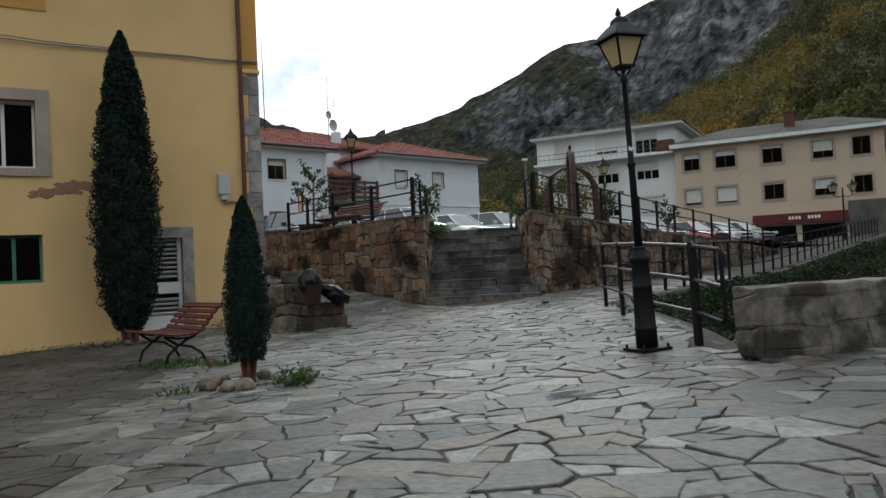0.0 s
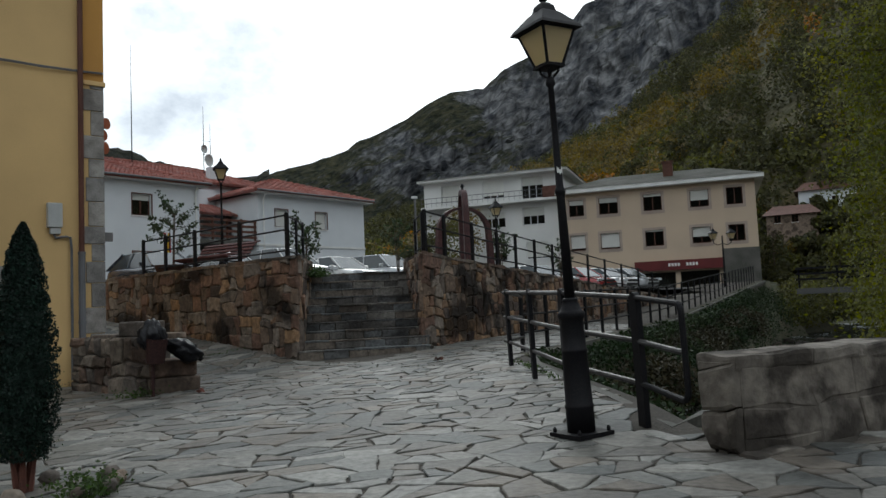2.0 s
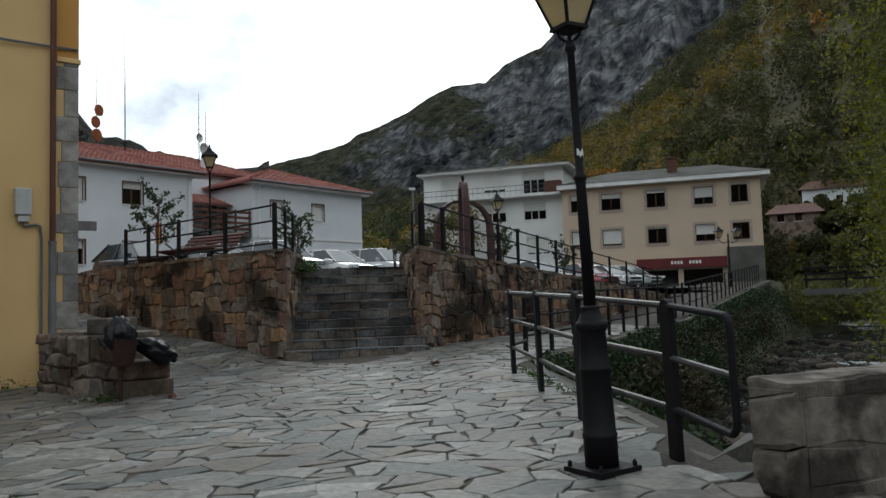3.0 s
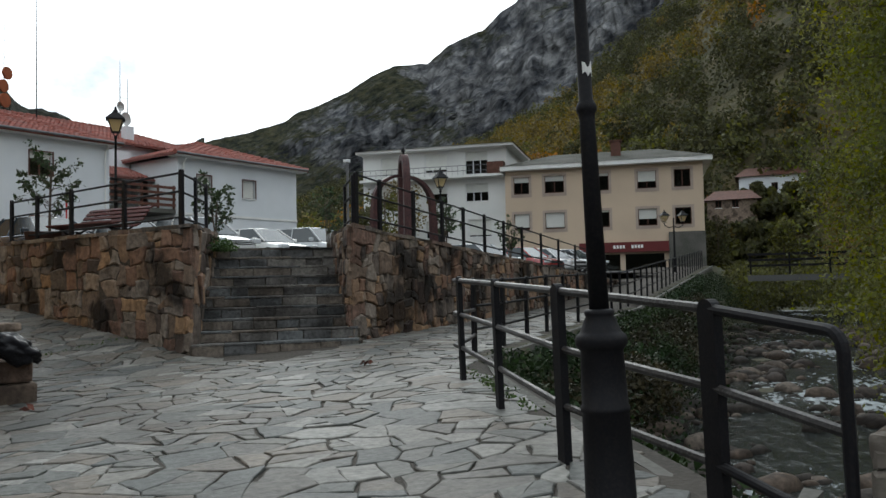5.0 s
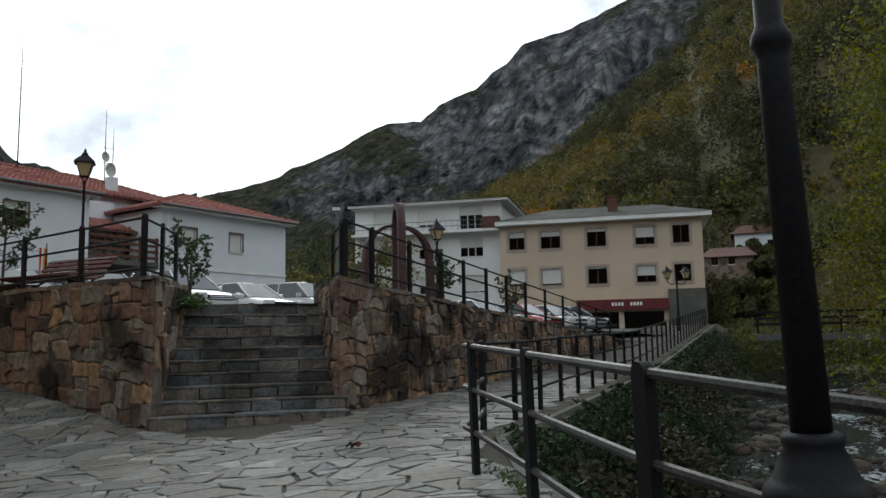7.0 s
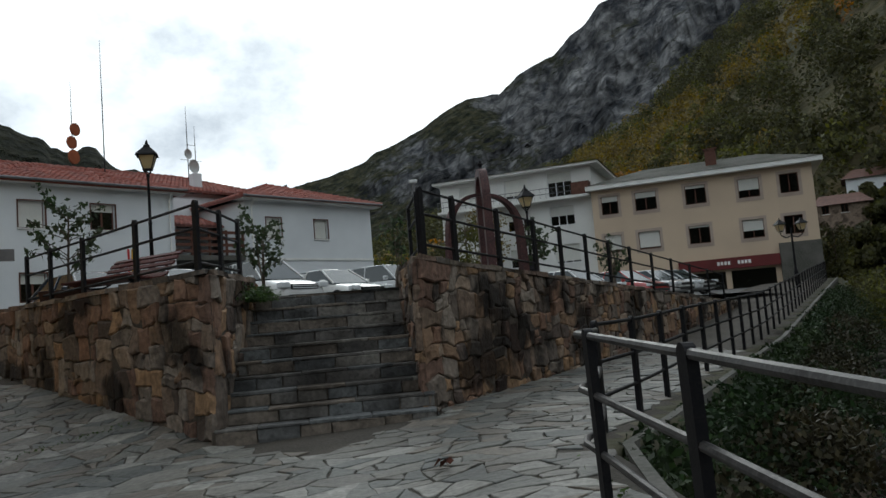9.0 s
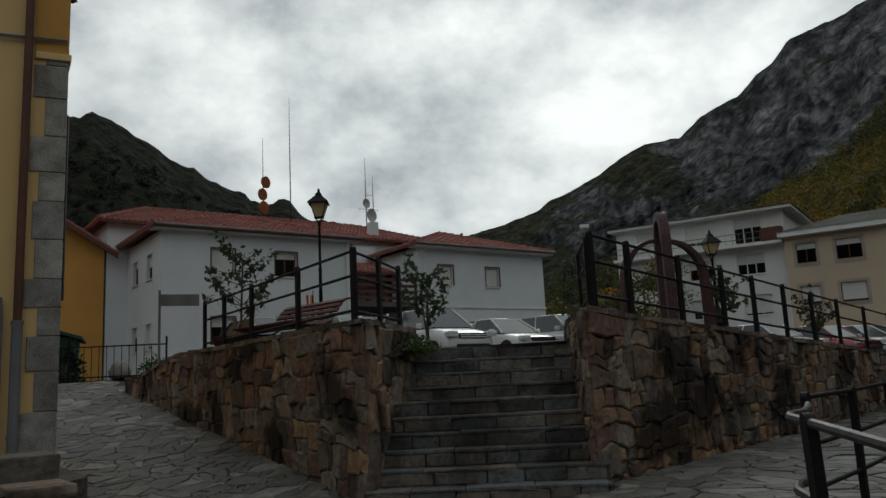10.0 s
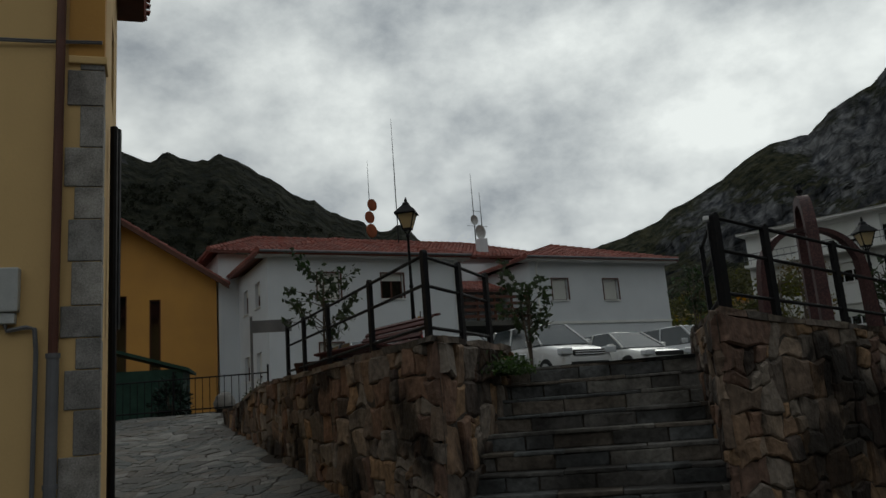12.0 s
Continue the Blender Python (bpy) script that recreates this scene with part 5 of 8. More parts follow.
mast(14.3, 8.2, 10.6, 15.7, [("dish", 0.2, 12.1, 0.42), ("dish", -0.15, 12.8, 0.3), ("bar", 0, 12.5, 0.5), ("bar", 0.2, 13.4, 0.3)], "mast with dish aerials beside the chimney")
mast(14.8, 8.2, 10.4, 14.6, [("bar", 0, 12.5, 0.35)], "thin antenna with crossbars on the roof")
bm = bmesh.new()
box(bm, 13.3, 13.8, 6.0, 6.5, 9.9, 11.25, None, 0.02)
part("chimney", bm, "white", white)

# beige and white apartment blocks beyond the car park
BX = at((18.14, 68.35, 0), (0.9, -0.436))
beige = thing("apartment_building", BX, "three-storey beige apartment building with shops below", "building", kind="structure")
cols = [(0.71, 2.0), (3.28, 4.87), (6.96, 8.45), (10.69, 12.15), (13.5, 14.75)]
holes = [(a, b, 9.05, 10.45) for a, b in cols] + [(a, b, 6.08, 7.42) for a, b in cols]
shops = [(1.2, 5.2, 2.3, 3.9), (6.3, 9.2, 2.3, 3.85), (9.6, 12.6, 2.3, 3.85)]
walls4(beige, 0, 15.7, 0, 11, 2.0, 11.0, "beige", holes + shops)
for i, f in enumerate(holes):
    window(beige, *f, 0.16, "brown", (0.3, 0.3, 0.15, 0.6, 0.0, 0.85, 0.9, 0.1, 0.6, 0.0)[i], 2, True, "surround")
for f in shops:
    bm = bmesh.new()
    box(bm, f[0], f[1], 0.2, 0.21, f[2], f[3])
    part("shop_pane", bm, "glass", beige).visible_shadow = False
M["sign_red"] = material("red_sign", (0.12, 0.02, 0.02), 0.7, (0.09, 0.018, 0.018), None, 1, 20, 0.05, 0.002)
bm = bmesh.new()
box(bm, 6.0, 12.95, -0.5, -0.003, 4.0, 4.8)
sign = part("shop_sign", bm, "sign_red", beige, "long dark red shop fascia")
for k, w in ((8.7, 0.9), (10.1, 0.9)):
    for j in range(4):
        bm = bmesh.new()
        box(bm, k + j * 0.24, k + j * 0.24 + 0.17, -0.515, -0.502, 4.3, 4.55)
        part("letter_bar", bm, "plaster_white", sign)
bm = bmesh.new()
box(bm, 12.97, 15.72, -0.35, -0.004, 2.0, 5.5)
part("grey_bay", bm, "concrete", beige, "grey rendered ground-floor bay")
bm = bmesh.new()
box(bm, -0.3, 16.4, -0.7, 11.4, 11.0, 11.34)
part("cornice", bm, "plaster_white", beige)
bm = bmesh.new()
pts = [(-0.3, -0.75, 11.345), (16.4, -0.75, 11.345), (16.4, 11.4, 11.345), (-0.3, 11.4, 11.345)]
lo = [bm.verts.new(p) for p in pts]
a, b = bm.verts.new((3.5, 5.3, 13.0)), bm.verts.new((12.4, 5.3, 13.0))
for f in ((lo[0], lo[1], b, a), (lo[1], lo[2], b), (lo[2], lo[3], a, b), (lo[3], lo[0], a)):
    bm.faces.new(f)
part("roof", bm, "roof_grey", beige)
bm = bmesh.new()
box(bm, 8.6, 9.4, 2.0, 2.8, 11.8, 13.3, None, 0.02)
box(bm, 8.5, 9.5, 1.9, 2.9, 13.3, 13.42)
part("chimney", bm, "brown", beige, "brick chimney")

flats = thing("apartment_building", BX @ pose(0, 0.9, 0), "white four-storey apartment building with a long balcony", "building", kind="structure")
tops = [(-11.2, -9.4, 11.35, 12.95), (-7.2, -5.2, 11.4, 13.0), (-3.6, -1.6, 11.1, 13.05)]
mids = [(-11.2, -9.4, 8.6, 10.0), (-7.2, -5.2, 8.7, 10.1), (-3.6, -1.6, 8.75, 10.3)]
lows = [(-11.2, -9.4, 5.7, 7.1), (-7.2, -5.2, 5.7, 7.2), (-3.4, -1.4, 5.7, 7.2)]
walls4(flats, -12.9, -0.02, 0, 11, 2.0, 13.3, "apartment", tops + mids + lows)
for i, f in enumerate(tops + mids + lows):
    window(flats, *f, 0.16, "alu", (0.95, 0.85, 0.4, 0.5, 0.4, 0.5, 0.95, 0.6, 0.9)[i], 3)
bm = bmesh.new()
box(bm, -13.3, 0.7, -0.8, 11.4, 13.3, 13.5)
part("cornice", bm, "plaster_white", flats)
bm = bmesh.new()
lo = [bm.verts.new(p) for p in ((-13.4, -0.9, 13.505), (0.8, -0.9, 13.505), (0.8, 11.5, 13.505), (-13.4, 11.5, 13.505))]
a, b = bm.verts.new((-9.5, 5, 14.6)), bm.verts.new((-1.5, 5, 14.6))
for f in ((lo[0], lo[1], b, a), (lo[1], lo[2], b), (lo[2], lo[3], a, b), (lo[3], lo[0], a)):
    bm.faces.new(f)
part("roof", bm, "roof_grey", flats)
bm = bmesh.new()
box(bm, -12.9, -0.1, -1.0, -0.003, 10.75, 10.95)
balcony = part("balcony", bm, "plaster_white", flats)
for z in (11.3, 11.75):
    bm = bmesh.new()
    tube(bm, [(-12.9, -0.95, z), (-0.1, -0.95, z)], 0.03, 5)
    part("rail", bm, "drain_grey", balcony)
for k in range(27):
    bm = bmesh.new()
    tube(bm, [(-12.85 + k * 0.49, -0.95, 10.95), (-12.85 + k * 0.49, -0.95, 11.75)], 0.014, 4)
    part("baluster", bm, "drain_grey", balcony)
bm = bmesh.new()
box(bm, -1.5, -0.1, -0.98, -0.003, 10.96, 11.95)
part("balcony_box", bm, "brown", flats, "brown brick planter wall at the balcony's end")

# orange house at the head of the lane
OH = at((-24.6, 38.3, 0), (0.835, 0.55))
orange = thing("house", OH, "deep orange rendered house with tall narrow windows", "house", kind="structure")
slots = [(1.2, 1.7, 4.2, 7.9), (3.15, 3.62, 4.3, 8.1), (4.55, 5.02, 4.3, 7.9)]
walls4(orange, 0, 7.4, 0, 9, 2.0, 8.75, "orange", slots)
for f in slots:
    window(orange, *f, 0.12, "brown", 0, 1, False)
bm = bmesh.new()
tri = [(0, 8.75), (7.4, 8.75), (3.4, 11.3)]
va, vb = [bm.verts.new((x, 0.0, z)) for x, z in tri], [bm.verts.new((x, 0.3, z)) for x, z in tri]
bm.faces.new(va), bm.faces.new(vb[::-1])
for i in range(3):
    bm.faces.new((va[i], vb[i], vb[(i + 1) % 3], va[(i + 1) % 3]))
part("gable", bm, "orange", orange)
tiled(orange, "roof", ((7.95, -0.6, 8.5), (7.95, 9.5, 8.5), (3.4, 9.5, 11.5), (3.4, -0.6, 11.5)))
tiled(orange, "roof", ((-0.6, 9.5, 8.5), (-0.6, -0.6, 8.5), (3.4, -0.6, 11.5), (3.4, 9.5, 11.5)))
bm = bmesh.new()
for p, q in (((7.95, 8.42), (3.4, 11.42)), ((-0.6, 8.42), (3.4, 11.42))):
    vs = [bm.verts.new((x, y, z + d)) for y in (-0.62, -0.5) for (x, z), d in ((p, 0), (q, 0), (q, -0.22), (p, -0.22))]
    for f in ((0, 1, 2, 3), (7, 6, 5, 4), (0, 4, 5, 1), (1, 5, 6, 2), (2, 6, 7, 3), (3, 7, 4, 0)):
        bm.faces.new([vs[i] for i in f])
part("bargeboard", bm, "brown", orange)

# ---- rails and lamps ----
POST_W = 0.1


def iron_post(parent, p, h, lean=(0, 0), w=POST_W, turn=0.0):
    """A flat black post with a rounded head."""
    bm = bmesh.new()
    n = 8
    d = 0.05
    prof = [(-w / 2, 0), (w / 2, 0)] + [(w / 2 * math.cos(math.pi * k / n), h - w / 2 + w / 2 * math.sin(math.pi * k / n)) for k in range(n + 1)]
    m = Matrix.Translation(p) @ pose(0, 0, 0, 0, 0, turn)
    fa, fb = [bm.verts.new(m @ Vector((x, -d / 2, z))) for x, z in prof], [bm.verts.new(m @ Vector((x, d / 2, z))) for x, z in prof]
    bm.faces.new(fa), bm.faces.new(fb[::-1])
    for i in range(len(prof)):
        j = (i + 1) % len(prof)
        bm.faces.new((fa[i], fb[i], fb[j], fa[j]))
    for v in bm.verts:
        v.co.x += lean[0] * (v.co.z - p[2])
        v.co.y += lean[1] * (v.co.z - p[2])
    bmesh.ops.recalc_face_normals(bm, faces=bm.faces)
    return part("post", bm, "iron", parent)


def railing(name, posts, height, bars, label, bar_r=0.021, mat="iron", w=POST_W, ends=(), sink=0.0, lean=(0, 0)):
    """posts: feet; bars: heights of the round bars that run through them."""
    r = thing(name, Matrix.Translation(posts[0]), label, "railing")
    o = Vector(posts[0])
    ps = [Vector(p) - o for p in posts]
    for i, p in enumerate(ps):
        d = ps[min(i + 1, len(ps) - 1)] - ps[max(i - 1, 0)]
        iron_post(r, p - Vector((0, 0, sink)), height + sink, lean, w=w, turn=math.degrees(math.atan2(d.y, d.x)))
    for k, h in enumerate(bars):
        bm = bmesh.new()
        tip = Vector((lean[0] * h, lean[1] * h, h))
        pts = [p + tip for p in ps]
        pts = [Vector(e) - o + Vector((0, 0, h)) for e in ends[:1]] + pts + [Vector(e) - o + Vector((0, 0, h)) for e in ends[1:]]
        tube(bm, pts, bar_r, 8)
        part("bar", bm, mat, r)
    return r


# along the river: from the parapet to the bend, and on beside the path
g = lambda x, y: (x, y, land(x, y) + 0.0)
near = [g(2.62, 9.66), g(2.36, 11.0), g(2.43, 12.78), g(2.47, 14.42)]
LEAN = -0.024
rail_near = railing("river_railing", near, 1.10, (1.055, 0.695, 0.345), "black iron railing with worn steel bars above the river", 0.024, "pipe", 0.11, sink=0.05, lean=(LEAN, 0))
o = Vector(near[0])
# at the parapet the top bar turns down and back into the lowest one
ex, ey, drop, bend = 2.655 - near[0][0], 8.83 - near[0][1], 0.055, 0.075
end_loop = [Vector((LEAN * 1.055, 0, 1.055))]
run = Vector((ex, ey, 0))
for k in range(5):
    a = math.pi / 2 * k / 4
    q = run * (1 - bend * (1 - math.sin(a)) / run.length)
    end_loop.append(Vector((q.x + LEAN, q.y, 1.055 - drop - bend * (1 - math.cos(a)))))
for k in range(5):
    a = math.pi / 2 * k / 4
    q = run * (1 - bend * (1 - math.cos(a)) / run.length)
    end_loop.append(Vector((q.x + LEAN * 0.3, q.y, 0.345 - drop + bend * (1 - math.sin(a)))))
end_loop.append(Vector((LEAN * 0.345, 0, 0.345)))
bm = bmesh.new()
tube(bm, end_loop, 0.024, 10)
part("end_loop", bm, "iron", rail_near, "bar bent round into a closed end")
bm = bmesh.new()
tube(bm, [Vector((LEAN * 0.695, 0, 0.695)), run + Vector((LEAN * 0.66, 0, 0.695 - drop))], 0.023, 8)
part("bar", bm, "pipe", rail_near)
for h in (1.055, 0.695, 0.345):
    bm = bmesh.new()
    zt = near[3][2] + h
    pts = [(near[3][0] + LEAN * h, near[3][1], zt), (2.47, 14.8, zt), (2.53, 15.0, zt), (2.68, 15.3, zt - 0.01), (2.95, 16.1, zt - 0.03), (3.2, 16.95, zt - 0.05)]
    tube(bm, [Vector(p) - o for p in pts], 0.024, 8)
    part("bar", bm, "pipe", rail_near)
far_posts = [(p.x, p.y, land(p.x, p.y)) for p in [bank_point(s, -0.1, 0) for s in [0.0 + 1.27 * k for k in range(32)]]]
railing("path_railing", far_posts, 1.06, (1.02, 0.66, 0.33), "black iron railing along the riverside path", 0.02, "iron", 0.1, sink=0.05)

# on the terrace walls
lw = lambda s, b=0.18: (-1.11 - 0.667 * s, 19.91 + 0.745 * s)
top_l = [(*lw(s), 2.97 - 0.004 * s) for s in (0.0, 1.75, 3.65, 5.05, 6.2)]
rl = railing("terrace_railing", top_l, 0.99, (0.93, 0.62, 0.18), "black iron railing on the terrace wall", 0.02, "iron", 0.1)
railing("stair_railing", [(-1.11, 19.91, 2.972), (-0.98, 20.75, 2.95), (-0.9, 21.7, 2.95)][1:], 0.99, (0.93, 0.62, 0.18), "short black iron railing beside the stairs", 0.02, "iron", 0.1, ends=((-1.11, 19.95, 2.96),))
rw = lambda s: (1.82 + 0.58 * s, 20.04 + 0.815 * s)
top_r = [(*rw(s), 2.99 - 0.052 * s) for s in (0.0, 0.86, 2.26, 3.66, 4.85, 6.2, 7.6, 9.1, 10.9, 12.8, 14.9, 17.3, 19.6)]
railing("terrace_railing", top_r, 0.97, (0.92, 0.6, 0.18), "black iron railing on the falling terrace wall", 0.02, "iron", 0.1)
railing("stair_railing", [(1.78, 20.3, 2.97), (1.72, 21.5, 2.95)], 0.97, (0.92, 0.6, 0.18), "short black iron railing beside the stairs", 0.02, "iron", 0.1)


def lantern(parent, z, s=1.0):
    """Four-sided lantern on brackets, its foot at z."""
    bm = bmesh.new()
    for a in (45, 135, 225, 315):
        c, sn = math.cos(radians(a)), math.sin(radians(a))
        tube(bm, [(0.03 * c, 0.03 * sn, z - 0.12 * s), (0.09 * c * s, 0.09 * sn * s, z - 0.07 * s), (0.1 * c * s, 0.1 * sn * s, z)], 0.012, 5)
    head = part("lantern", bm, "iron", parent, "four-sided street lantern")
    bm = bmesh.new()
    b, t, h = 0.10 * s, 0.205 * s, 0.36 * s
    for sx, sy in ((1, 1), (1, -1), (-1, -1), (-1, 1)):
        tube(bm, [(b * sx, b * sy, z), (t * sx, t * sy, z + h)], 0.013, 5)
    box(bm, -b - 0.015, b + 0.015, -b - 0.015, b + 0.015, z - 0.02, z + 0.004)
    tube(bm, [(-t, -t, z + h), (t, -t, z + h), (t, t, z + h), (-t, t, z + h), (-t, -t, z + h)], 0.014, 5)
    part("lantern_frame", bm, "iron", head)
    for k in range(4):
        bm = bmesh.new()
        m = pose(0, 0, 0, 0, 0, 90 * k)
        q = [(-b, -b, z + 0.005), (b, -b, z + 0.005), (t, -t, z + h - 0.005), (-t, -t, z + h - 0.005)]
        va, vb = [bm.verts.new(m @ Vector(p)) for p in q], [bm.verts.new(m @ (Vector(p) + Vector((0, 0.006, 0)))) for p in q]
        bm.faces.new(va), bm.faces.new(vb[::-1])
        part("pane", bm, M["lamp_glass"], head)
    bm = bmesh.new()
    vs = []
    for w, zz in ((0.27, h), (0.25, h + 0.03), (0.12, h + 0.15), (0.09, h + 0.17), (0.075, h + 0.22), (0.04, h + 0.25)):
        vs.append([bm.verts.new((sx * w * s, sy * w * s, z + (zz if w > 0.2 else h + (zz - h)))) for sx, sy in ((-1, -1), (1, -1), (1, 1), (-1, 1))])
    bm.faces.new(vs[0][::-1]), bm.faces.new(vs[-1])
    for p, q in zip(vs, vs[1:]):
        for i in range(4):
            bm.faces.new((p[i], p[(i + 1) % 4], q[(i + 1) % 4], q[i]))
    part("lantern_roof", bm, "iron", head)
    bm = bmesh.new()
    lathe(bm, [(0.012, z + h + 0.25), (0.035, z + h + 0.27), (0.028, z + h + 0.3), (0.008, z + h + 0.35)], 8)
    part("finial", bm, "iron", head)
    return head


def frosted():
    m = bpy.data.materials.new("frosted_lamp_glass")
    m.use_nodes = True
    b = m.node_tree.nodes["Principled BSDF"]
    b.inputs["Base Color"].default_value = (0.75, 0.62, 0.36, 1)
    b.inputs["Roughness"].default_value = 0.45
    b.inputs["Transmission Weight"].default_value = 0.55
    return m


M["lamp_glass"] = frosted()


def street_lamp(p, h, label, turn=0.0, s=1.0, lean=(0, 0)):
    """A lathe-turned column on a bolted plate; lean: degrees about y and about x."""
    l = thing("street_lamp", Matrix.Translation(p) @ pose(0, 0, 0, 0, lean[0], 0) @ pose(0, 0, 0, lean[1], 0, turn), label, "street lamp")
    bm = bmesh.new()
    box(bm, -0.18, 0.18, -0.18, 0.18, -0.02, 0.015)
    part("base_plate", bm, "iron", l)
    for sx, sy in ((1, 1), (1, -1), (-1, 1), (-1, -1)):
        bm = bmesh.new()
        lathe(bm, [(0.016, 0.015), (0.016, 0.04), (0.008, 0.055)], 6, Matrix.Translation((sx * 0.15, sy * 0.15, 0)))
        part("bolt", bm, "iron", l)
    bm = bmesh.new()
    lathe(bm, [(0.112, 0.0), (0.112, 0.2), (0.116, 0.208), (0.116, 0.228), (0.109, 0.236), (0.100, 0.64), (0.105, 0.646), (0.105, 0.664), (0.099, 0.67), (0.091, 0.90), (0.101, 0.912),
               (0.109, 0.925), (0.112, 0.945), (0.108, 0.963), (0.094, 0.975), (0.086, 0.985), (0.073, 1.02), (0.060, 1.045), (0.064, 1.055), (0.064, 1.07), (0.052, 1.078)], 28)
    part("pedestal", bm, "iron", l, smooth=True)
    bm = bmesh.new()
    lathe(bm, [(0.043, 1.075), (0.034, 1.90), (0.037, 1.925), (0.044, 1.935), (0.045, 1.955), (0.039, 1.97), (0.031, 1.985), (0.025, h - 0.08), (0.040, h - 0.06), (0.036, h)], 20)
    part("pole", bm, "iron", l, smooth=True)
    lantern(l, h + 0.1, s)
    return l


lamp = street_lamp((2.045, 9.53, land(2.045, 9.53) + 0.02), 2.90, "tall black iron street lamp with a four-sided lantern by the railing", 25, 0.8, (-1.6, -0.6))
bm = bmesh.new()
rows = []
for k in range(9):
    a = radians(-150 + 22 * k)
    lo, hi = 2.095 + 0.012 * math.sin(k * 2.3), 2.135 + 0.016 * math.sin(k * 1.7 + 1)
    rows.append([bm.verts.new((r * math.cos(a), r * math.sin(a), z)) for r, z in ((0.0330, lo), (0.0325, hi), (0.0285, hi), (0.029, lo))])
for p, q in zip(rows, rows[1:]):
    for k in range(4):
        bm.faces.new((p[k], q[k], q[(k + 1) % 4], p[(k + 1) % 4]))
bm.faces.new(rows[0]), bm.faces.new(rows[-1][::-1])
bmesh.ops.recalc_face_normals(bm, faces=bm.faces)
part("sticker", bm, "plaster_white", lamp, "torn white sticker on the pole")
street_lamp((-3.52, 26.38, terrace_z(-3.5, 26.4)), 3.0, "black street lamp on the car park behind the railing", 10, s=0.82)

# ---- plants ----


def young_tree(p, h, label, seed, mat="shrub_dark", spread=0.55, n=760, group=""):
    t = thing("young_tree", Matrix.Translation(p), label, "tree", group)
    g = random.Random(seed)
    bm = bmesh.new()
    tips = []
    for k in range(3):
        a = g.uniform(0, 6.28)
        top = Vector((math.cos(a) * 0.12, math.sin(a) * 0.12, h * 0.75))
        tube(bm, [(0.02 * k, 0, -0.05), (top.x * 0.5, top.y * 0.5, h * 0.4), top], [0.022, 0.016, 0.007], 6)
        for j in range(7):
            b = g.uniform(0, 6.28)
            s = top * g.uniform(0.4, 1.0)
            e = s + Vector((math.cos(b), math.sin(b), g.uniform(0.2, 1.0))) * g.uniform(0.25, spread)
            tube(bm, [s, (s + e) / 2 + Vector((0, 0, 0.04)), e], [0.01, 0.007, 0.003], 4)
            tips += [s.lerp(e, q) for q in (0.35, 0.55, 0.75, 0.9, 1.0)]
    part("trunk", bm, "bark", t)
    c = []
    for k in range(n):
        q = g.choice(tips)
        c.append((q.x + g.gauss(0, 0.045), q.y + g.gauss(0, 0.045), min(h, q.z + g.gauss(0, 0.045))))
    leaves("crown", c, 0.115, mat, t, seed)
    return t


def cypress(p, h, r, label, seed, n):
    """A dense upright column, widest at a third, with a ragged point, on a short stem."""
    t = thing("cypress", Matrix.Translation(p), label, "tree")
    bm = bmesh.new()
    g = random.Random(seed)
    for k in range(5):
        a = 2 * math.pi * k / 5
        tube(bm, [(0.35 * r * math.cos(a) * 0.4, 0.35 * r * math.sin(a) * 0.4, -0.08), (0.3 * r * math.cos(a), 0.3 * r * math.sin(a), h * 0.1), (0.1 * r * math.cos(a), 0.1 * r * math.sin(a), h * 0.5)], [0.07 * r + 0.015, 0.05 * r + 0.01, 0.01], 6)
    part("trunk", bm, "bark_red", t)
    rng = np.random.default_rng(seed)
    prof = [(0.0, 0.22), (0.05, 0.5), (0.12, 0.8), (0.25, 0.97), (0.42, 1.0), (0.6, 0.86), (0.78, 0.62), (0.9, 0.4), (0.97, 0.18), (1.0, 0.04)]
    z = rng.uniform(0.012 if h > 3 else 0.07, 1.0, n) ** 0.9
    a = rng.uniform(0, 2 * np.pi, n)
    R = np.interp(z, [q[0] for q in prof], [q[1] for q in prof]) * r
    lump = 1 + 0.10 * np.sin(a * 5 + z * 23) + 0.08 * np.sin(a * 9 - z * 41) + 0.06 * np.sin(z * 90 + a * 3)
    R = R * lump * np.sqrt(rng.uniform(0.45, 1.06, n))
    c = np.stack([R * np.cos(a), R * np.sin(a), 0.02 * h + z * h * 0.98], 1)
    bm = bmesh.new()
    lathe(bm, [(max(0.01, q[1] * r * 0.72), (0.03 if h > 3 else 0.1) * h + q[0] * h * 0.9) for q in prof], 14)
    for v in bm.verts:
        v.co.x += 0.05 * r * noise.noise(v.co * 6)
        v.co.y += 0.05 * r * noise.noise(v.co * 6 + Vector((5, 0, 0)))
    core = part("inner_foliage", bm, "cypress", t)
    leaves("foliage", c, 0.055 if h > 3 else 0.024, "cypress", t, seed, droop=-0.9)
    return t


cypress((-6.66, 16.6, land(-6.66, 16.6)), 6.3, 0.62, "tall dark green columnar cypress against the ochre wall", 5, 50000)
cypress((-2.25, 9.72, land(-2.25, 9.72) + 0.03), 2.03, 0.235, "small dark green cypress in a ring of stones", 6, 28000)


def boulder(name, p, r, mat, label, seed, squash=0.65, parent=None, category="stone", group=""):
    bm = bmesh.new()
    bmesh.ops.create_icosphere(bm, subdivisions=2, radius=1.0)
    for v in bm.verts:
        k = 1 + 0.28 * noise.noise(v.co * 1.3 + Vector((seed * 3.1, 0, 0))) + 0.1 * noise.noise(v.co * 3.7 + Vector((0, seed, 0)))
        v.co = Vector((v.co.x * k * r, v.co.y * k * r * 0.85, v.co.z * k * r * squash))
    o = part(name, bm, mat, parent, smooth=True)
    o.matrix_basis = Matrix.Translation(p) @ pose(0, 0, 0, 0, 0, seed * 47)
    return tagged(o, label, category, group)


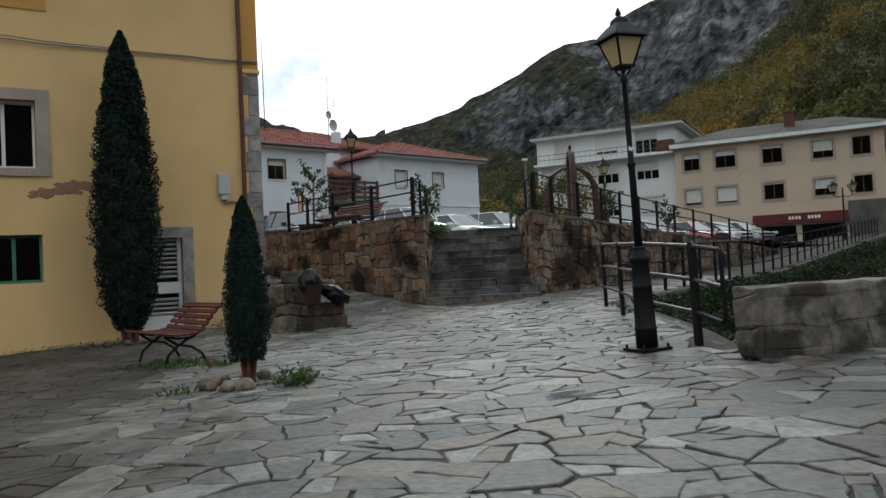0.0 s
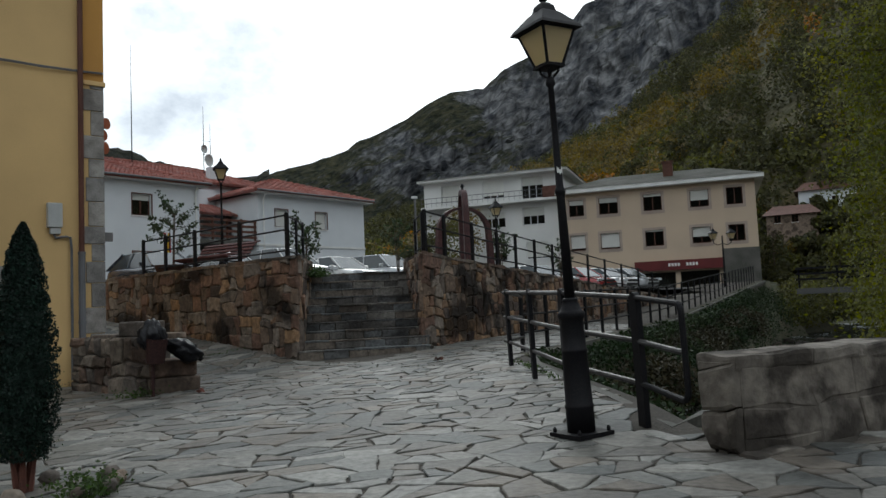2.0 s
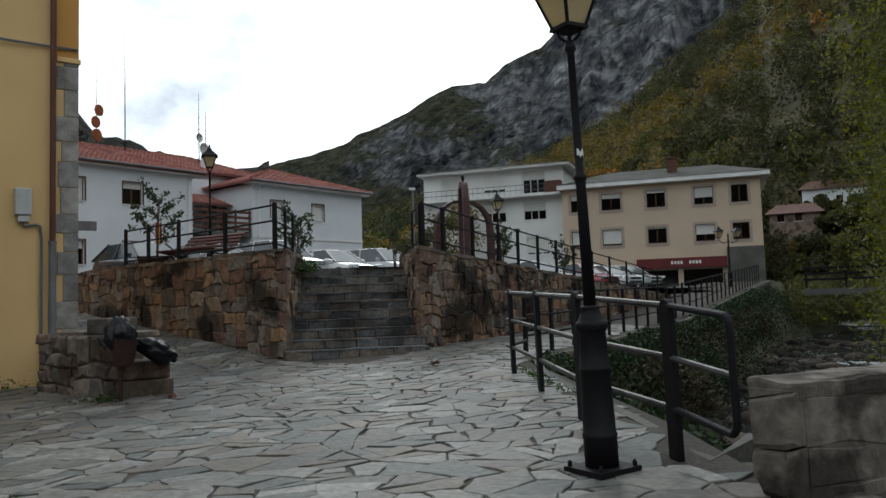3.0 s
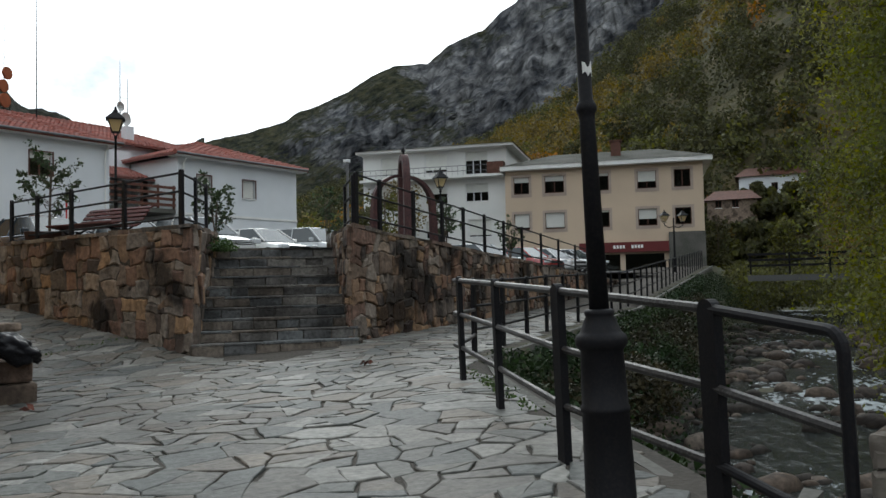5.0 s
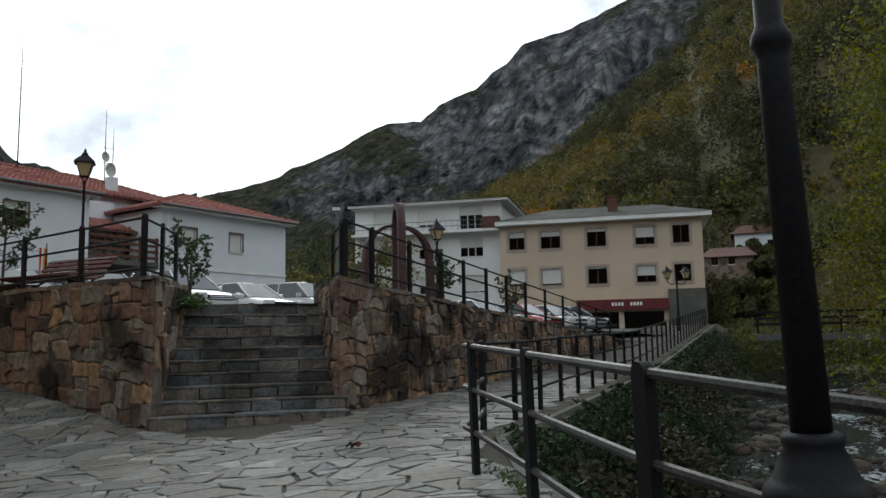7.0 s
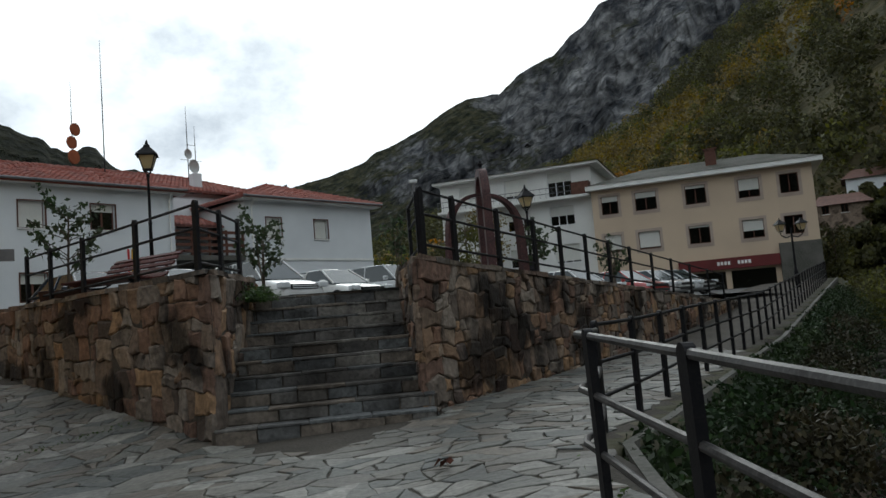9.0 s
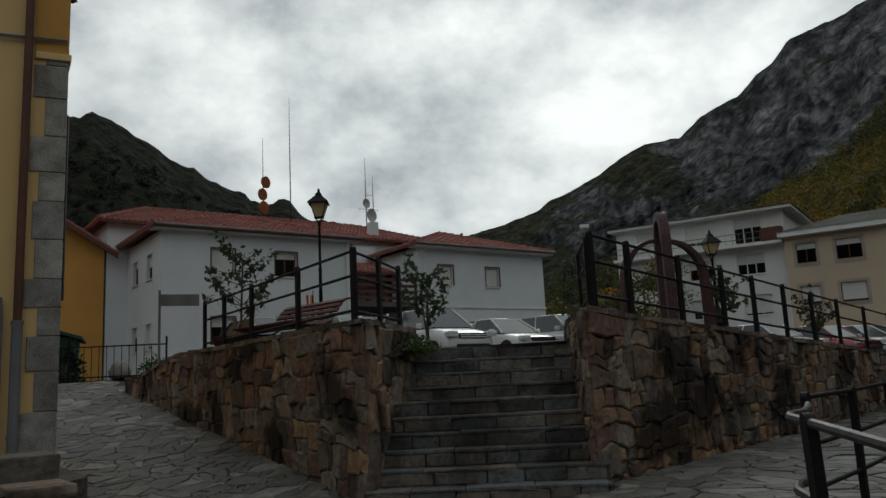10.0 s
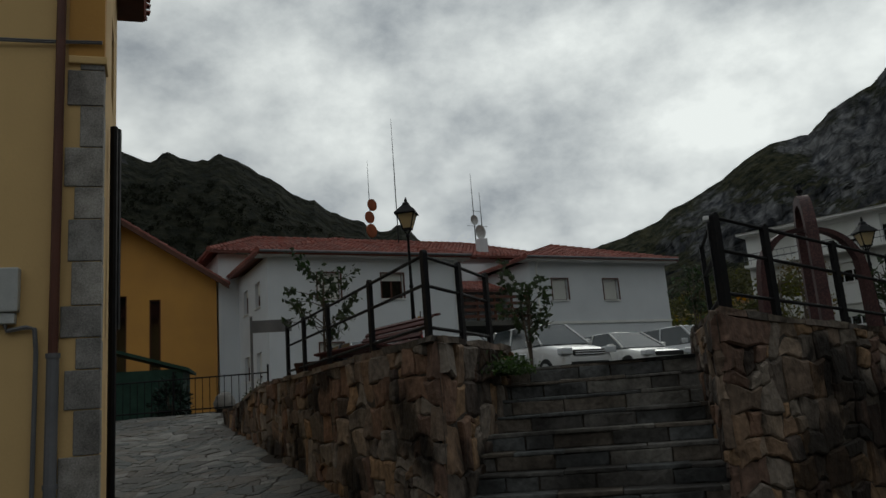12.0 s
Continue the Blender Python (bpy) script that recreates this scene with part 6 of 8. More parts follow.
rnd = random.Random(8)
for k in range(13):
    a = 2 * math.pi * k / 13
    x, y = -2.2 + 0.42 * math.cos(a) + (0.25 if math.cos(a) > 0.3 else 0) + rnd.uniform(-0.05, 0.05), 9.6 + 0.36 * math.sin(a) + rnd.uniform(-0.05, 0.05)
    boulder("boulder", (x, y, land(x, y) + 0.05), rnd.uniform(0.055, 0.105), "stone_grey", "rough grey and brown stone ringing the small cypress", k + 1, 0.8, group="stones round the cypress")
for k, (x, y) in enumerate(((-6.4, 15.9), (-6.75, 15.8), (-6.15, 16.05), (-7.2, 15.85))):
    boulder("boulder", (x, y, land(x, y) + 0.06), 0.07 + 0.02 * k % 0.05, "stone_grey", "brown stone at the foot of the tall cypress", k + 30, 0.75, group="stones at the tall cypress")


def tuft(cx, cy, rx, ry, n, h, seed, z=None, mat="shrub"):
    g = np.random.default_rng(seed)
    x, y = cx + g.normal(0, rx / 2, n), cy + g.normal(0, ry / 2, n)
    c = [(a, b, (land(a, b) if z is None else z) + 0.02 + abs(g.normal(0, h / 2))) for a, b in zip(x, y)]
    return c


grass = []
for q in ((-4.0, 12.0, 0.7, 0.5, 500, 0.05, 1), (-3.4, 11.7, 0.5, 0.3, 250, 0.05, 2), (-1.75, 9.5, 0.25, 0.2, 350, 0.12, 3), (-1.6, 9.25, 0.15, 0.12, 200, 0.14, 4), (-2.9, 9.3, 0.3, 0.25, 150, 0.06, 5),
          (-3.1, 11.4, 0.2, 0.15, 160, 0.08, 6), (-6.9, 16.1, 1.2, 0.25, 300, 0.08, 7), (-5.4, 18.2, 0.3, 0.1, 120, 0.2, 9), (-3.0, 15.6, 0.35, 0.12, 250, 0.12, 10), (2.62, 13.6, 0.1, 1.2, 250, 0.06, 11)):
    grass += tuft(*q)
for k in range(60):
    s = k * 0.15
    grass += tuft(-9.5 + 0.834 * s, 15.85 + 0.551 * s, 0.1, 0.06, 6, 0.05, 100 + k)
grass_ob = leaves("grass", grass, 0.04, "shrub", None, 4)
tagged(grass_ob, "tufts of grass and weeds between paving stones", "grass", kind="stuff")

# weeds on the stairs' wall end
weeds = leaves("weeds", tuft(-0.62, 21.3, 0.25, 0.5, 900, 0.18, 12, 2.62), 0.06, "shrub", None, 6)
tagged(weeds, "green weeds that spill over the top of the stairs", "weeds", kind="stuff")

# young trees on the terrace
tz = terrace_z
young_tree((-4.45, 24.3, tz(-4.7, 24)), 2.45, "slender young tree with sparse leaves behind the railing", 3, n=520, spread=0.7)
young_tree((-1.05, 25.0, tz(-1, 25)), 1.95, "slender young tree with sparse leaves at the car park's edge", 4, n=420)
young_tree((1.75, 30.0, tz(1.7, 30)), 2.5, "slender young tree with sparse leaves at the car park's edge", 5, n=420)
young_tree((4.9, 27.5, tz(4.9, 27.5)), 1.9, "slender young tree with sparse leaves by the falling railing", 7, n=360)
young_tree((7.6, 30.5, tz(7.6, 30.5)), 1.6, "slender young tree with sparse leaves by the falling railing", 8, n=300)

# ---- bench ----


def bench(m, label):
    b = thing("bench", m, label, "bench")
    L = 1.55
    for x in (0.2, L - 0.2):
        bm = bmesh.new()
        tube(bm, [(x, 0.02, 0.0), (x, 0.07, 0.16), (x, 0.2, 0.27), (x, 0.33, 0.36), (x, 0.44, 0.4)], 0.02, 6)
        tube(bm, [(x, 0.62, 0.0), (x, 0.55, 0.15), (x, 0.4, 0.26), (x, 0.2, 0.3), (x, 0.05, 0.4)], 0.02, 6)
        tube(bm, [(x, 0.02, 0.42), (x, 0.2, 0.385), (x, 0.42, 0.39), (x, 0.52, 0.45), (x, 0.66, 0.63), (x, 0.78, 0.76), (x, 0.86, 0.79)], 0.017, 6)
        part("leg_frame", bm, "iron", b, "black cast-iron leg frame")
    path = [(-0.11, 0.44, -14), (-0.02, 0.425, -12), (0.07, 0.41, -6), (0.16, 0.4, -2), (0.25, 0.4, 0), (0.34, 0.405, 4), (0.43, 0.42, 18), (0.52, 0.465, 46), (0.585, 0.545, 52), (0.645, 0.625, 52), (0.705, 0.70, 50), (0.775, 0.765, 32), (0.86, 0.79, 5)]
    for y, z, a in path:
        bm = bmesh.new()
        box(bm, 0, L, -0.033, 0.033, -0.0, 0.028, pose(0, y, z + 0.02, a), 0.006)
        part("slat", bm, "redwood", b)
    return b


bp = (-4.9, 12.8)
near_bench = bench(at((bp[0], bp[1], land(*bp) + 0.02), (0.64, -0.77)), "red-brown slatted bench with curved iron legs on the paving")
far_bench = copy_thing(near_bench, at((-4.21, 23.78, tz(-3.5, 23.5)), (0.8, -0.6)) @ Matrix.Scale(1.2, 4))
tagged(far_bench, "red-brown slatted bench behind the terrace railing")
# planter
bm = bmesh.new()
box(bm, -0.36, 0.36, -0.36, 0.36, 0.0, 0.5, None, 0.02)
for v in bm.verts:
    k = 0.8 + 0.25 * v.co.z / 0.5
    v.co.x, v.co.y = v.co.x * k, v.co.y * k
pl = part("planter", bm, "planter")
pl.matrix_basis = Matrix.Translation((-4.45, 24.3, tz(0, 24)))
tagged(pl, "dark brown wooden planter round the young tree", "planter")

# ---- low stone pier by the house corner, with bin and bags ----
pier = thing("stone_pier", Matrix(), "low rubble stone wall ending in two big blocks", "wall", kind="structure")
FR = [(-4.75, 17.85), (-3.75, 16.62), (-2.82, 15.72), (-2.2, 16.02)]
bm = bmesh.new()
prism(bm, [(-4.75, 17.95), (-3.72, 16.68), (-2.86, 15.86), (-2.9, 17.2), (-4.3, 18.7)], 0.5, 1.55)
part("core", bm, "mortar", pier)
for p, q, seed in ((FR[0], FR[1], 51), (FR[1], FR[2], 52)):
    d = Vector(q) - Vector(p)
    m = at((p[0], p[1], 0.58), (d.x, d.y))
    stones(pier, "stone", courses(d.length, 0.98, 0.3, seed), lambda x, z, up, m=m: tuple(m @ Vector((x, 0.06 - up, z))), "stone_grey", "stone_grey", 0.06, 0.03, 0.012, 0.12, seed, rough=0.012)
m = at((-2.86, 15.7, 0), (0.9, 0.44))
for z0, z1, x1, jy in ((0.62, 0.92, 0.76, 0.0), (0.93, 1.18, 0.72, 0.02)):
    bm = bmesh.new()
    box(bm, 0.0, x1, jy, 0.75, z0, z1, m, 0.035)
    for v in bm.verts:
        v.co += Vector((noise.noise(v.co * 5), noise.noise(v.co * 5 + Vector((3, 0, 0))), 0)) * 0.02
    part("block", bm, "stone_grey", pier)
m = at((-3.72, 16.75, 0), (0.72, -0.69))
for x0, x1, y0, z0, z1 in ((0.02, 0.6, 0.1, 1.56, 1.8), (0.62, 1.2, 0.12, 1.5, 1.6), (-0.8, 0.0, 0.05, 1.52, 1.6)):
    bm = bmesh.new()
    box(bm, x0, x1, y0, 0.6, z0, z1, m, 0.03)
    for v in bm.verts:
        v.co += Vector((noise.noise(v.co * 5), noise.noise(v.co * 5 + Vector((3, 0, 0))), 0)) * 0.02
    part("block", bm, "stone_grey", pier)
bx, by = -2.78, 15.58
bz = land(bx, by)
bin_ = thing("litter_bin", Matrix.Translation((bx, by, bz)), "rusty iron litter bin on a post, lined with a black bag", "bin")
bm = bmesh.new()
tube(bm, [(0, 0, -0.02), (0, 0, 0.62)], 0.03, 8)
tube(bm, [(-0.14, 0, 0.55), (0.14, 0, 0.55)], 0.015, 6)
part("post", bm, "bin_paint", bin_)
bm = bmesh.new()
lathe(bm, [(0.12, 0.5), (0.135, 0.51), (0.165, 0.86), (0.175, 0.875), (0.16, 0.875), (0.13, 0.53)], 16, pose(0, 0, 0, 4, 5, 0))
part("basket", bm, "bin_paint", bin_)
bm = bmesh.new()
bmesh.ops.create_icosphere(bm, subdivisions=4, radius=1.0)
for v in bm.verts:
    n = v.co.copy()
    fold = 0.12 * math.sin(math.atan2(n.y, n.x) * 11 + n.z * 3) * (1 - n.z * n.z)
    k = 1 + fold + 0.22 * noise.noise(n * 3.0) + 0.08 * noise.noise(n * 8)
    w = 1 - 0.35 * smooth(n.z, 0.2, 1.0)
    v.co = Vector((n.x * 0.2 * k * w, n.y * 0.19 * k * w, 0.90 + n.z * (0.26 if n.z > 0 else 0.24) * k))
part("liner_bag", bm, "bag", bin_, "crumpled black bin liner", smooth=True)


def bag(p, sx, sy, sz, label, seed, turn, lean):
    bm = bmesh.new()
    bmesh.ops.create_icosphere(bm, subdivisions=4, radius=1.0)
    for v in bm.verts:
        n = v.co.copy()
        k = 1 + 0.3 * noise.noise(n * 2.0 + Vector((seed, 0, 0))) + 0.14 * noise.noise(n * 5.5 + Vector((0, seed, 0))) + 0.05 * math.sin(13 * n.x + 7 * n.z)
        pinch = 1 - 0.55 * smooth(n.x, 0.2, 1.0)
        v.co = Vector((n.x * sx * k, n.y * sy * k * pinch, n.z * sz * k * pinch))
    o = part("rubbish_bag", bm, "bag", None, "", True)
    o.matrix_basis = Matrix.Translation(p) @ pose(0, 0, 0, 0, lean, turn)
    return tagged(o, label, "bag")


bag((-2.38, 15.86, 1.33), 0.33, 0.2, 0.15, "shiny black rubbish bag slumped over the stone block", 3.0, 205, -28)

# ---- parapet of the bridge ----
PM = at((2.90, 8.5, -0.045), (0.94, 0.34))
parapet = thing("parapet", Matrix(), "weathered grey-brown stone bridge parapet with flat top stones", "wall", kind="structure")
bm = bmesh.new()
box(bm, 0.03, 13.0, 0.022, 0.36, 0.4, 1.36, PM)
part("core", bm, "parapet", parapet)
stones(parapet, "stone", [[(x, z) for x, z in c] for c in courses(13.0, 0.74, 0.5, 61)], lambda x, z, up: tuple(PM @ Vector((x, 0.03 - up, 0.62 + z))), "parapet", "parapet", 0.014, 0.010, 0.0015, 0.03, 61, rough=0.004, uneven=0.12, step=0.1)
EM = at((2.69, 8.83, -0.045), (0.34, -0.94))
stones(parapet, "stone", cells(0.36, 0.62, 0.4, 1.0, 62), lambda x, z, up: tuple(EM @ Vector((x, 0.05 - up, 0.78 + z))), "parapet", "parapet", 0.04, 0.02, 0.006, 0.04, 62)
rnd = random.Random(14)
x = -0.05
while x < 12.8:
    d = rnd.uniform(0.7, 1.3)
    bm = bmesh.new()
    box(bm, x, x + d - 0.002, 0.005, 0.385, 1.34, 1.445 + rnd.uniform(-0.012, 0.012), None, 0.03)
    bmesh.ops.subdivide_edges(bm, edges=[e for e in bm.edges if e.calc_length() > 0.25], cuts=4)
    for v in bm.verts:
        v.co = PM @ (v.co + Vector((0, 0.04 * noise.noise(v.co * 3.5), 0.03 * noise.noise(v.co * 4))))
    part("capstone", bm, "parapet", parapet)
    x += d
for x, d, h in ((-0.06, 0.5, 0.80), (0.5, 0.7, 0.76)):
    bm = bmesh.new()
    box(bm, x, x + d, -0.11, 0.06, 0.5, h, None, 0.04)
    bmesh.ops.subdivide_edges(bm, edges=[e for e in bm.edges if e.calc_length() > 0.2], cuts=2)
    for v in bm.verts:
        v.co = PM @ (v.co + Vector((0, 0.03 * noise.noise(v.co * 4), 0.02 * noise.noise(v.co * 5))))
    part("footing_stone", bm, "parapet", parapet)

# ---- sculpture ----
SC = at((3.48, 25.6, tz(3.5, 25.6)), (0.9, 0.43))
sculpt = thing("sculpture", SC, "dark red iron sculpture of an upright prow within a ring arch", "sculpture")
def tapered_arch(half, rise, straight, deep, turn, thick, name, label=""):
    """An arch of iron plate, heavy at its feet and slender at the crown."""
    bm = bmesh.new()
    m = pose(0, 0, 0, 0, 0, turn)
    sec = []
    n = 36
    for k in range(n + 1):
        a = math.pi * k / n
        c, s = math.cos(a), math.sin(a)
        x, z = half * (abs(c) ** 0.8) * (1 if c > 0 else -1), straight * min(1, 2.2 * s) + (rise - straight) * s
        t = thick[1] + (thick[0] - thick[1]) * (1 - s) ** 0.8
        nx, nz = c, s
        sec.append([bm.verts.new(m @ Vector((x + nx * u, y, z + nz * u))) for u, y in ((-t, -deep), (0, -deep), (0, deep), (-t, deep))])
    for p, q in zip(sec, sec[1:]):
        for i in range(4):
            bm.faces.new((p[i], q[i], q[(i + 1) % 4], p[(i + 1) % 4]))
    bm.faces.new(sec[0]), bm.faces.new(sec[-1][::-1])
    bmesh.ops.recalc_face_normals(bm, faces=bm.faces)
    return part(name, bm, "rust", sculpt, label)


tapered_arch(1.0, 1.98, 1.0, 0.07, 0, (0.2, 0.06), "arch")
tapered_arch(0.62, 2.5, 1.45, 0.085, 64.5, (0.24, 0.15), "tall_arch", "taller arch of dark red iron crossing the first")
bm = bmesh.new()
lathe(bm, [(0.045, 2.44), (0.05, 2.5), (0.03, 2.55), (0.06, 2.6), (0.02, 2.68)], 8)
part("tip", bm, "iron", sculpt)

# ---- signs, poles, more lamps ----
sg = thing("street_sign", at((-7.9, 27.75, land(-7.9, 27.75)), (0.86, 0.5)), "pale street sign on a grey pole by the lane", "sign")
bm = bmesh.new()
tube(bm, [(0, 0, -0.1), (0, 0, 2.5)], 0.03, 8)
part("pole", bm, "drain_grey", sg)
bm = bmesh.new()
box(bm, 0.02, 0.9, -0.035, -0.015, 2.12, 2.4, None, 0.005)
part("board", bm, "drain_grey", sg)
cc = thing("camera_pole", Matrix.Translation((2.03, 25.0, tz(2.0, 25.0))), "slim grey pole with a white security camera", "pole")
bm = bmesh.new()
tube(bm, [(0, 0, 0), (0, 0, 2.25)], 0.03, 8)
part("pole", bm, "drain_grey", cc)
bm = bmesh.new()
box(bm, -0.1, 0.07, -0.035, 0.035, 2.18, 2.25, None, 0.015)
part("security_camera", bm, "alu", cc)
street_lamp((5.3, 30.2, tz(5.3, 30.2)), 2.25, "black street lamp on the far side of the car park", 15, s=0.75)
dl = thing("double_lamp", Matrix.Translation((21.5, 46.0, land(21.5, 46))), "black lamp post with two lanterns on a crossarm", "street lamp")
bm = bmesh.new()
lathe(bm, [(0.1, -0.05), (0.1, 0.8), (0.06, 0.9), (0.04, 3.0)], 10)
part("pole", bm, "iron", dl)
for sx in (-1, 1):
    bm = bmesh.new()
    tube(bm, [(0, 0, 2.55), (sx * 0.3, 0, 2.45), (sx * 0.55, 0, 2.6), (sx * 0.55, 0, 2.7)], 0.025, 6)
    part("arm", bm, "iron", dl)
    h = lantern(dl, 2.8, 0.9)
    h.location.x = sx * 0.55
M["flag_cloth"] = material("flag_red", (0.42, 0.02, 0.025), 0.8, (0.36, 0.02, 0.02), None, 3, 40, 0.1, 0.004)
M["flag_gold"] = material("flag_gold", (0.6, 0.34, 0.02), 0.8, (0.52, 0.3, 0.02), None, 3, 40, 0.1, 0.004)
fg = thing("flag", WH @ pose(5.4, -2.3, 4.2), "red and yellow striped flag hanging from a pole", "flag")
bm = bmesh.new()
tube(bm, [(0, 0, -1.6), (0.1, 0, 1.9)], 0.02, 6)
part("flagpole", bm, "iron", fg)
for x0, x1, mt in ((-0.42, -0.2, "flag_cloth"), (-0.2, 0.06, "flag_gold"), (0.06, 0.14, "flag_cloth")):
    bm = bmesh.new()
    va = [bm.verts.new((x, 0.05 * math.sin(x * 14 + z * 2) - 0.02, 1.7 - z * (1.5 - 0.9 * (0.14 - x)))) for z in (0, 0.33, 0.66, 1.0) for x in (x0 * 0.4 + 0.03, (x0 + x1) / 2 * 0.7 , x1)]
    for r in range(3):
        for c in range(2):
            bm.faces.new((va[r * 3 + c], va[r * 3 + c + 1], va[r * 3 + c + 4], va[r * 3 + c + 3]))
    r = bmesh.ops.extrude_face_region(bm, geom=bm.faces[:])
    for v in [q for q in r["geom"] if isinstance(q, bmesh.types.BMVert)]:
        v.co.y += 0.006
    part("cloth", bm, mt, fg)

# head of the lane: fence, shed, shrubs
fz = 2.62
fence = thing("fence", Matrix(), "black iron fence across the head of the lane", "fence")
fa, fb = Vector((-15.2, 30.6, fz)), Vector((-9.9, 31.9, fz))
for k in range(27):
    p = fa.lerp(fb, k / 26)
    bm = bmesh.new()
    tube(bm, [p + Vector((0, 0, -0.1)), p + Vector((0, 0, 1.25 if k % 13 == 0 else 1.05))], 0.03 if k % 13 == 0 else 0.011, 5)
    part("picket", bm, "iron", fence)
for h in (0.15, 1.02):
    bm = bmesh.new()
    tube(bm, [fa + Vector((0, 0, h)), fb + Vector((0, 0, h))], 0.02, 5)
    part("rail", bm, "iron", fence)
shed = thing("shed", at((-16.9, 31.6, fz - 0.1), (0.86, 0.5)), "dark green shed with a sloping roof", "shed")
bm = bmesh.new()
box(bm, 0, 3.6, 0, 2.4, 0, 1.6)
part("wall", bm, "shed_green", shed)
bm = bmesh.new()
vs = [bm.verts.new(c) for c in ((0, -0.15, 2.7), (0, 2.55, 2.7), (3.8, 2.55, 1.5), (3.8, -0.15, 1.5), (0, -0.15, 2.8), (0, 2.55, 2.8), (3.8, 2.55, 1.6), (3.8, -0.15, 1.6))]
for f in ((0, 1, 2, 3), (7, 6, 5, 4), (0, 4, 5, 1), (1, 5, 6, 2), (2, 6, 7, 3), (3, 7, 4, 0)):
    bm.faces.new([vs[i] for i in f])
bmesh.ops.recalc_face_normals(bm, faces=bm.faces)
part("roof", bm, "shed_green", shed)
boulder("boulder", (-11.6, 32.3, fz + 0.3), 0.36, "granite", "big pale round stone behind the fence", 3, 0.9)


def bush(p, rx, rz, n, size, mat, label, seed, name="bush"):
    g = np.random.default_rng(seed)
    d = g.normal(size=(n, 3))
    d /= np.linalg.norm(d, axis=1)[:, None]
    k = g.uniform(0.35, 1, n) ** 0.5
    lump = 1 + 0.25 * np.sin(d[:, 0] * 7 + seed) * np.sin(d[:, 2] * 6) + 0.2 * np.sin(d[:, 1] * 9)
    c = d * (k * lump)[:, None] * np.array([rx, rx, rz])
    c[:, 2] = np.abs(c[:, 2] + rz * 0.6)
    t = thing(name, Matrix.Translation(p), label, "bush")
    bm = bmesh.new()
    for a in range(4):
        tube(bm, [(0, 0, -0.05), (0.3 * rx * math.cos(a * 1.6), 0.3 * rx * math.sin(a * 1.6), rz)], [0.03, 0.01], 5)
    part("stems", bm, "bark", t)
    leaves("foliage", c, size, mat, t, seed)
    return t


bush((-13.2, 32.0, fz), 0.55, 0.7, 900, 0.12, "cypress", "dark evergreen shrub behind the fence", 61)
bush((-10.9, 33.0, fz), 0.4, 0.45, 500, 0.1, "shrub", "small green shrub behind the fence", 62)

# ---- cars ----


def rounded(ob):
    ob.modifiers.new("round", "SUBSURF").levels = 2
    ob.modifiers["round"].render_levels = 2
    return ob


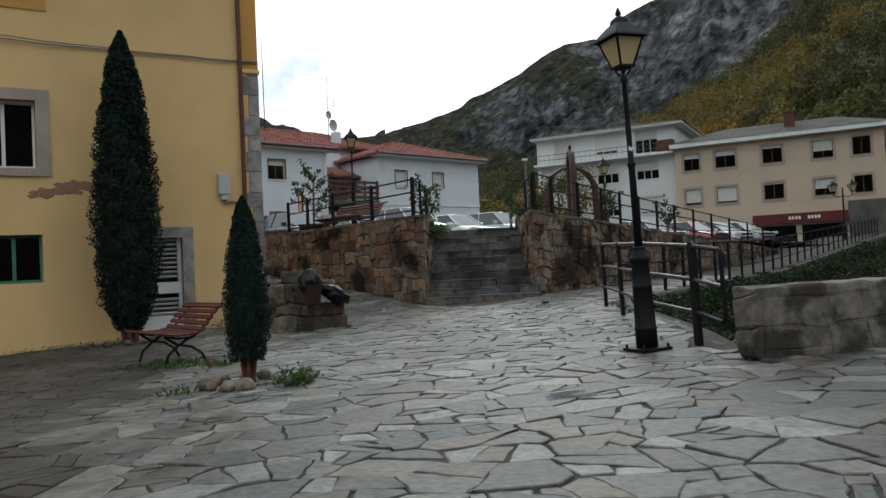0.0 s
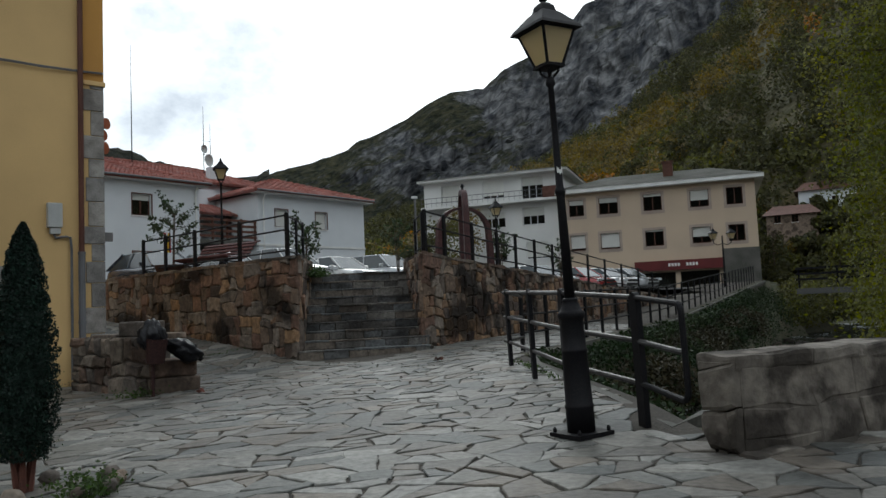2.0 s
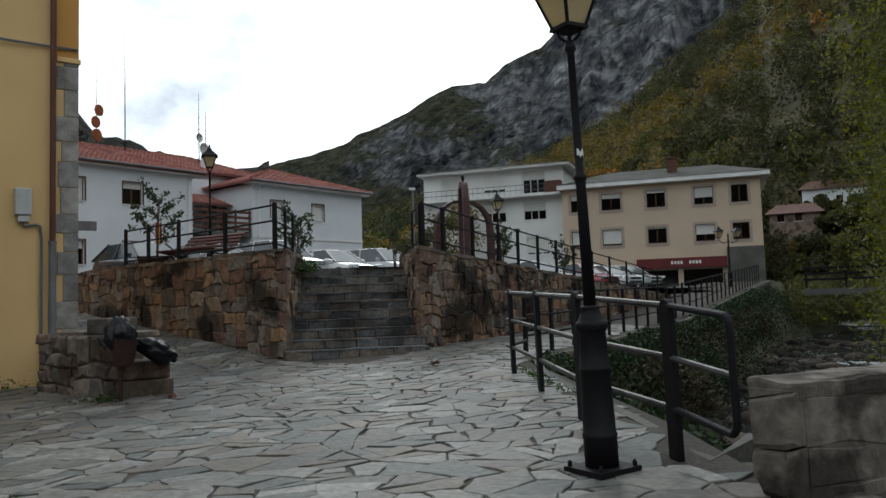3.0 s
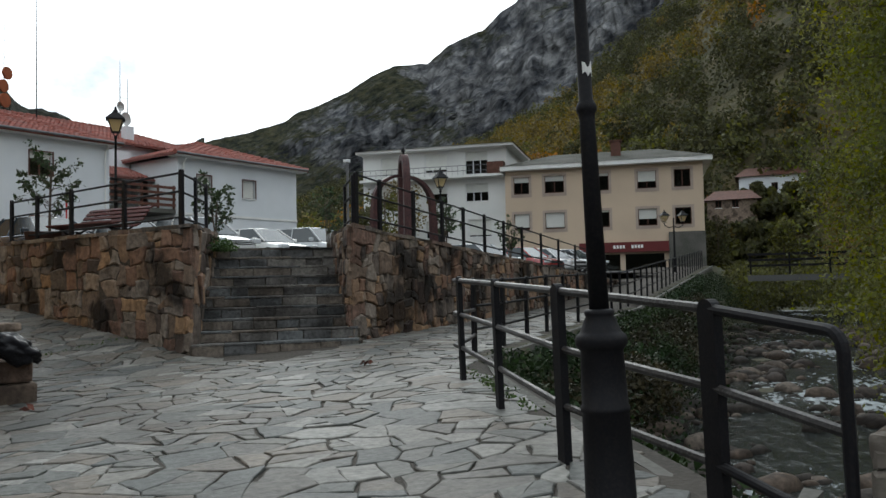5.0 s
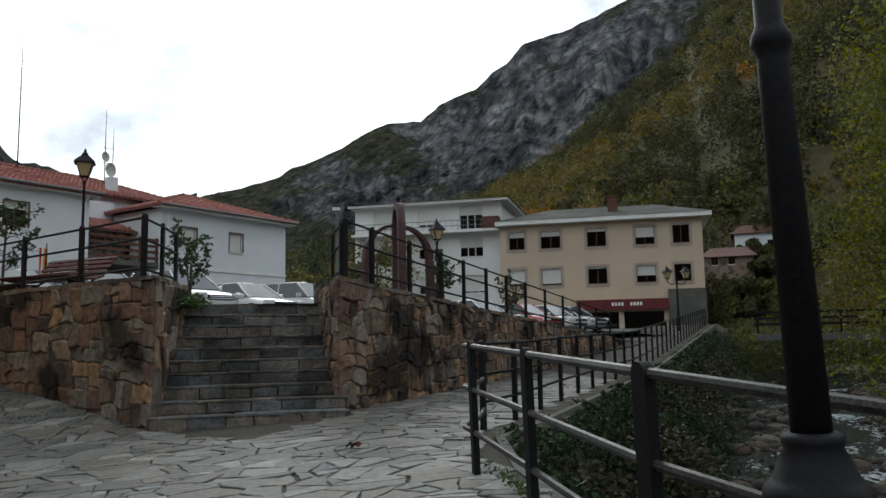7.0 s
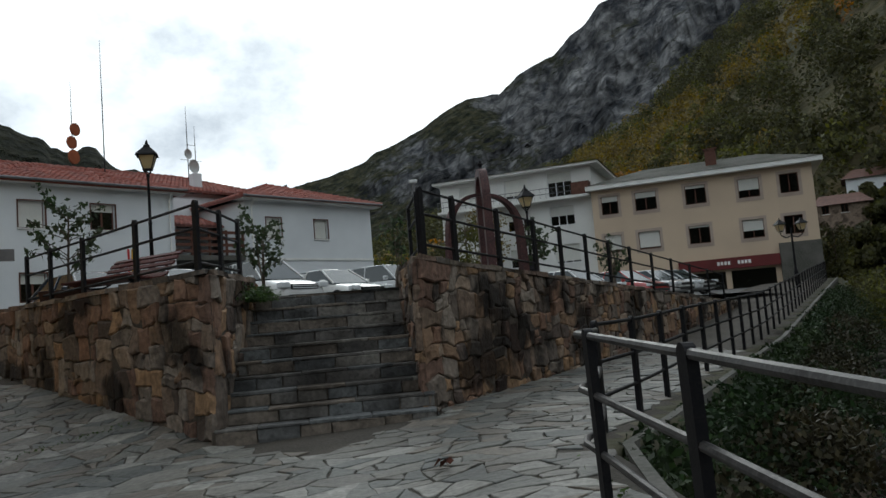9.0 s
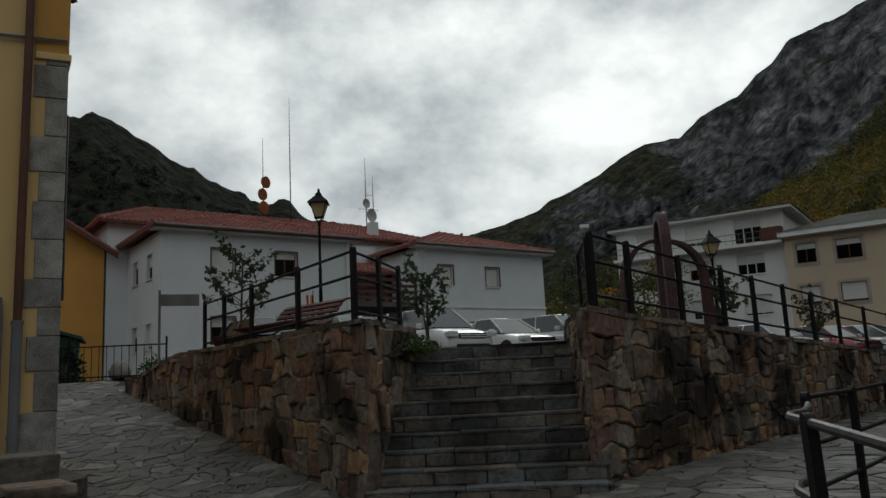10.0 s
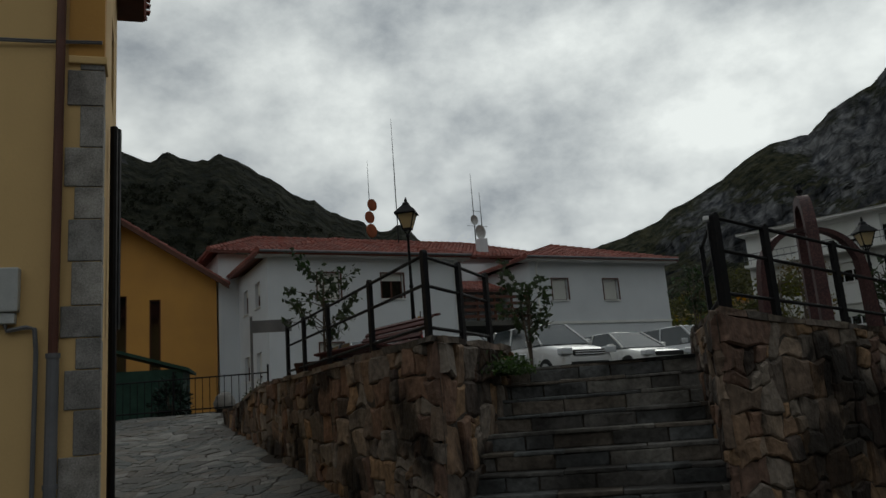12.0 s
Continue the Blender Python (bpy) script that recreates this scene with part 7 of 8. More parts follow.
def car(m, paint, label, h=1.5, L=4.3, w=1.78, suv=False):
    """Nose towards -y, centred."""
    c = thing("car", m, label, "car")
    name = "car_paint_" + str(round(paint[0] * 100)) + str(round(paint[2] * 100))
    if name not in M:
        M[name] = material(name, paint, 0.25, [k * 0.9 for k in paint], None, 1, 30, 0, spec=0.6)
        M[name].node_tree.nodes["Principled BSDF"].inputs["Coat Weight"].default_value = 0.6
    belt = h * 0.62
    nose, tail = -L / 2, L / 2
    # profile sections along y: (y, half width, bottom, top)
    secs = [(nose, 0.72, 0.35, 0.6), (nose + 0.12, 0.84, 0.24, belt * 0.78), (nose + 0.6, w / 2, 0.2, belt * 0.9), (nose + 1.15, w / 2, 0.2, belt), (0.3, w / 2, 0.2, belt + 0.03), (tail - 0.5, w / 2, 0.2, belt + 0.05), (tail - 0.1, 0.82, 0.25, belt + 0.02), (tail, 0.74, 0.36, belt * 0.85)]
    bm = bmesh.new()
    rings = []
    for y, hw, lo, hi in secs:
        rings.append([bm.verts.new((x, y, z)) for x, z in ((-hw * 0.92, lo), (-hw, lo + 0.18), (-hw * 0.99, (lo + hi) / 2 + 0.05), (-hw * 0.93, hi - 0.04), (-hw * 0.8, hi), (hw * 0.8, hi), (hw * 0.93, hi - 0.04), (hw * 0.99, (lo + hi) / 2 + 0.05), (hw, lo + 0.18), (hw * 0.92, lo))])
    for p, q in zip(rings, rings[1:]):
        for i in range(10):
            bm.faces.new((p[i], p[(i + 1) % 10], q[(i + 1) % 10], q[i]))
    bm.faces.new(rings[0][::-1]), bm.faces.new(rings[-1])
    bmesh.ops.recalc_face_normals(bm, faces=bm.faces)
    rounded(part("body", bm, name, c, smooth=True))
    y0, y1, y2, y3 = nose + 1.05, nose + 1.85, tail - (0.55 if suv else 0.95), tail - 0.15
    gw, rw2 = w / 2 * 0.9, w / 2 * 0.68
    b0, top = belt - 0.01, h
    corners = lambda hw, ya, yb, z: [(-hw, ya, z), (hw, ya, z), (hw, yb, z), (-hw, yb, z)]
    lo_, hi_ = corners(gw, y0, y3, b0), corners(rw2, y1, y2, top - 0.05)
    for i, pn in enumerate(("windscreen", "side_window", "rear_window", "side_window")):
        bm = bmesh.new()
        q = [Vector(p) for p in (lo_[i], lo_[(i + 1) % 4], hi_[(i + 1) % 4], hi_[i])]
        nn = (q[1] - q[0]).cross(q[3] - q[0]).normalized()
        va, vb = [bm.verts.new(p) for p in q], [bm.verts.new(p - nn * 0.012) for p in q]
        bm.faces.new(va), bm.faces.new(vb[::-1])
        for k in range(4):
            bm.faces.new((va[k], vb[k], vb[(k + 1) % 4], va[(k + 1) % 4]))
        part(pn, bm, M["car_glass"], c)
    bm = bmesh.new()
    vb = [[bm.verts.new(p) for p in corners(rw2 + k, y1 - k, y2 + k, top - 0.055 + z)] for k, z in ((0.015, 0.0), (0.01, 0.03), (-0.1, 0.055))]
    for p, q in zip(vb, vb[1:]):
        for i in range(4):
            bm.faces.new((p[i], p[(i + 1) % 4], q[(i + 1) % 4], q[i]))
    bm.faces.new(vb[-1])
    rounded(part("roof", bm, name, c, smooth=True))
    for sx in (-1, 1):
        for pa, pb, rr in (((sx * gw, y0, b0), (sx * rw2, y1, top - 0.04), 0.03), ((sx * gw, y3, b0), (sx * rw2, y2, top - 0.04), 0.045), ((sx * gw, (y0 + y3) / 2 + 0.1, b0), (sx * rw2 * 1.01, (y1 + y2) / 2, top - 0.04), 0.03)):
            bm = bmesh.new()
            tube(bm, [pa, pb], rr, 5)
            part("pillar", bm, name, c)
    for sx in (-1, 1):
        bm = bmesh.new()
        box(bm, sx * 0.72 - 0.17, sx * 0.72 + 0.17, nose - 0.02, nose + 0.22, belt * 0.66, belt * 0.82, None, 0.03)
        part("headlight", bm, M["headlight"], c)
        bm = bmesh.new()
        box(bm, sx * (w / 2 + 0.1) - 0.09, sx * (w / 2 + 0.1) + 0.09, y0 + 0.25, y0 + 0.37, belt - 0.02, belt + 0.13, None, 0.03)
        part("mirror", bm, name, c)
        for yy in (nose + 0.82, tail - 0.82):
            bm = bmesh.new()
            lathe(bm, [(0.2, -0.1), (0.31, -0.1), (0.33, -0.06), (0.33, 0.06), (0.31, 0.1), (0.2, 0.1)], 20, Matrix.Translation((sx * (w / 2 - 0.09), yy, 0.33)) @ pose(0, 0, 0, 0, 90, 0))
            wheel = part("wheel", bm, M["tyre"], c)
            bm = bmesh.new()
            lathe(bm, [(0.02, -0.105), (0.2, -0.108), (0.2, 0.108), (0.02, 0.105)], 14, Matrix.Translation((sx * (w / 2 - 0.09), yy, 0.33)) @ pose(0, 0, 0, 0, 90, 0))
            part("rim", bm, "plastic", wheel)
    bm = bmesh.new()
    box(bm, -0.5, 0.5, nose - 0.015, nose + 0.08, belt * 0.62, belt * 0.76, None, 0.02)
    box(bm, -0.6, 0.6, nose - 0.012, nose + 0.08, 0.36, 0.5, None, 0.02)
    part("grille", bm, M["tyre"], c)
    if suv:
        bm = bmesh.new()
        for z in (0.64, 0.70):
            box(bm, -0.48, 0.48, nose - 0.03, nose - 0.012, belt * z, belt * z + 0.025)
        part("chrome_bars", bm, "alu", c)
    return c


M["tyre"] = material("black_rubber", (0.02, 0.02, 0.02), 0.8, (0.03, 0.03, 0.03), None, 4, 40, 0.1, 0.003)
M["headlight"] = material("headlight_lens", (0.6, 0.62, 0.64), 0.1, (0.5, 0.52, 0.55), None, 5, 30, 0, spec=0.7)
M["car_glass"] = material("car_glass_dark", (0.03, 0.04, 0.045), 0.06, (0.02, 0.03, 0.035), None, 1, 10, 0, spec=0.6)
FACE = math.degrees(math.atan2(0.69, 0.72))  # noses point away from the white house
for x, y, paint, label, h, suv in (
        (-6.6, 31.4, (0.03, 0.035, 0.045), "dark blue parked hatchback", 1.47, False),
        (-4.6, 32.9, (0.35, 0.36, 0.37), "silver parked estate car", 1.5, False),
        (-2.5, 34.7, (0.62, 0.62, 0.62), "white parked off-road car with chrome grille bars", 1.72, True),
        (-0.5, 36.8, (0.66, 0.66, 0.64), "white parked hatchback facing the stairs", 1.45, False),
        (1.6, 38.9, (0.5, 0.52, 0.54), "pale grey parked car with roof rack", 1.62, True)):
    car(at((x, y, tz(x, y)), (0.72, 0.69)), paint, label, h, suv=suv)
for x, y, paint, label in ((12.6, 45.5, (0.3, 0.03, 0.03), "red parked car by the shops"), (14.9, 48.2, (0.6, 0.6, 0.6), "white parked car by the shops"), (17.2, 50.9, (0.4, 0.41, 0.42), "silver parked car by the shops"), (9.6, 43.0, (0.6, 0.61, 0.62), "white parked van-like car")):
    car(at((x, y, tz(x, y)), (0.8, 0.6)), paint, label, 1.5)

# ---- river bank, stones, trees ----
g = np.random.default_rng(31)
pts = []
for k in range(16000):
    s = g.uniform(-3.0, 40)
    c = abs(g.normal(0, 0.9)) + 0.35
    p = bank_point(s, c, 0)
    if over_river(p.x, p.y) < 0.2:
        continue
    lump = 0.5 + 0.5 * noise.noise((p.x * 0.9, p.y * 0.9, 0))
    z = land(p.x, p.y) - 0.1 - c * 1.1 * g.uniform(0.4, 1.2) + 0.5 * (lump - 0.5)
    if s > 10:
        z = min(z, land(p.x, p.y) - 0.25)
    pts.append((p.x, p.y, z))
for k in range(5000):
    y = 15.8 - 4.6 * g.uniform(0, 1) ** 1.4
    c = abs(g.normal(0, 0.5))
    x = 2.95 + c
    pts.append((x, y, 0.62 - c * 1.3 * g.uniform(0.5, 1.3) + 0.25 * noise.noise((x, y, 3))))
for k in range(9000):
    s, c = g.uniform(-2.0, 30), g.uniform(0.2, 0.9)
    p = bank_point(s, c, 0)
    if over_river(p.x, p.y) < 0.05:
        continue
    pts.append((p.x, p.y, land(p.x - c, p.y) - 0.02 - g.uniform(0, 0.5) * c + 0.18 * max(0, noise.noise((p.x * 1.3, p.y * 1.3, 7)))))
for k in range(2500):
    y, c = g.uniform(10.2, 16), g.uniform(0.0, 0.45)
    pts.append((2.9 + c, y, land(2.7, y) - 0.05 - g.uniform(0, 0.6) * (c + 0.3)))
for k in range(22000):
    s, c = g.uniform(-12, 60), 10.5 + abs(g.normal(0, 5))
    p = bank_point(s, c, 0)
    if over_river(p.x, p.y) < 1.0:
        continue
    z = -1.3 + max(0, c - 13) * 0.45 + 1.6 * max(0, noise.noise((p.x * 0.35, p.y * 0.35, 5))) * g.uniform(0, 1) + g.uniform(0, 0.3)
    pts.append((p.x, p.y, z))
thicket = []
for k in range(26):
    s, c = g.uniform(-1.5, 26), g.uniform(0.7, 1.7)
    p = bank_point(s, c, 0)
    if over_river(p.x, p.y) < 0.4:
        continue
    r = g.uniform(0.45, 0.9)
    d = g.normal(size=(900, 3))
    d /= np.linalg.norm(d, axis=1)[:, None]
    d *= (g.uniform(0.2, 1.0, (900, 1)) ** 0.5) * np.array([r, r, r * 0.8])
    low = land(p.x - c, p.y) - 0.45 - 0.5 * (c - 0.7) - r * 0.3
    (thicket if k % 3 else pts).extend((p.x + q[0], p.y + q[1], low + q[2]) for q in d)
brambles = leaves("brambles", thicket, 0.1, "dry", None, 19)
tagged(brambles, "dry brown brambles on the river bank", "plants", kind="stuff")
bank_green = leaves("bank_plants", pts, 0.095, "ivy", None, 12)
tagged(bank_green, "ivy and brambles hanging over the river bank", "plants", kind="stuff")

rnd = random.Random(77)
vs, fs = [], []
for k in range(3000):
    s, c = rnd.uniform(-8, 42), rnd.uniform(0.8, 13)
    p = bank_point(s, c, 0)
    if over_river(p.x, p.y) < 0.6 or (1.2 < c < 7.5 and noise.noise((p.x * 0.32, p.y * 0.32, 4)) < 0.16 and rnd.random() < 0.93):
        continue
    r = rnd.choice((0.06, 0.09, 0.12, 0.16, 0.22, 0.4)) * (1.3 if c > 6 else 0.9)
    n = 8
    base = len(vs)
    ph = rnd.uniform(0, 6.28)
    for lev, zz in ((0.75, -0.25), (1.0, 0.05), (0.72, 0.42), (0.3, 0.58)):
        for i in range(n):
            a = ph + 2 * math.pi * i / n
            q = r * lev * (1 + 0.25 * math.sin(2 * a + k) + rnd.uniform(-0.22, 0.22))
            vs.append((p.x + q * math.cos(a) * 1.25, p.y + q * math.sin(a) * 0.95, -1.42 + r * zz * 1.2))
    for lev in range(3):
        for i in range(n):
            fs.append((base + lev * n + i, base + lev * n + (i + 1) % n, base + (lev + 1) * n + (i + 1) % n, base + (lev + 1) * n + i))
    fs.append(tuple(base + 3 * n + i for i in range(n)))
me = bpy.data.meshes.new("river_stones")
me.from_pydata(vs, [], fs)
me.materials.append(M["river_stone"])
me.shade_smooth()
tagged(new("river_stones", me), "rounded brown and grey stones in the river bed", "stones", kind="stuff")


def big_tree(p, h, r, label, seed, mat, n, leaf=0.14, droop=0.5, lean=(0, 0), name="tree", boughs=26, low=0.2):
    t = thing(name, Matrix.Translation(p), label, "tree")
    q = random.Random(seed)
    bm = bmesh.new()
    tube(bm, [(0, 0, -0.3), (lean[0] * 0.3, lean[1] * 0.3, h * 0.3), (lean[0] * 0.7, lean[1] * 0.7, h * 0.6), (lean[0], lean[1], h * 0.92)], [0.035 * h * 0.6, 0.026 * h * 0.6, 0.016 * h * 0.6, 0.02], 9)
    cs = []
    per = n // boughs
    for k in range(boughs):
        f = q.uniform(low, 0.92)
        a = q.uniform(0, 2 * math.pi)
        s = Vector((lean[0] * f, lean[1] * f, h * f))
        reach = r * (1 - abs(f - 0.45) * 0.9) * q.uniform(0.55, 1.1)
        e = s + Vector((math.cos(a) * reach, math.sin(a) * reach, h * 0.1 * q.uniform(-0.3, 1.2)))
        mid = (s + e) / 2 + Vector((0, 0, h * 0.04))
        tube(bm, [s, mid, e], [0.06 * r * 0.35, 0.03 * r * 0.35, 0.01], 5)
        for j in range(per):
            u = q.uniform(0.3, 1.08)
            b = s.lerp(e, u) + Vector((q.gauss(0, r * 0.16), q.gauss(0, r * 0.16), q.gauss(0, r * 0.13)))
            hang = abs(q.gauss(0, droop))
            cs.append((b.x, b.y, b.z - hang))
    part("trunk", bm, "bark", t)
    leaves("crown", cs, leaf, mat, t, seed, droop=0.4)
    return t


wz = -0.9
big_tree((13.7, 19.0, wz), 11.0, 3.1, "leafy yellow-green willow leaning over the river", 5, "willow", 64000, 0.105, 0.8, boughs=52, low=0.12)
big_tree((23.6, 30.2, wz), 12.5, 4.0, "yellow-green tree leaning over the far bank", 6, "willow", 46000, 0.16, 0.7, lean=(-0.6, -0.4), boughs=46, low=0.1)
big_tree((29.5, 34.5, 0.0), 7, 2.6, "green tree on the far bank", 7, "wood_g", 8000, 0.18, 0.5, boughs=26, low=0.1)
for k, (x, y, h, mt) in enumerate(((5.4, 60, 5.2, "wood_d"), (7.4, 63, 6.8, "wood_g"), (9.6, 70, 8.5, "wood_y"), (4.4, 57, 3.6, "wood_d"), (38, 60, 4.0, "wood_g"), (41, 57, 6, "wood_y"), (36, 66, 4.6, "wood_d"), (46, 60, 7, "wood_y"), (33, 44, 5, "wood_y"), (37, 47, 6, "wood_g"))):
    big_tree((x, y, 2.4), h, h * 0.33, "mid-distance tree in autumn leaf", 40 + k, mt, 2600, 0.24, 0.4, boughs=20, low=0.08)

# thickets that close the river upstream of the bridge
rng = np.random.default_rng(88)
for mt, label in (("wood_d", "dark green thickets beside the river"), ("wood_g", "olive green thickets beside the river")):
    far = []
    for k in range(34):
        s, c = rng.uniform(33, 72), rng.uniform(0.5, 16)
        p = bank_point(s, c, 0)
        if s < 39 and c < 13:
            continue
        r = rng.uniform(1.1, 2.2)
        d = rng.normal(size=(900, 3))
        d /= np.linalg.norm(d, axis=1)[:, None]
        d *= (rng.uniform(0.2, 1.0, (900, 1)) ** 0.5) * np.array([r, r, r * 0.9])
        far.append(d + np.array([p.x, p.y, max(ground_z(p.x, p.y), 0.2) + r * 0.5]))
    tagged(leaves("thicket", np.concatenate(far), 0.28, mt, None, 89), label, "bushes", kind="stuff")

# bridge over the river and houses on the far slope
fb_ = thing("footbridge", at((25.2, 43.0, 1.9), (0.83, -0.56)), "low concrete bridge with dark rails over the river", "bridge", kind="structure")
bm = bmesh.new()
box(bm, -1, 17, 0, 3.0, -0.25, 0.06)
part("deck", bm, "asphalt", fb_)
for z in (0.5, 0.8, 1.1):
    bm = bmesh.new()
    box(bm, -1, 17, 0.05, 0.12, z, z + 0.12)
    part("rail", bm, "iron", fb_)
for k in range(10):
    bm = bmesh.new()
    box(bm, -0.9 + 1.9 * k, -0.8 + 1.9 * k, 0.13, 0.22, 0.1, 1.25)
    part("post", bm, "iron", fb_)


def cottage(p, right, w, h, label, roof="brown", wall="white"):
    c = thing("cottage", at(p, right), label, "house", kind="structure")
    holes = [(w * 0.16, w * 0.16 + 0.8, h * 0.5, h * 0.5 + 1.0), (w * 0.5, w * 0.5 + 0.8, h * 0.5, h * 0.5 + 1.0)]
    walls4(c, 0, w, 0, 5, -2, h, wall, holes)
    for f in holes:
        window(c, *f, 0.15, "brown", 0, 2)
    bm = bmesh.new()
    vs = [bm.verts.new(q) for q in ((-0.5, -0.5, h), (w + 0.5, -0.5, h), (w + 0.5, 5.5, h), (-0.5, 5.5, h), (0.8, 2.5, h + 1.4), (w - 0.8, 2.5, h + 1.4))]
    for f in ((0, 1, 5, 4), (1, 2, 5), (2, 3, 4, 5), (3, 0, 4), (3, 2, 1, 0)):
        bm.faces.new([vs[i] for i in f])
    part("roof", bm, roof, c)
    return c


cottage((59.5, 100.0, 11.2), (0.84, -0.54), 8, 3.9, "white cottage with a dark roof on the slope")
cottage((53.0, 97.0, 9.6), (0.84, -0.54), 6, 2.0, "small brown-roofed shed below the cottage", wall="stone_grey")

# woods on the hillside
hm = hill_woods.data
co = np.empty(len(hm.vertices) * 3)
hm.vertices.foreach_get("co", co)
co = co.reshape(-1, 3)
g = np.random.default_rng(17)
az = np.degrees(np.arctan2(co[:, 0] - HUB.x, co[:, 1] - HUB.y))
far_off = np.hypot(co[:, 0] - HUB.x, co[:, 1] - HUB.y)
clearing = (az > 29.0) & (az < 37.0) & (far_off < 111)
pick = np.concatenate([g.choice(np.where((az < 75) & ~clearing)[0], 4200), g.choice(np.where(clearing)[0], 260)])
low_growth = clearing[pick]
base = co[pick] + g.normal(0, 1.6, (len(pick), 3)) * np.array([1, 1, 0])
dist = np.hypot(base[:, 0], base[:, 1])
kindn = np.array([noise.noise((p[0] * 0.02, p[1] * 0.02, p[2] * 0.03)) for p in base]) + g.normal(0, 0.22, len(base))
height = (base[:, 2] - HUB.z) / np.hypot(base[:, 0] - HUB.x, base[:, 1] - HUB.y)
baz = np.degrees(np.arctan2(base[:, 0] - HUB.x, base[:, 1] - HUB.y))
frac = np.degrees(np.arctan(height)) / np.interp(baz, [q[0] for q in WOODS], [q[1] for q in WOODS])
kindn = np.minimum(kindn - 0.35 * np.clip(frac - 0.55, 0, 1) - 0.06, np.where(frac > 0.72, 0.35, 9))
sets = {"wood_d": kindn < -0.12, "wood_g": (kindn >= -0.12) & (kindn < 0.12), "wood_y": (kindn >= 0.12) & (kindn < 0.36), "wood_o": kindn >= 0.36}
for mt, mask in sets.items():
    b = base[mask]
    n = 120
    h = g.uniform(3.0, 7.0, len(b)) * np.where(low_growth[mask], 0.34, 1.0)
    d = g.normal(size=(len(b), n, 3))
    d /= np.linalg.norm(d, axis=2)[..., None]
    d *= g.uniform(0.5, 1.0, (len(b), n, 1)) ** 0.6
    c = b[:, None, :] + d * np.stack([h * 0.42, h * 0.42, h * 0.55], 1)[:, None, :] + np.stack([0 * h, 0 * h, h * 0.45], 1)[:, None, :]
    ob = leaves("woods", c.reshape(-1, 3), 0.8, mt, None, 20)
    tagged(ob, {"wood_d": "dark evergreen trees", "wood_g": "olive green trees", "wood_y": "yellowing autumn trees", "wood_o": "orange autumn trees"}[mt] + " on the far hillside", "woods", kind="stuff")
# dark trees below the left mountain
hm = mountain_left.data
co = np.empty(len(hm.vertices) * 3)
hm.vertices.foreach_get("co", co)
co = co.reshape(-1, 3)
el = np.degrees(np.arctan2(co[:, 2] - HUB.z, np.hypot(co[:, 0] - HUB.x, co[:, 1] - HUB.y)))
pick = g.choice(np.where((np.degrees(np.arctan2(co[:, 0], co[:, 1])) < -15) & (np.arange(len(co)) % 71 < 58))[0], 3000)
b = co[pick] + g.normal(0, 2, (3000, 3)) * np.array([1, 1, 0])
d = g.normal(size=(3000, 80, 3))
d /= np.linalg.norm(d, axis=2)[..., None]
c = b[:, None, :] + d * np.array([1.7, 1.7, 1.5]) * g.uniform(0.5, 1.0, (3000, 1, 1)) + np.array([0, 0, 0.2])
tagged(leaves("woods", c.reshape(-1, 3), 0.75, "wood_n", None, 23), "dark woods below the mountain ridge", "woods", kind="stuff")

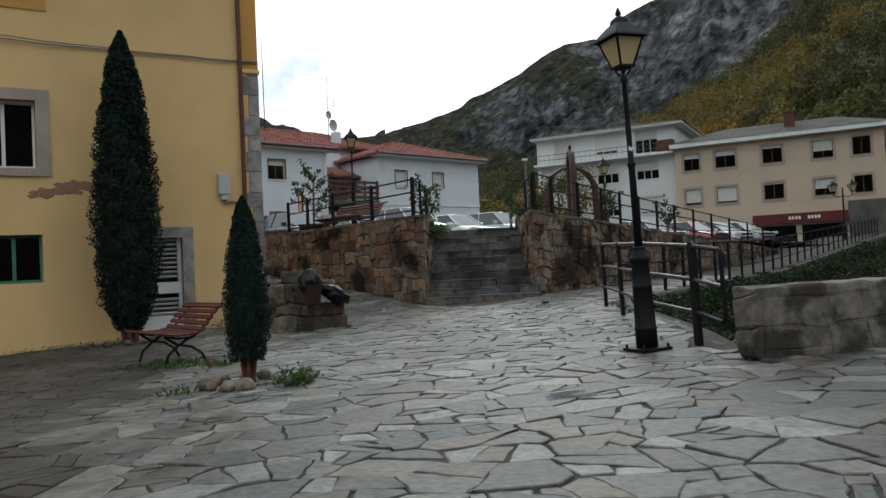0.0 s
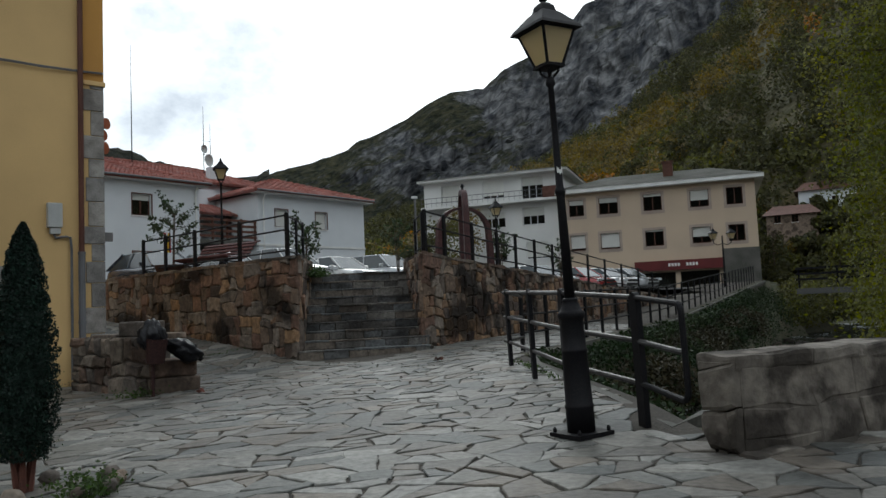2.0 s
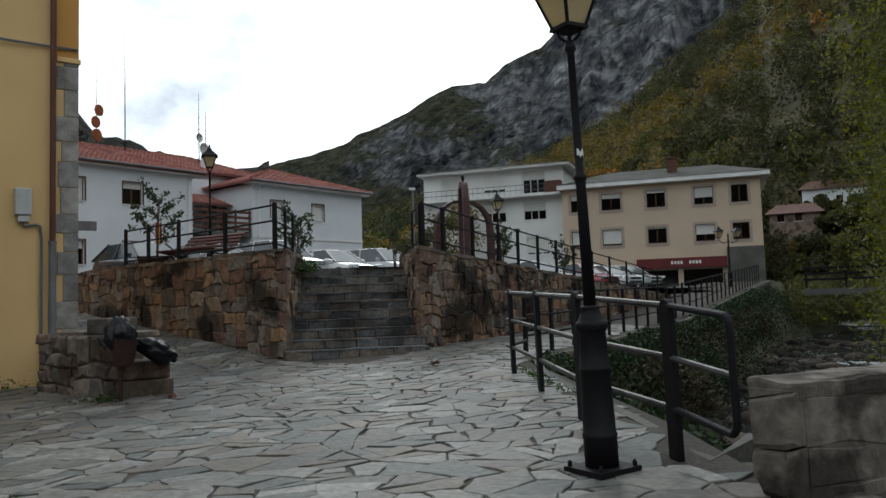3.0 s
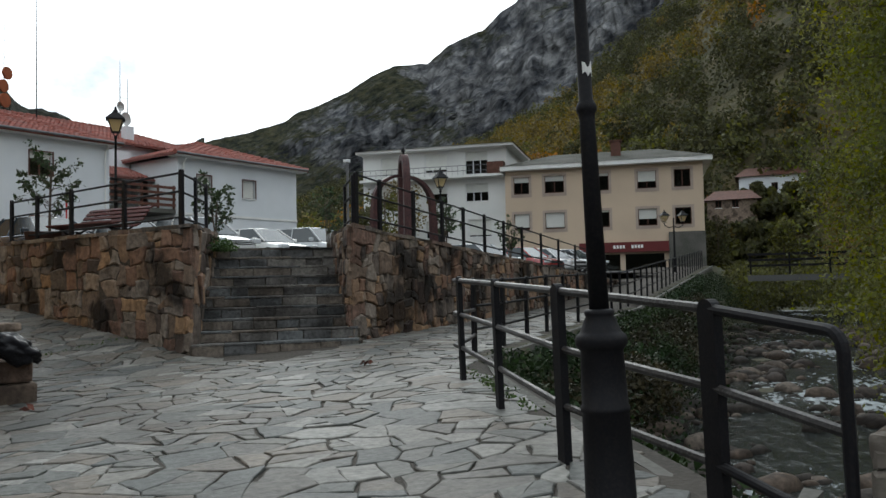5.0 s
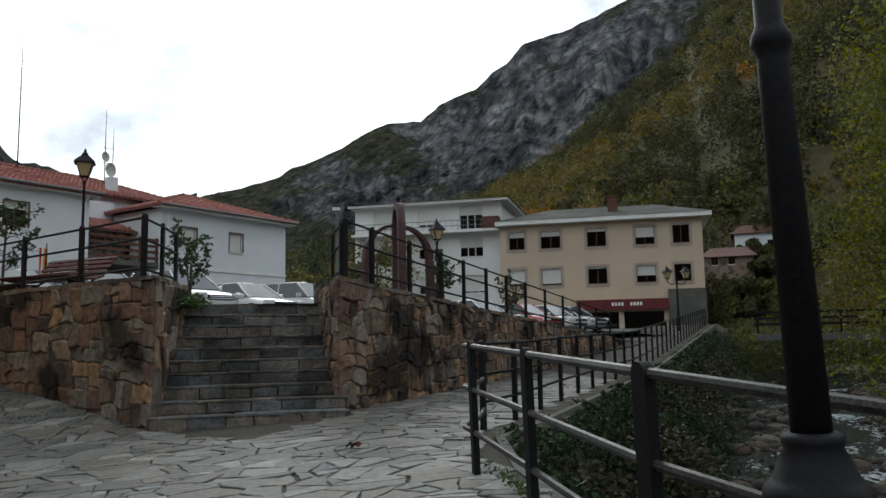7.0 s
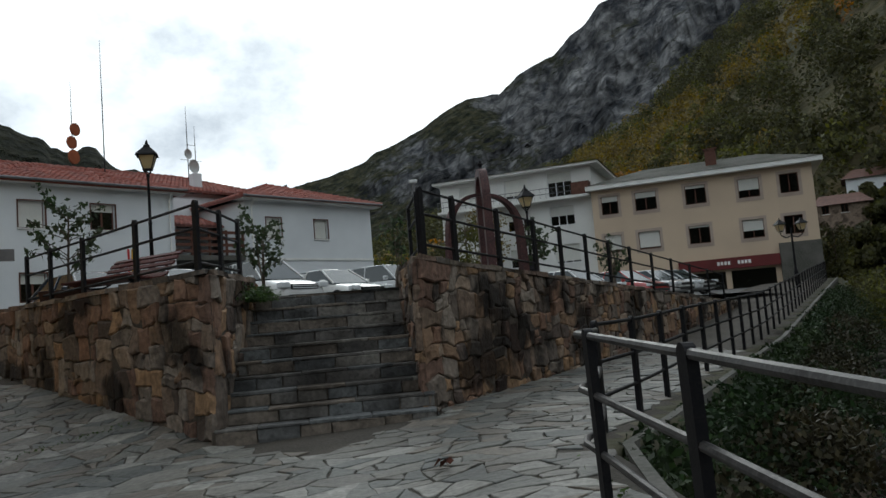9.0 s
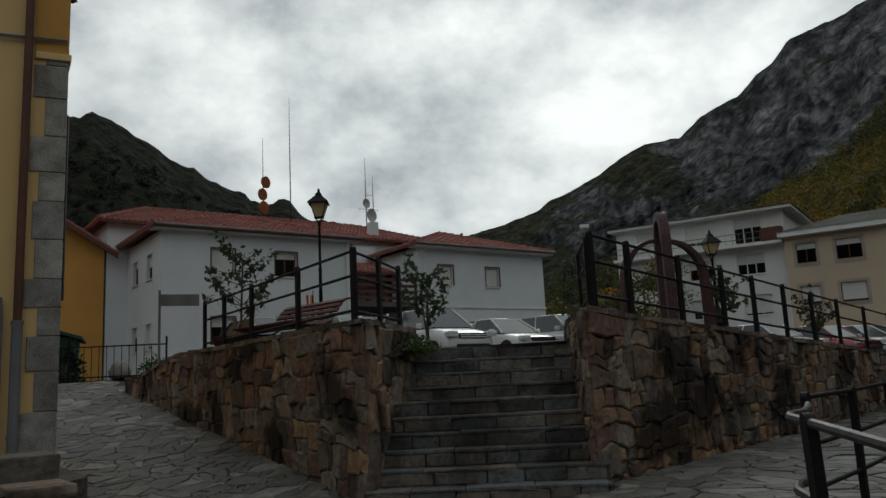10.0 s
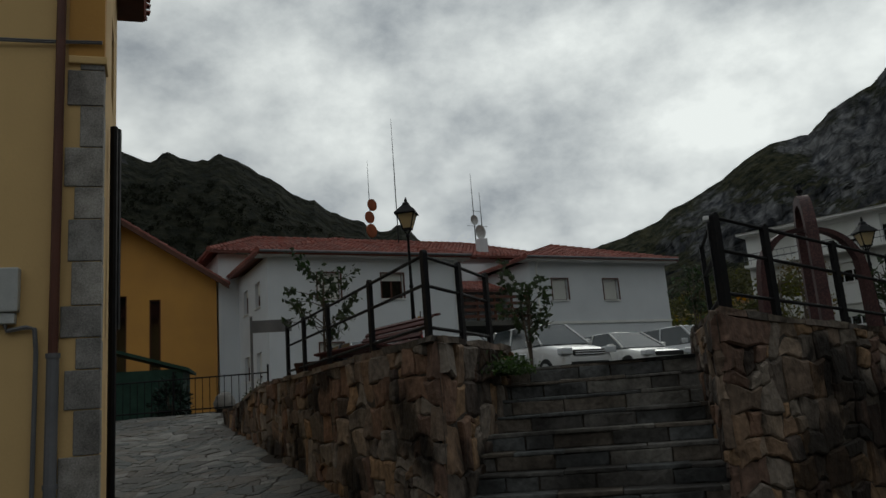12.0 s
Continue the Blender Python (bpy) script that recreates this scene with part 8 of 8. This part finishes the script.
# small things on the paving
bm = bmesh.new()
box(bm, -0.2, 0.2, -0.15, 0.15, -0.03, 0.006, None, 0.004)
for k in range(5):
    box(bm, -0.15, 0.15, -0.11 + k * 0.05, -0.09 + k * 0.05, 0.006, 0.009)
mh = part("manhole_cover", bm, "slate")
mh.matrix_basis = Matrix.Translation((0.98, 7.6, land(0.98, 7.6) + 0.004)) @ pose(0, 0, 0, 1.3, -2.4, 5)
tagged(mh, "square iron drain cover set in the paving", "drain cover")
for k, (x, y) in enumerate(((1.63, 16.4), (-2.05, 15.2), (-3.2, 11.3))):
    o = leaves("dead_leaf", [(0, 0, 0.03), (0.05, 0.03, 0.04), (-0.05, 0.02, 0.03), (0.02, -0.05, 0.03)], 0.13, "bark_red", None, 50 + k)
    o.matrix_basis = Matrix.Translation((x, y, land(x, y) + 0.03))
    tagged(o, "crumpled dark leaves on the paving", "leaf")

# ---- paving, stone by stone ----
paving = thing("paving", Matrix(), "light grey irregular flagstones with dark joints", "paving", kind="structure")


def paved(x, y):
    if over_river(x, y) > -0.06:
        return False
    r, q = lane(x, y)
    if r > -0.02 and q < 0.06 - 0.088 * r and r < 5.2:
        return False
    if r > 5.2 and q < -3:
        return False
    p = STAIR.inverted() @ Vector((x, y, 0))
    if -0.2 < p.x < 2.7 and p.y > 0.16:
        return False
    if (x + 1.2) * 0.745 + (y - 19.8) * 0.667 > 0.0 and (x - 1.75) * -0.815 + (y - 19.9) * 0.58 > 0:
        return False
    if y > 9.0 + 0.36 * (x - 2.75) - 0.6 and x > 2.9 and y < 16:
        return False
    return (x + 2.8) ** 2 + (y - 16.6) ** 2 > 0.3


PX, PY = -13.0, -1.0
def centre(c):
    return sum(p[0] for p in c) / len(c) + PX, sum(p[1] for p in c) / len(c) + PY


def soiled_shaded(x, y):
    """The strip by the ochre house: trodden earth, and shade put into the colour."""
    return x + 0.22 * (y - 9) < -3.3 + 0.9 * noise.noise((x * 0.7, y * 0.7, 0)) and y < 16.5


flags = cells(21.0, 32.0, 0.43, 1.3, 91, 0.49)
for share, seed, least in ((0.55, 92, 0.3), (0.35, 93, 0.35), (0.2, 94, 0.3)):
    flags = shards(flags, share, seed, least)
flags = [c for c in flags if paved(*centre(c))]
lay = lambda x, y, up: (x + PX, y + PY, land(x + PX, y + PY) + up)
stones(paving, "flagstone", [c for c in flags if soiled_shaded(*centre(c))], lay, "paving_soiled_shaded", "paving_soiled_shaded", 0.005, 0.005, 0.008, 0.02, 95, 0, None, 0.014, 0.6, 0.11)
stones(paving, "flagstone", [c for c in flags if not soiled_shaded(*centre(c))], lay, "paving", "paving_stuff", 0.008, 0.006, 0.0070, 0.034, 91, 300,
       lambda x, y: -0.9 < x + PX < 2.1 and 3.4 < y + PY < 7.6, 0.018, 0.6, 0.09)
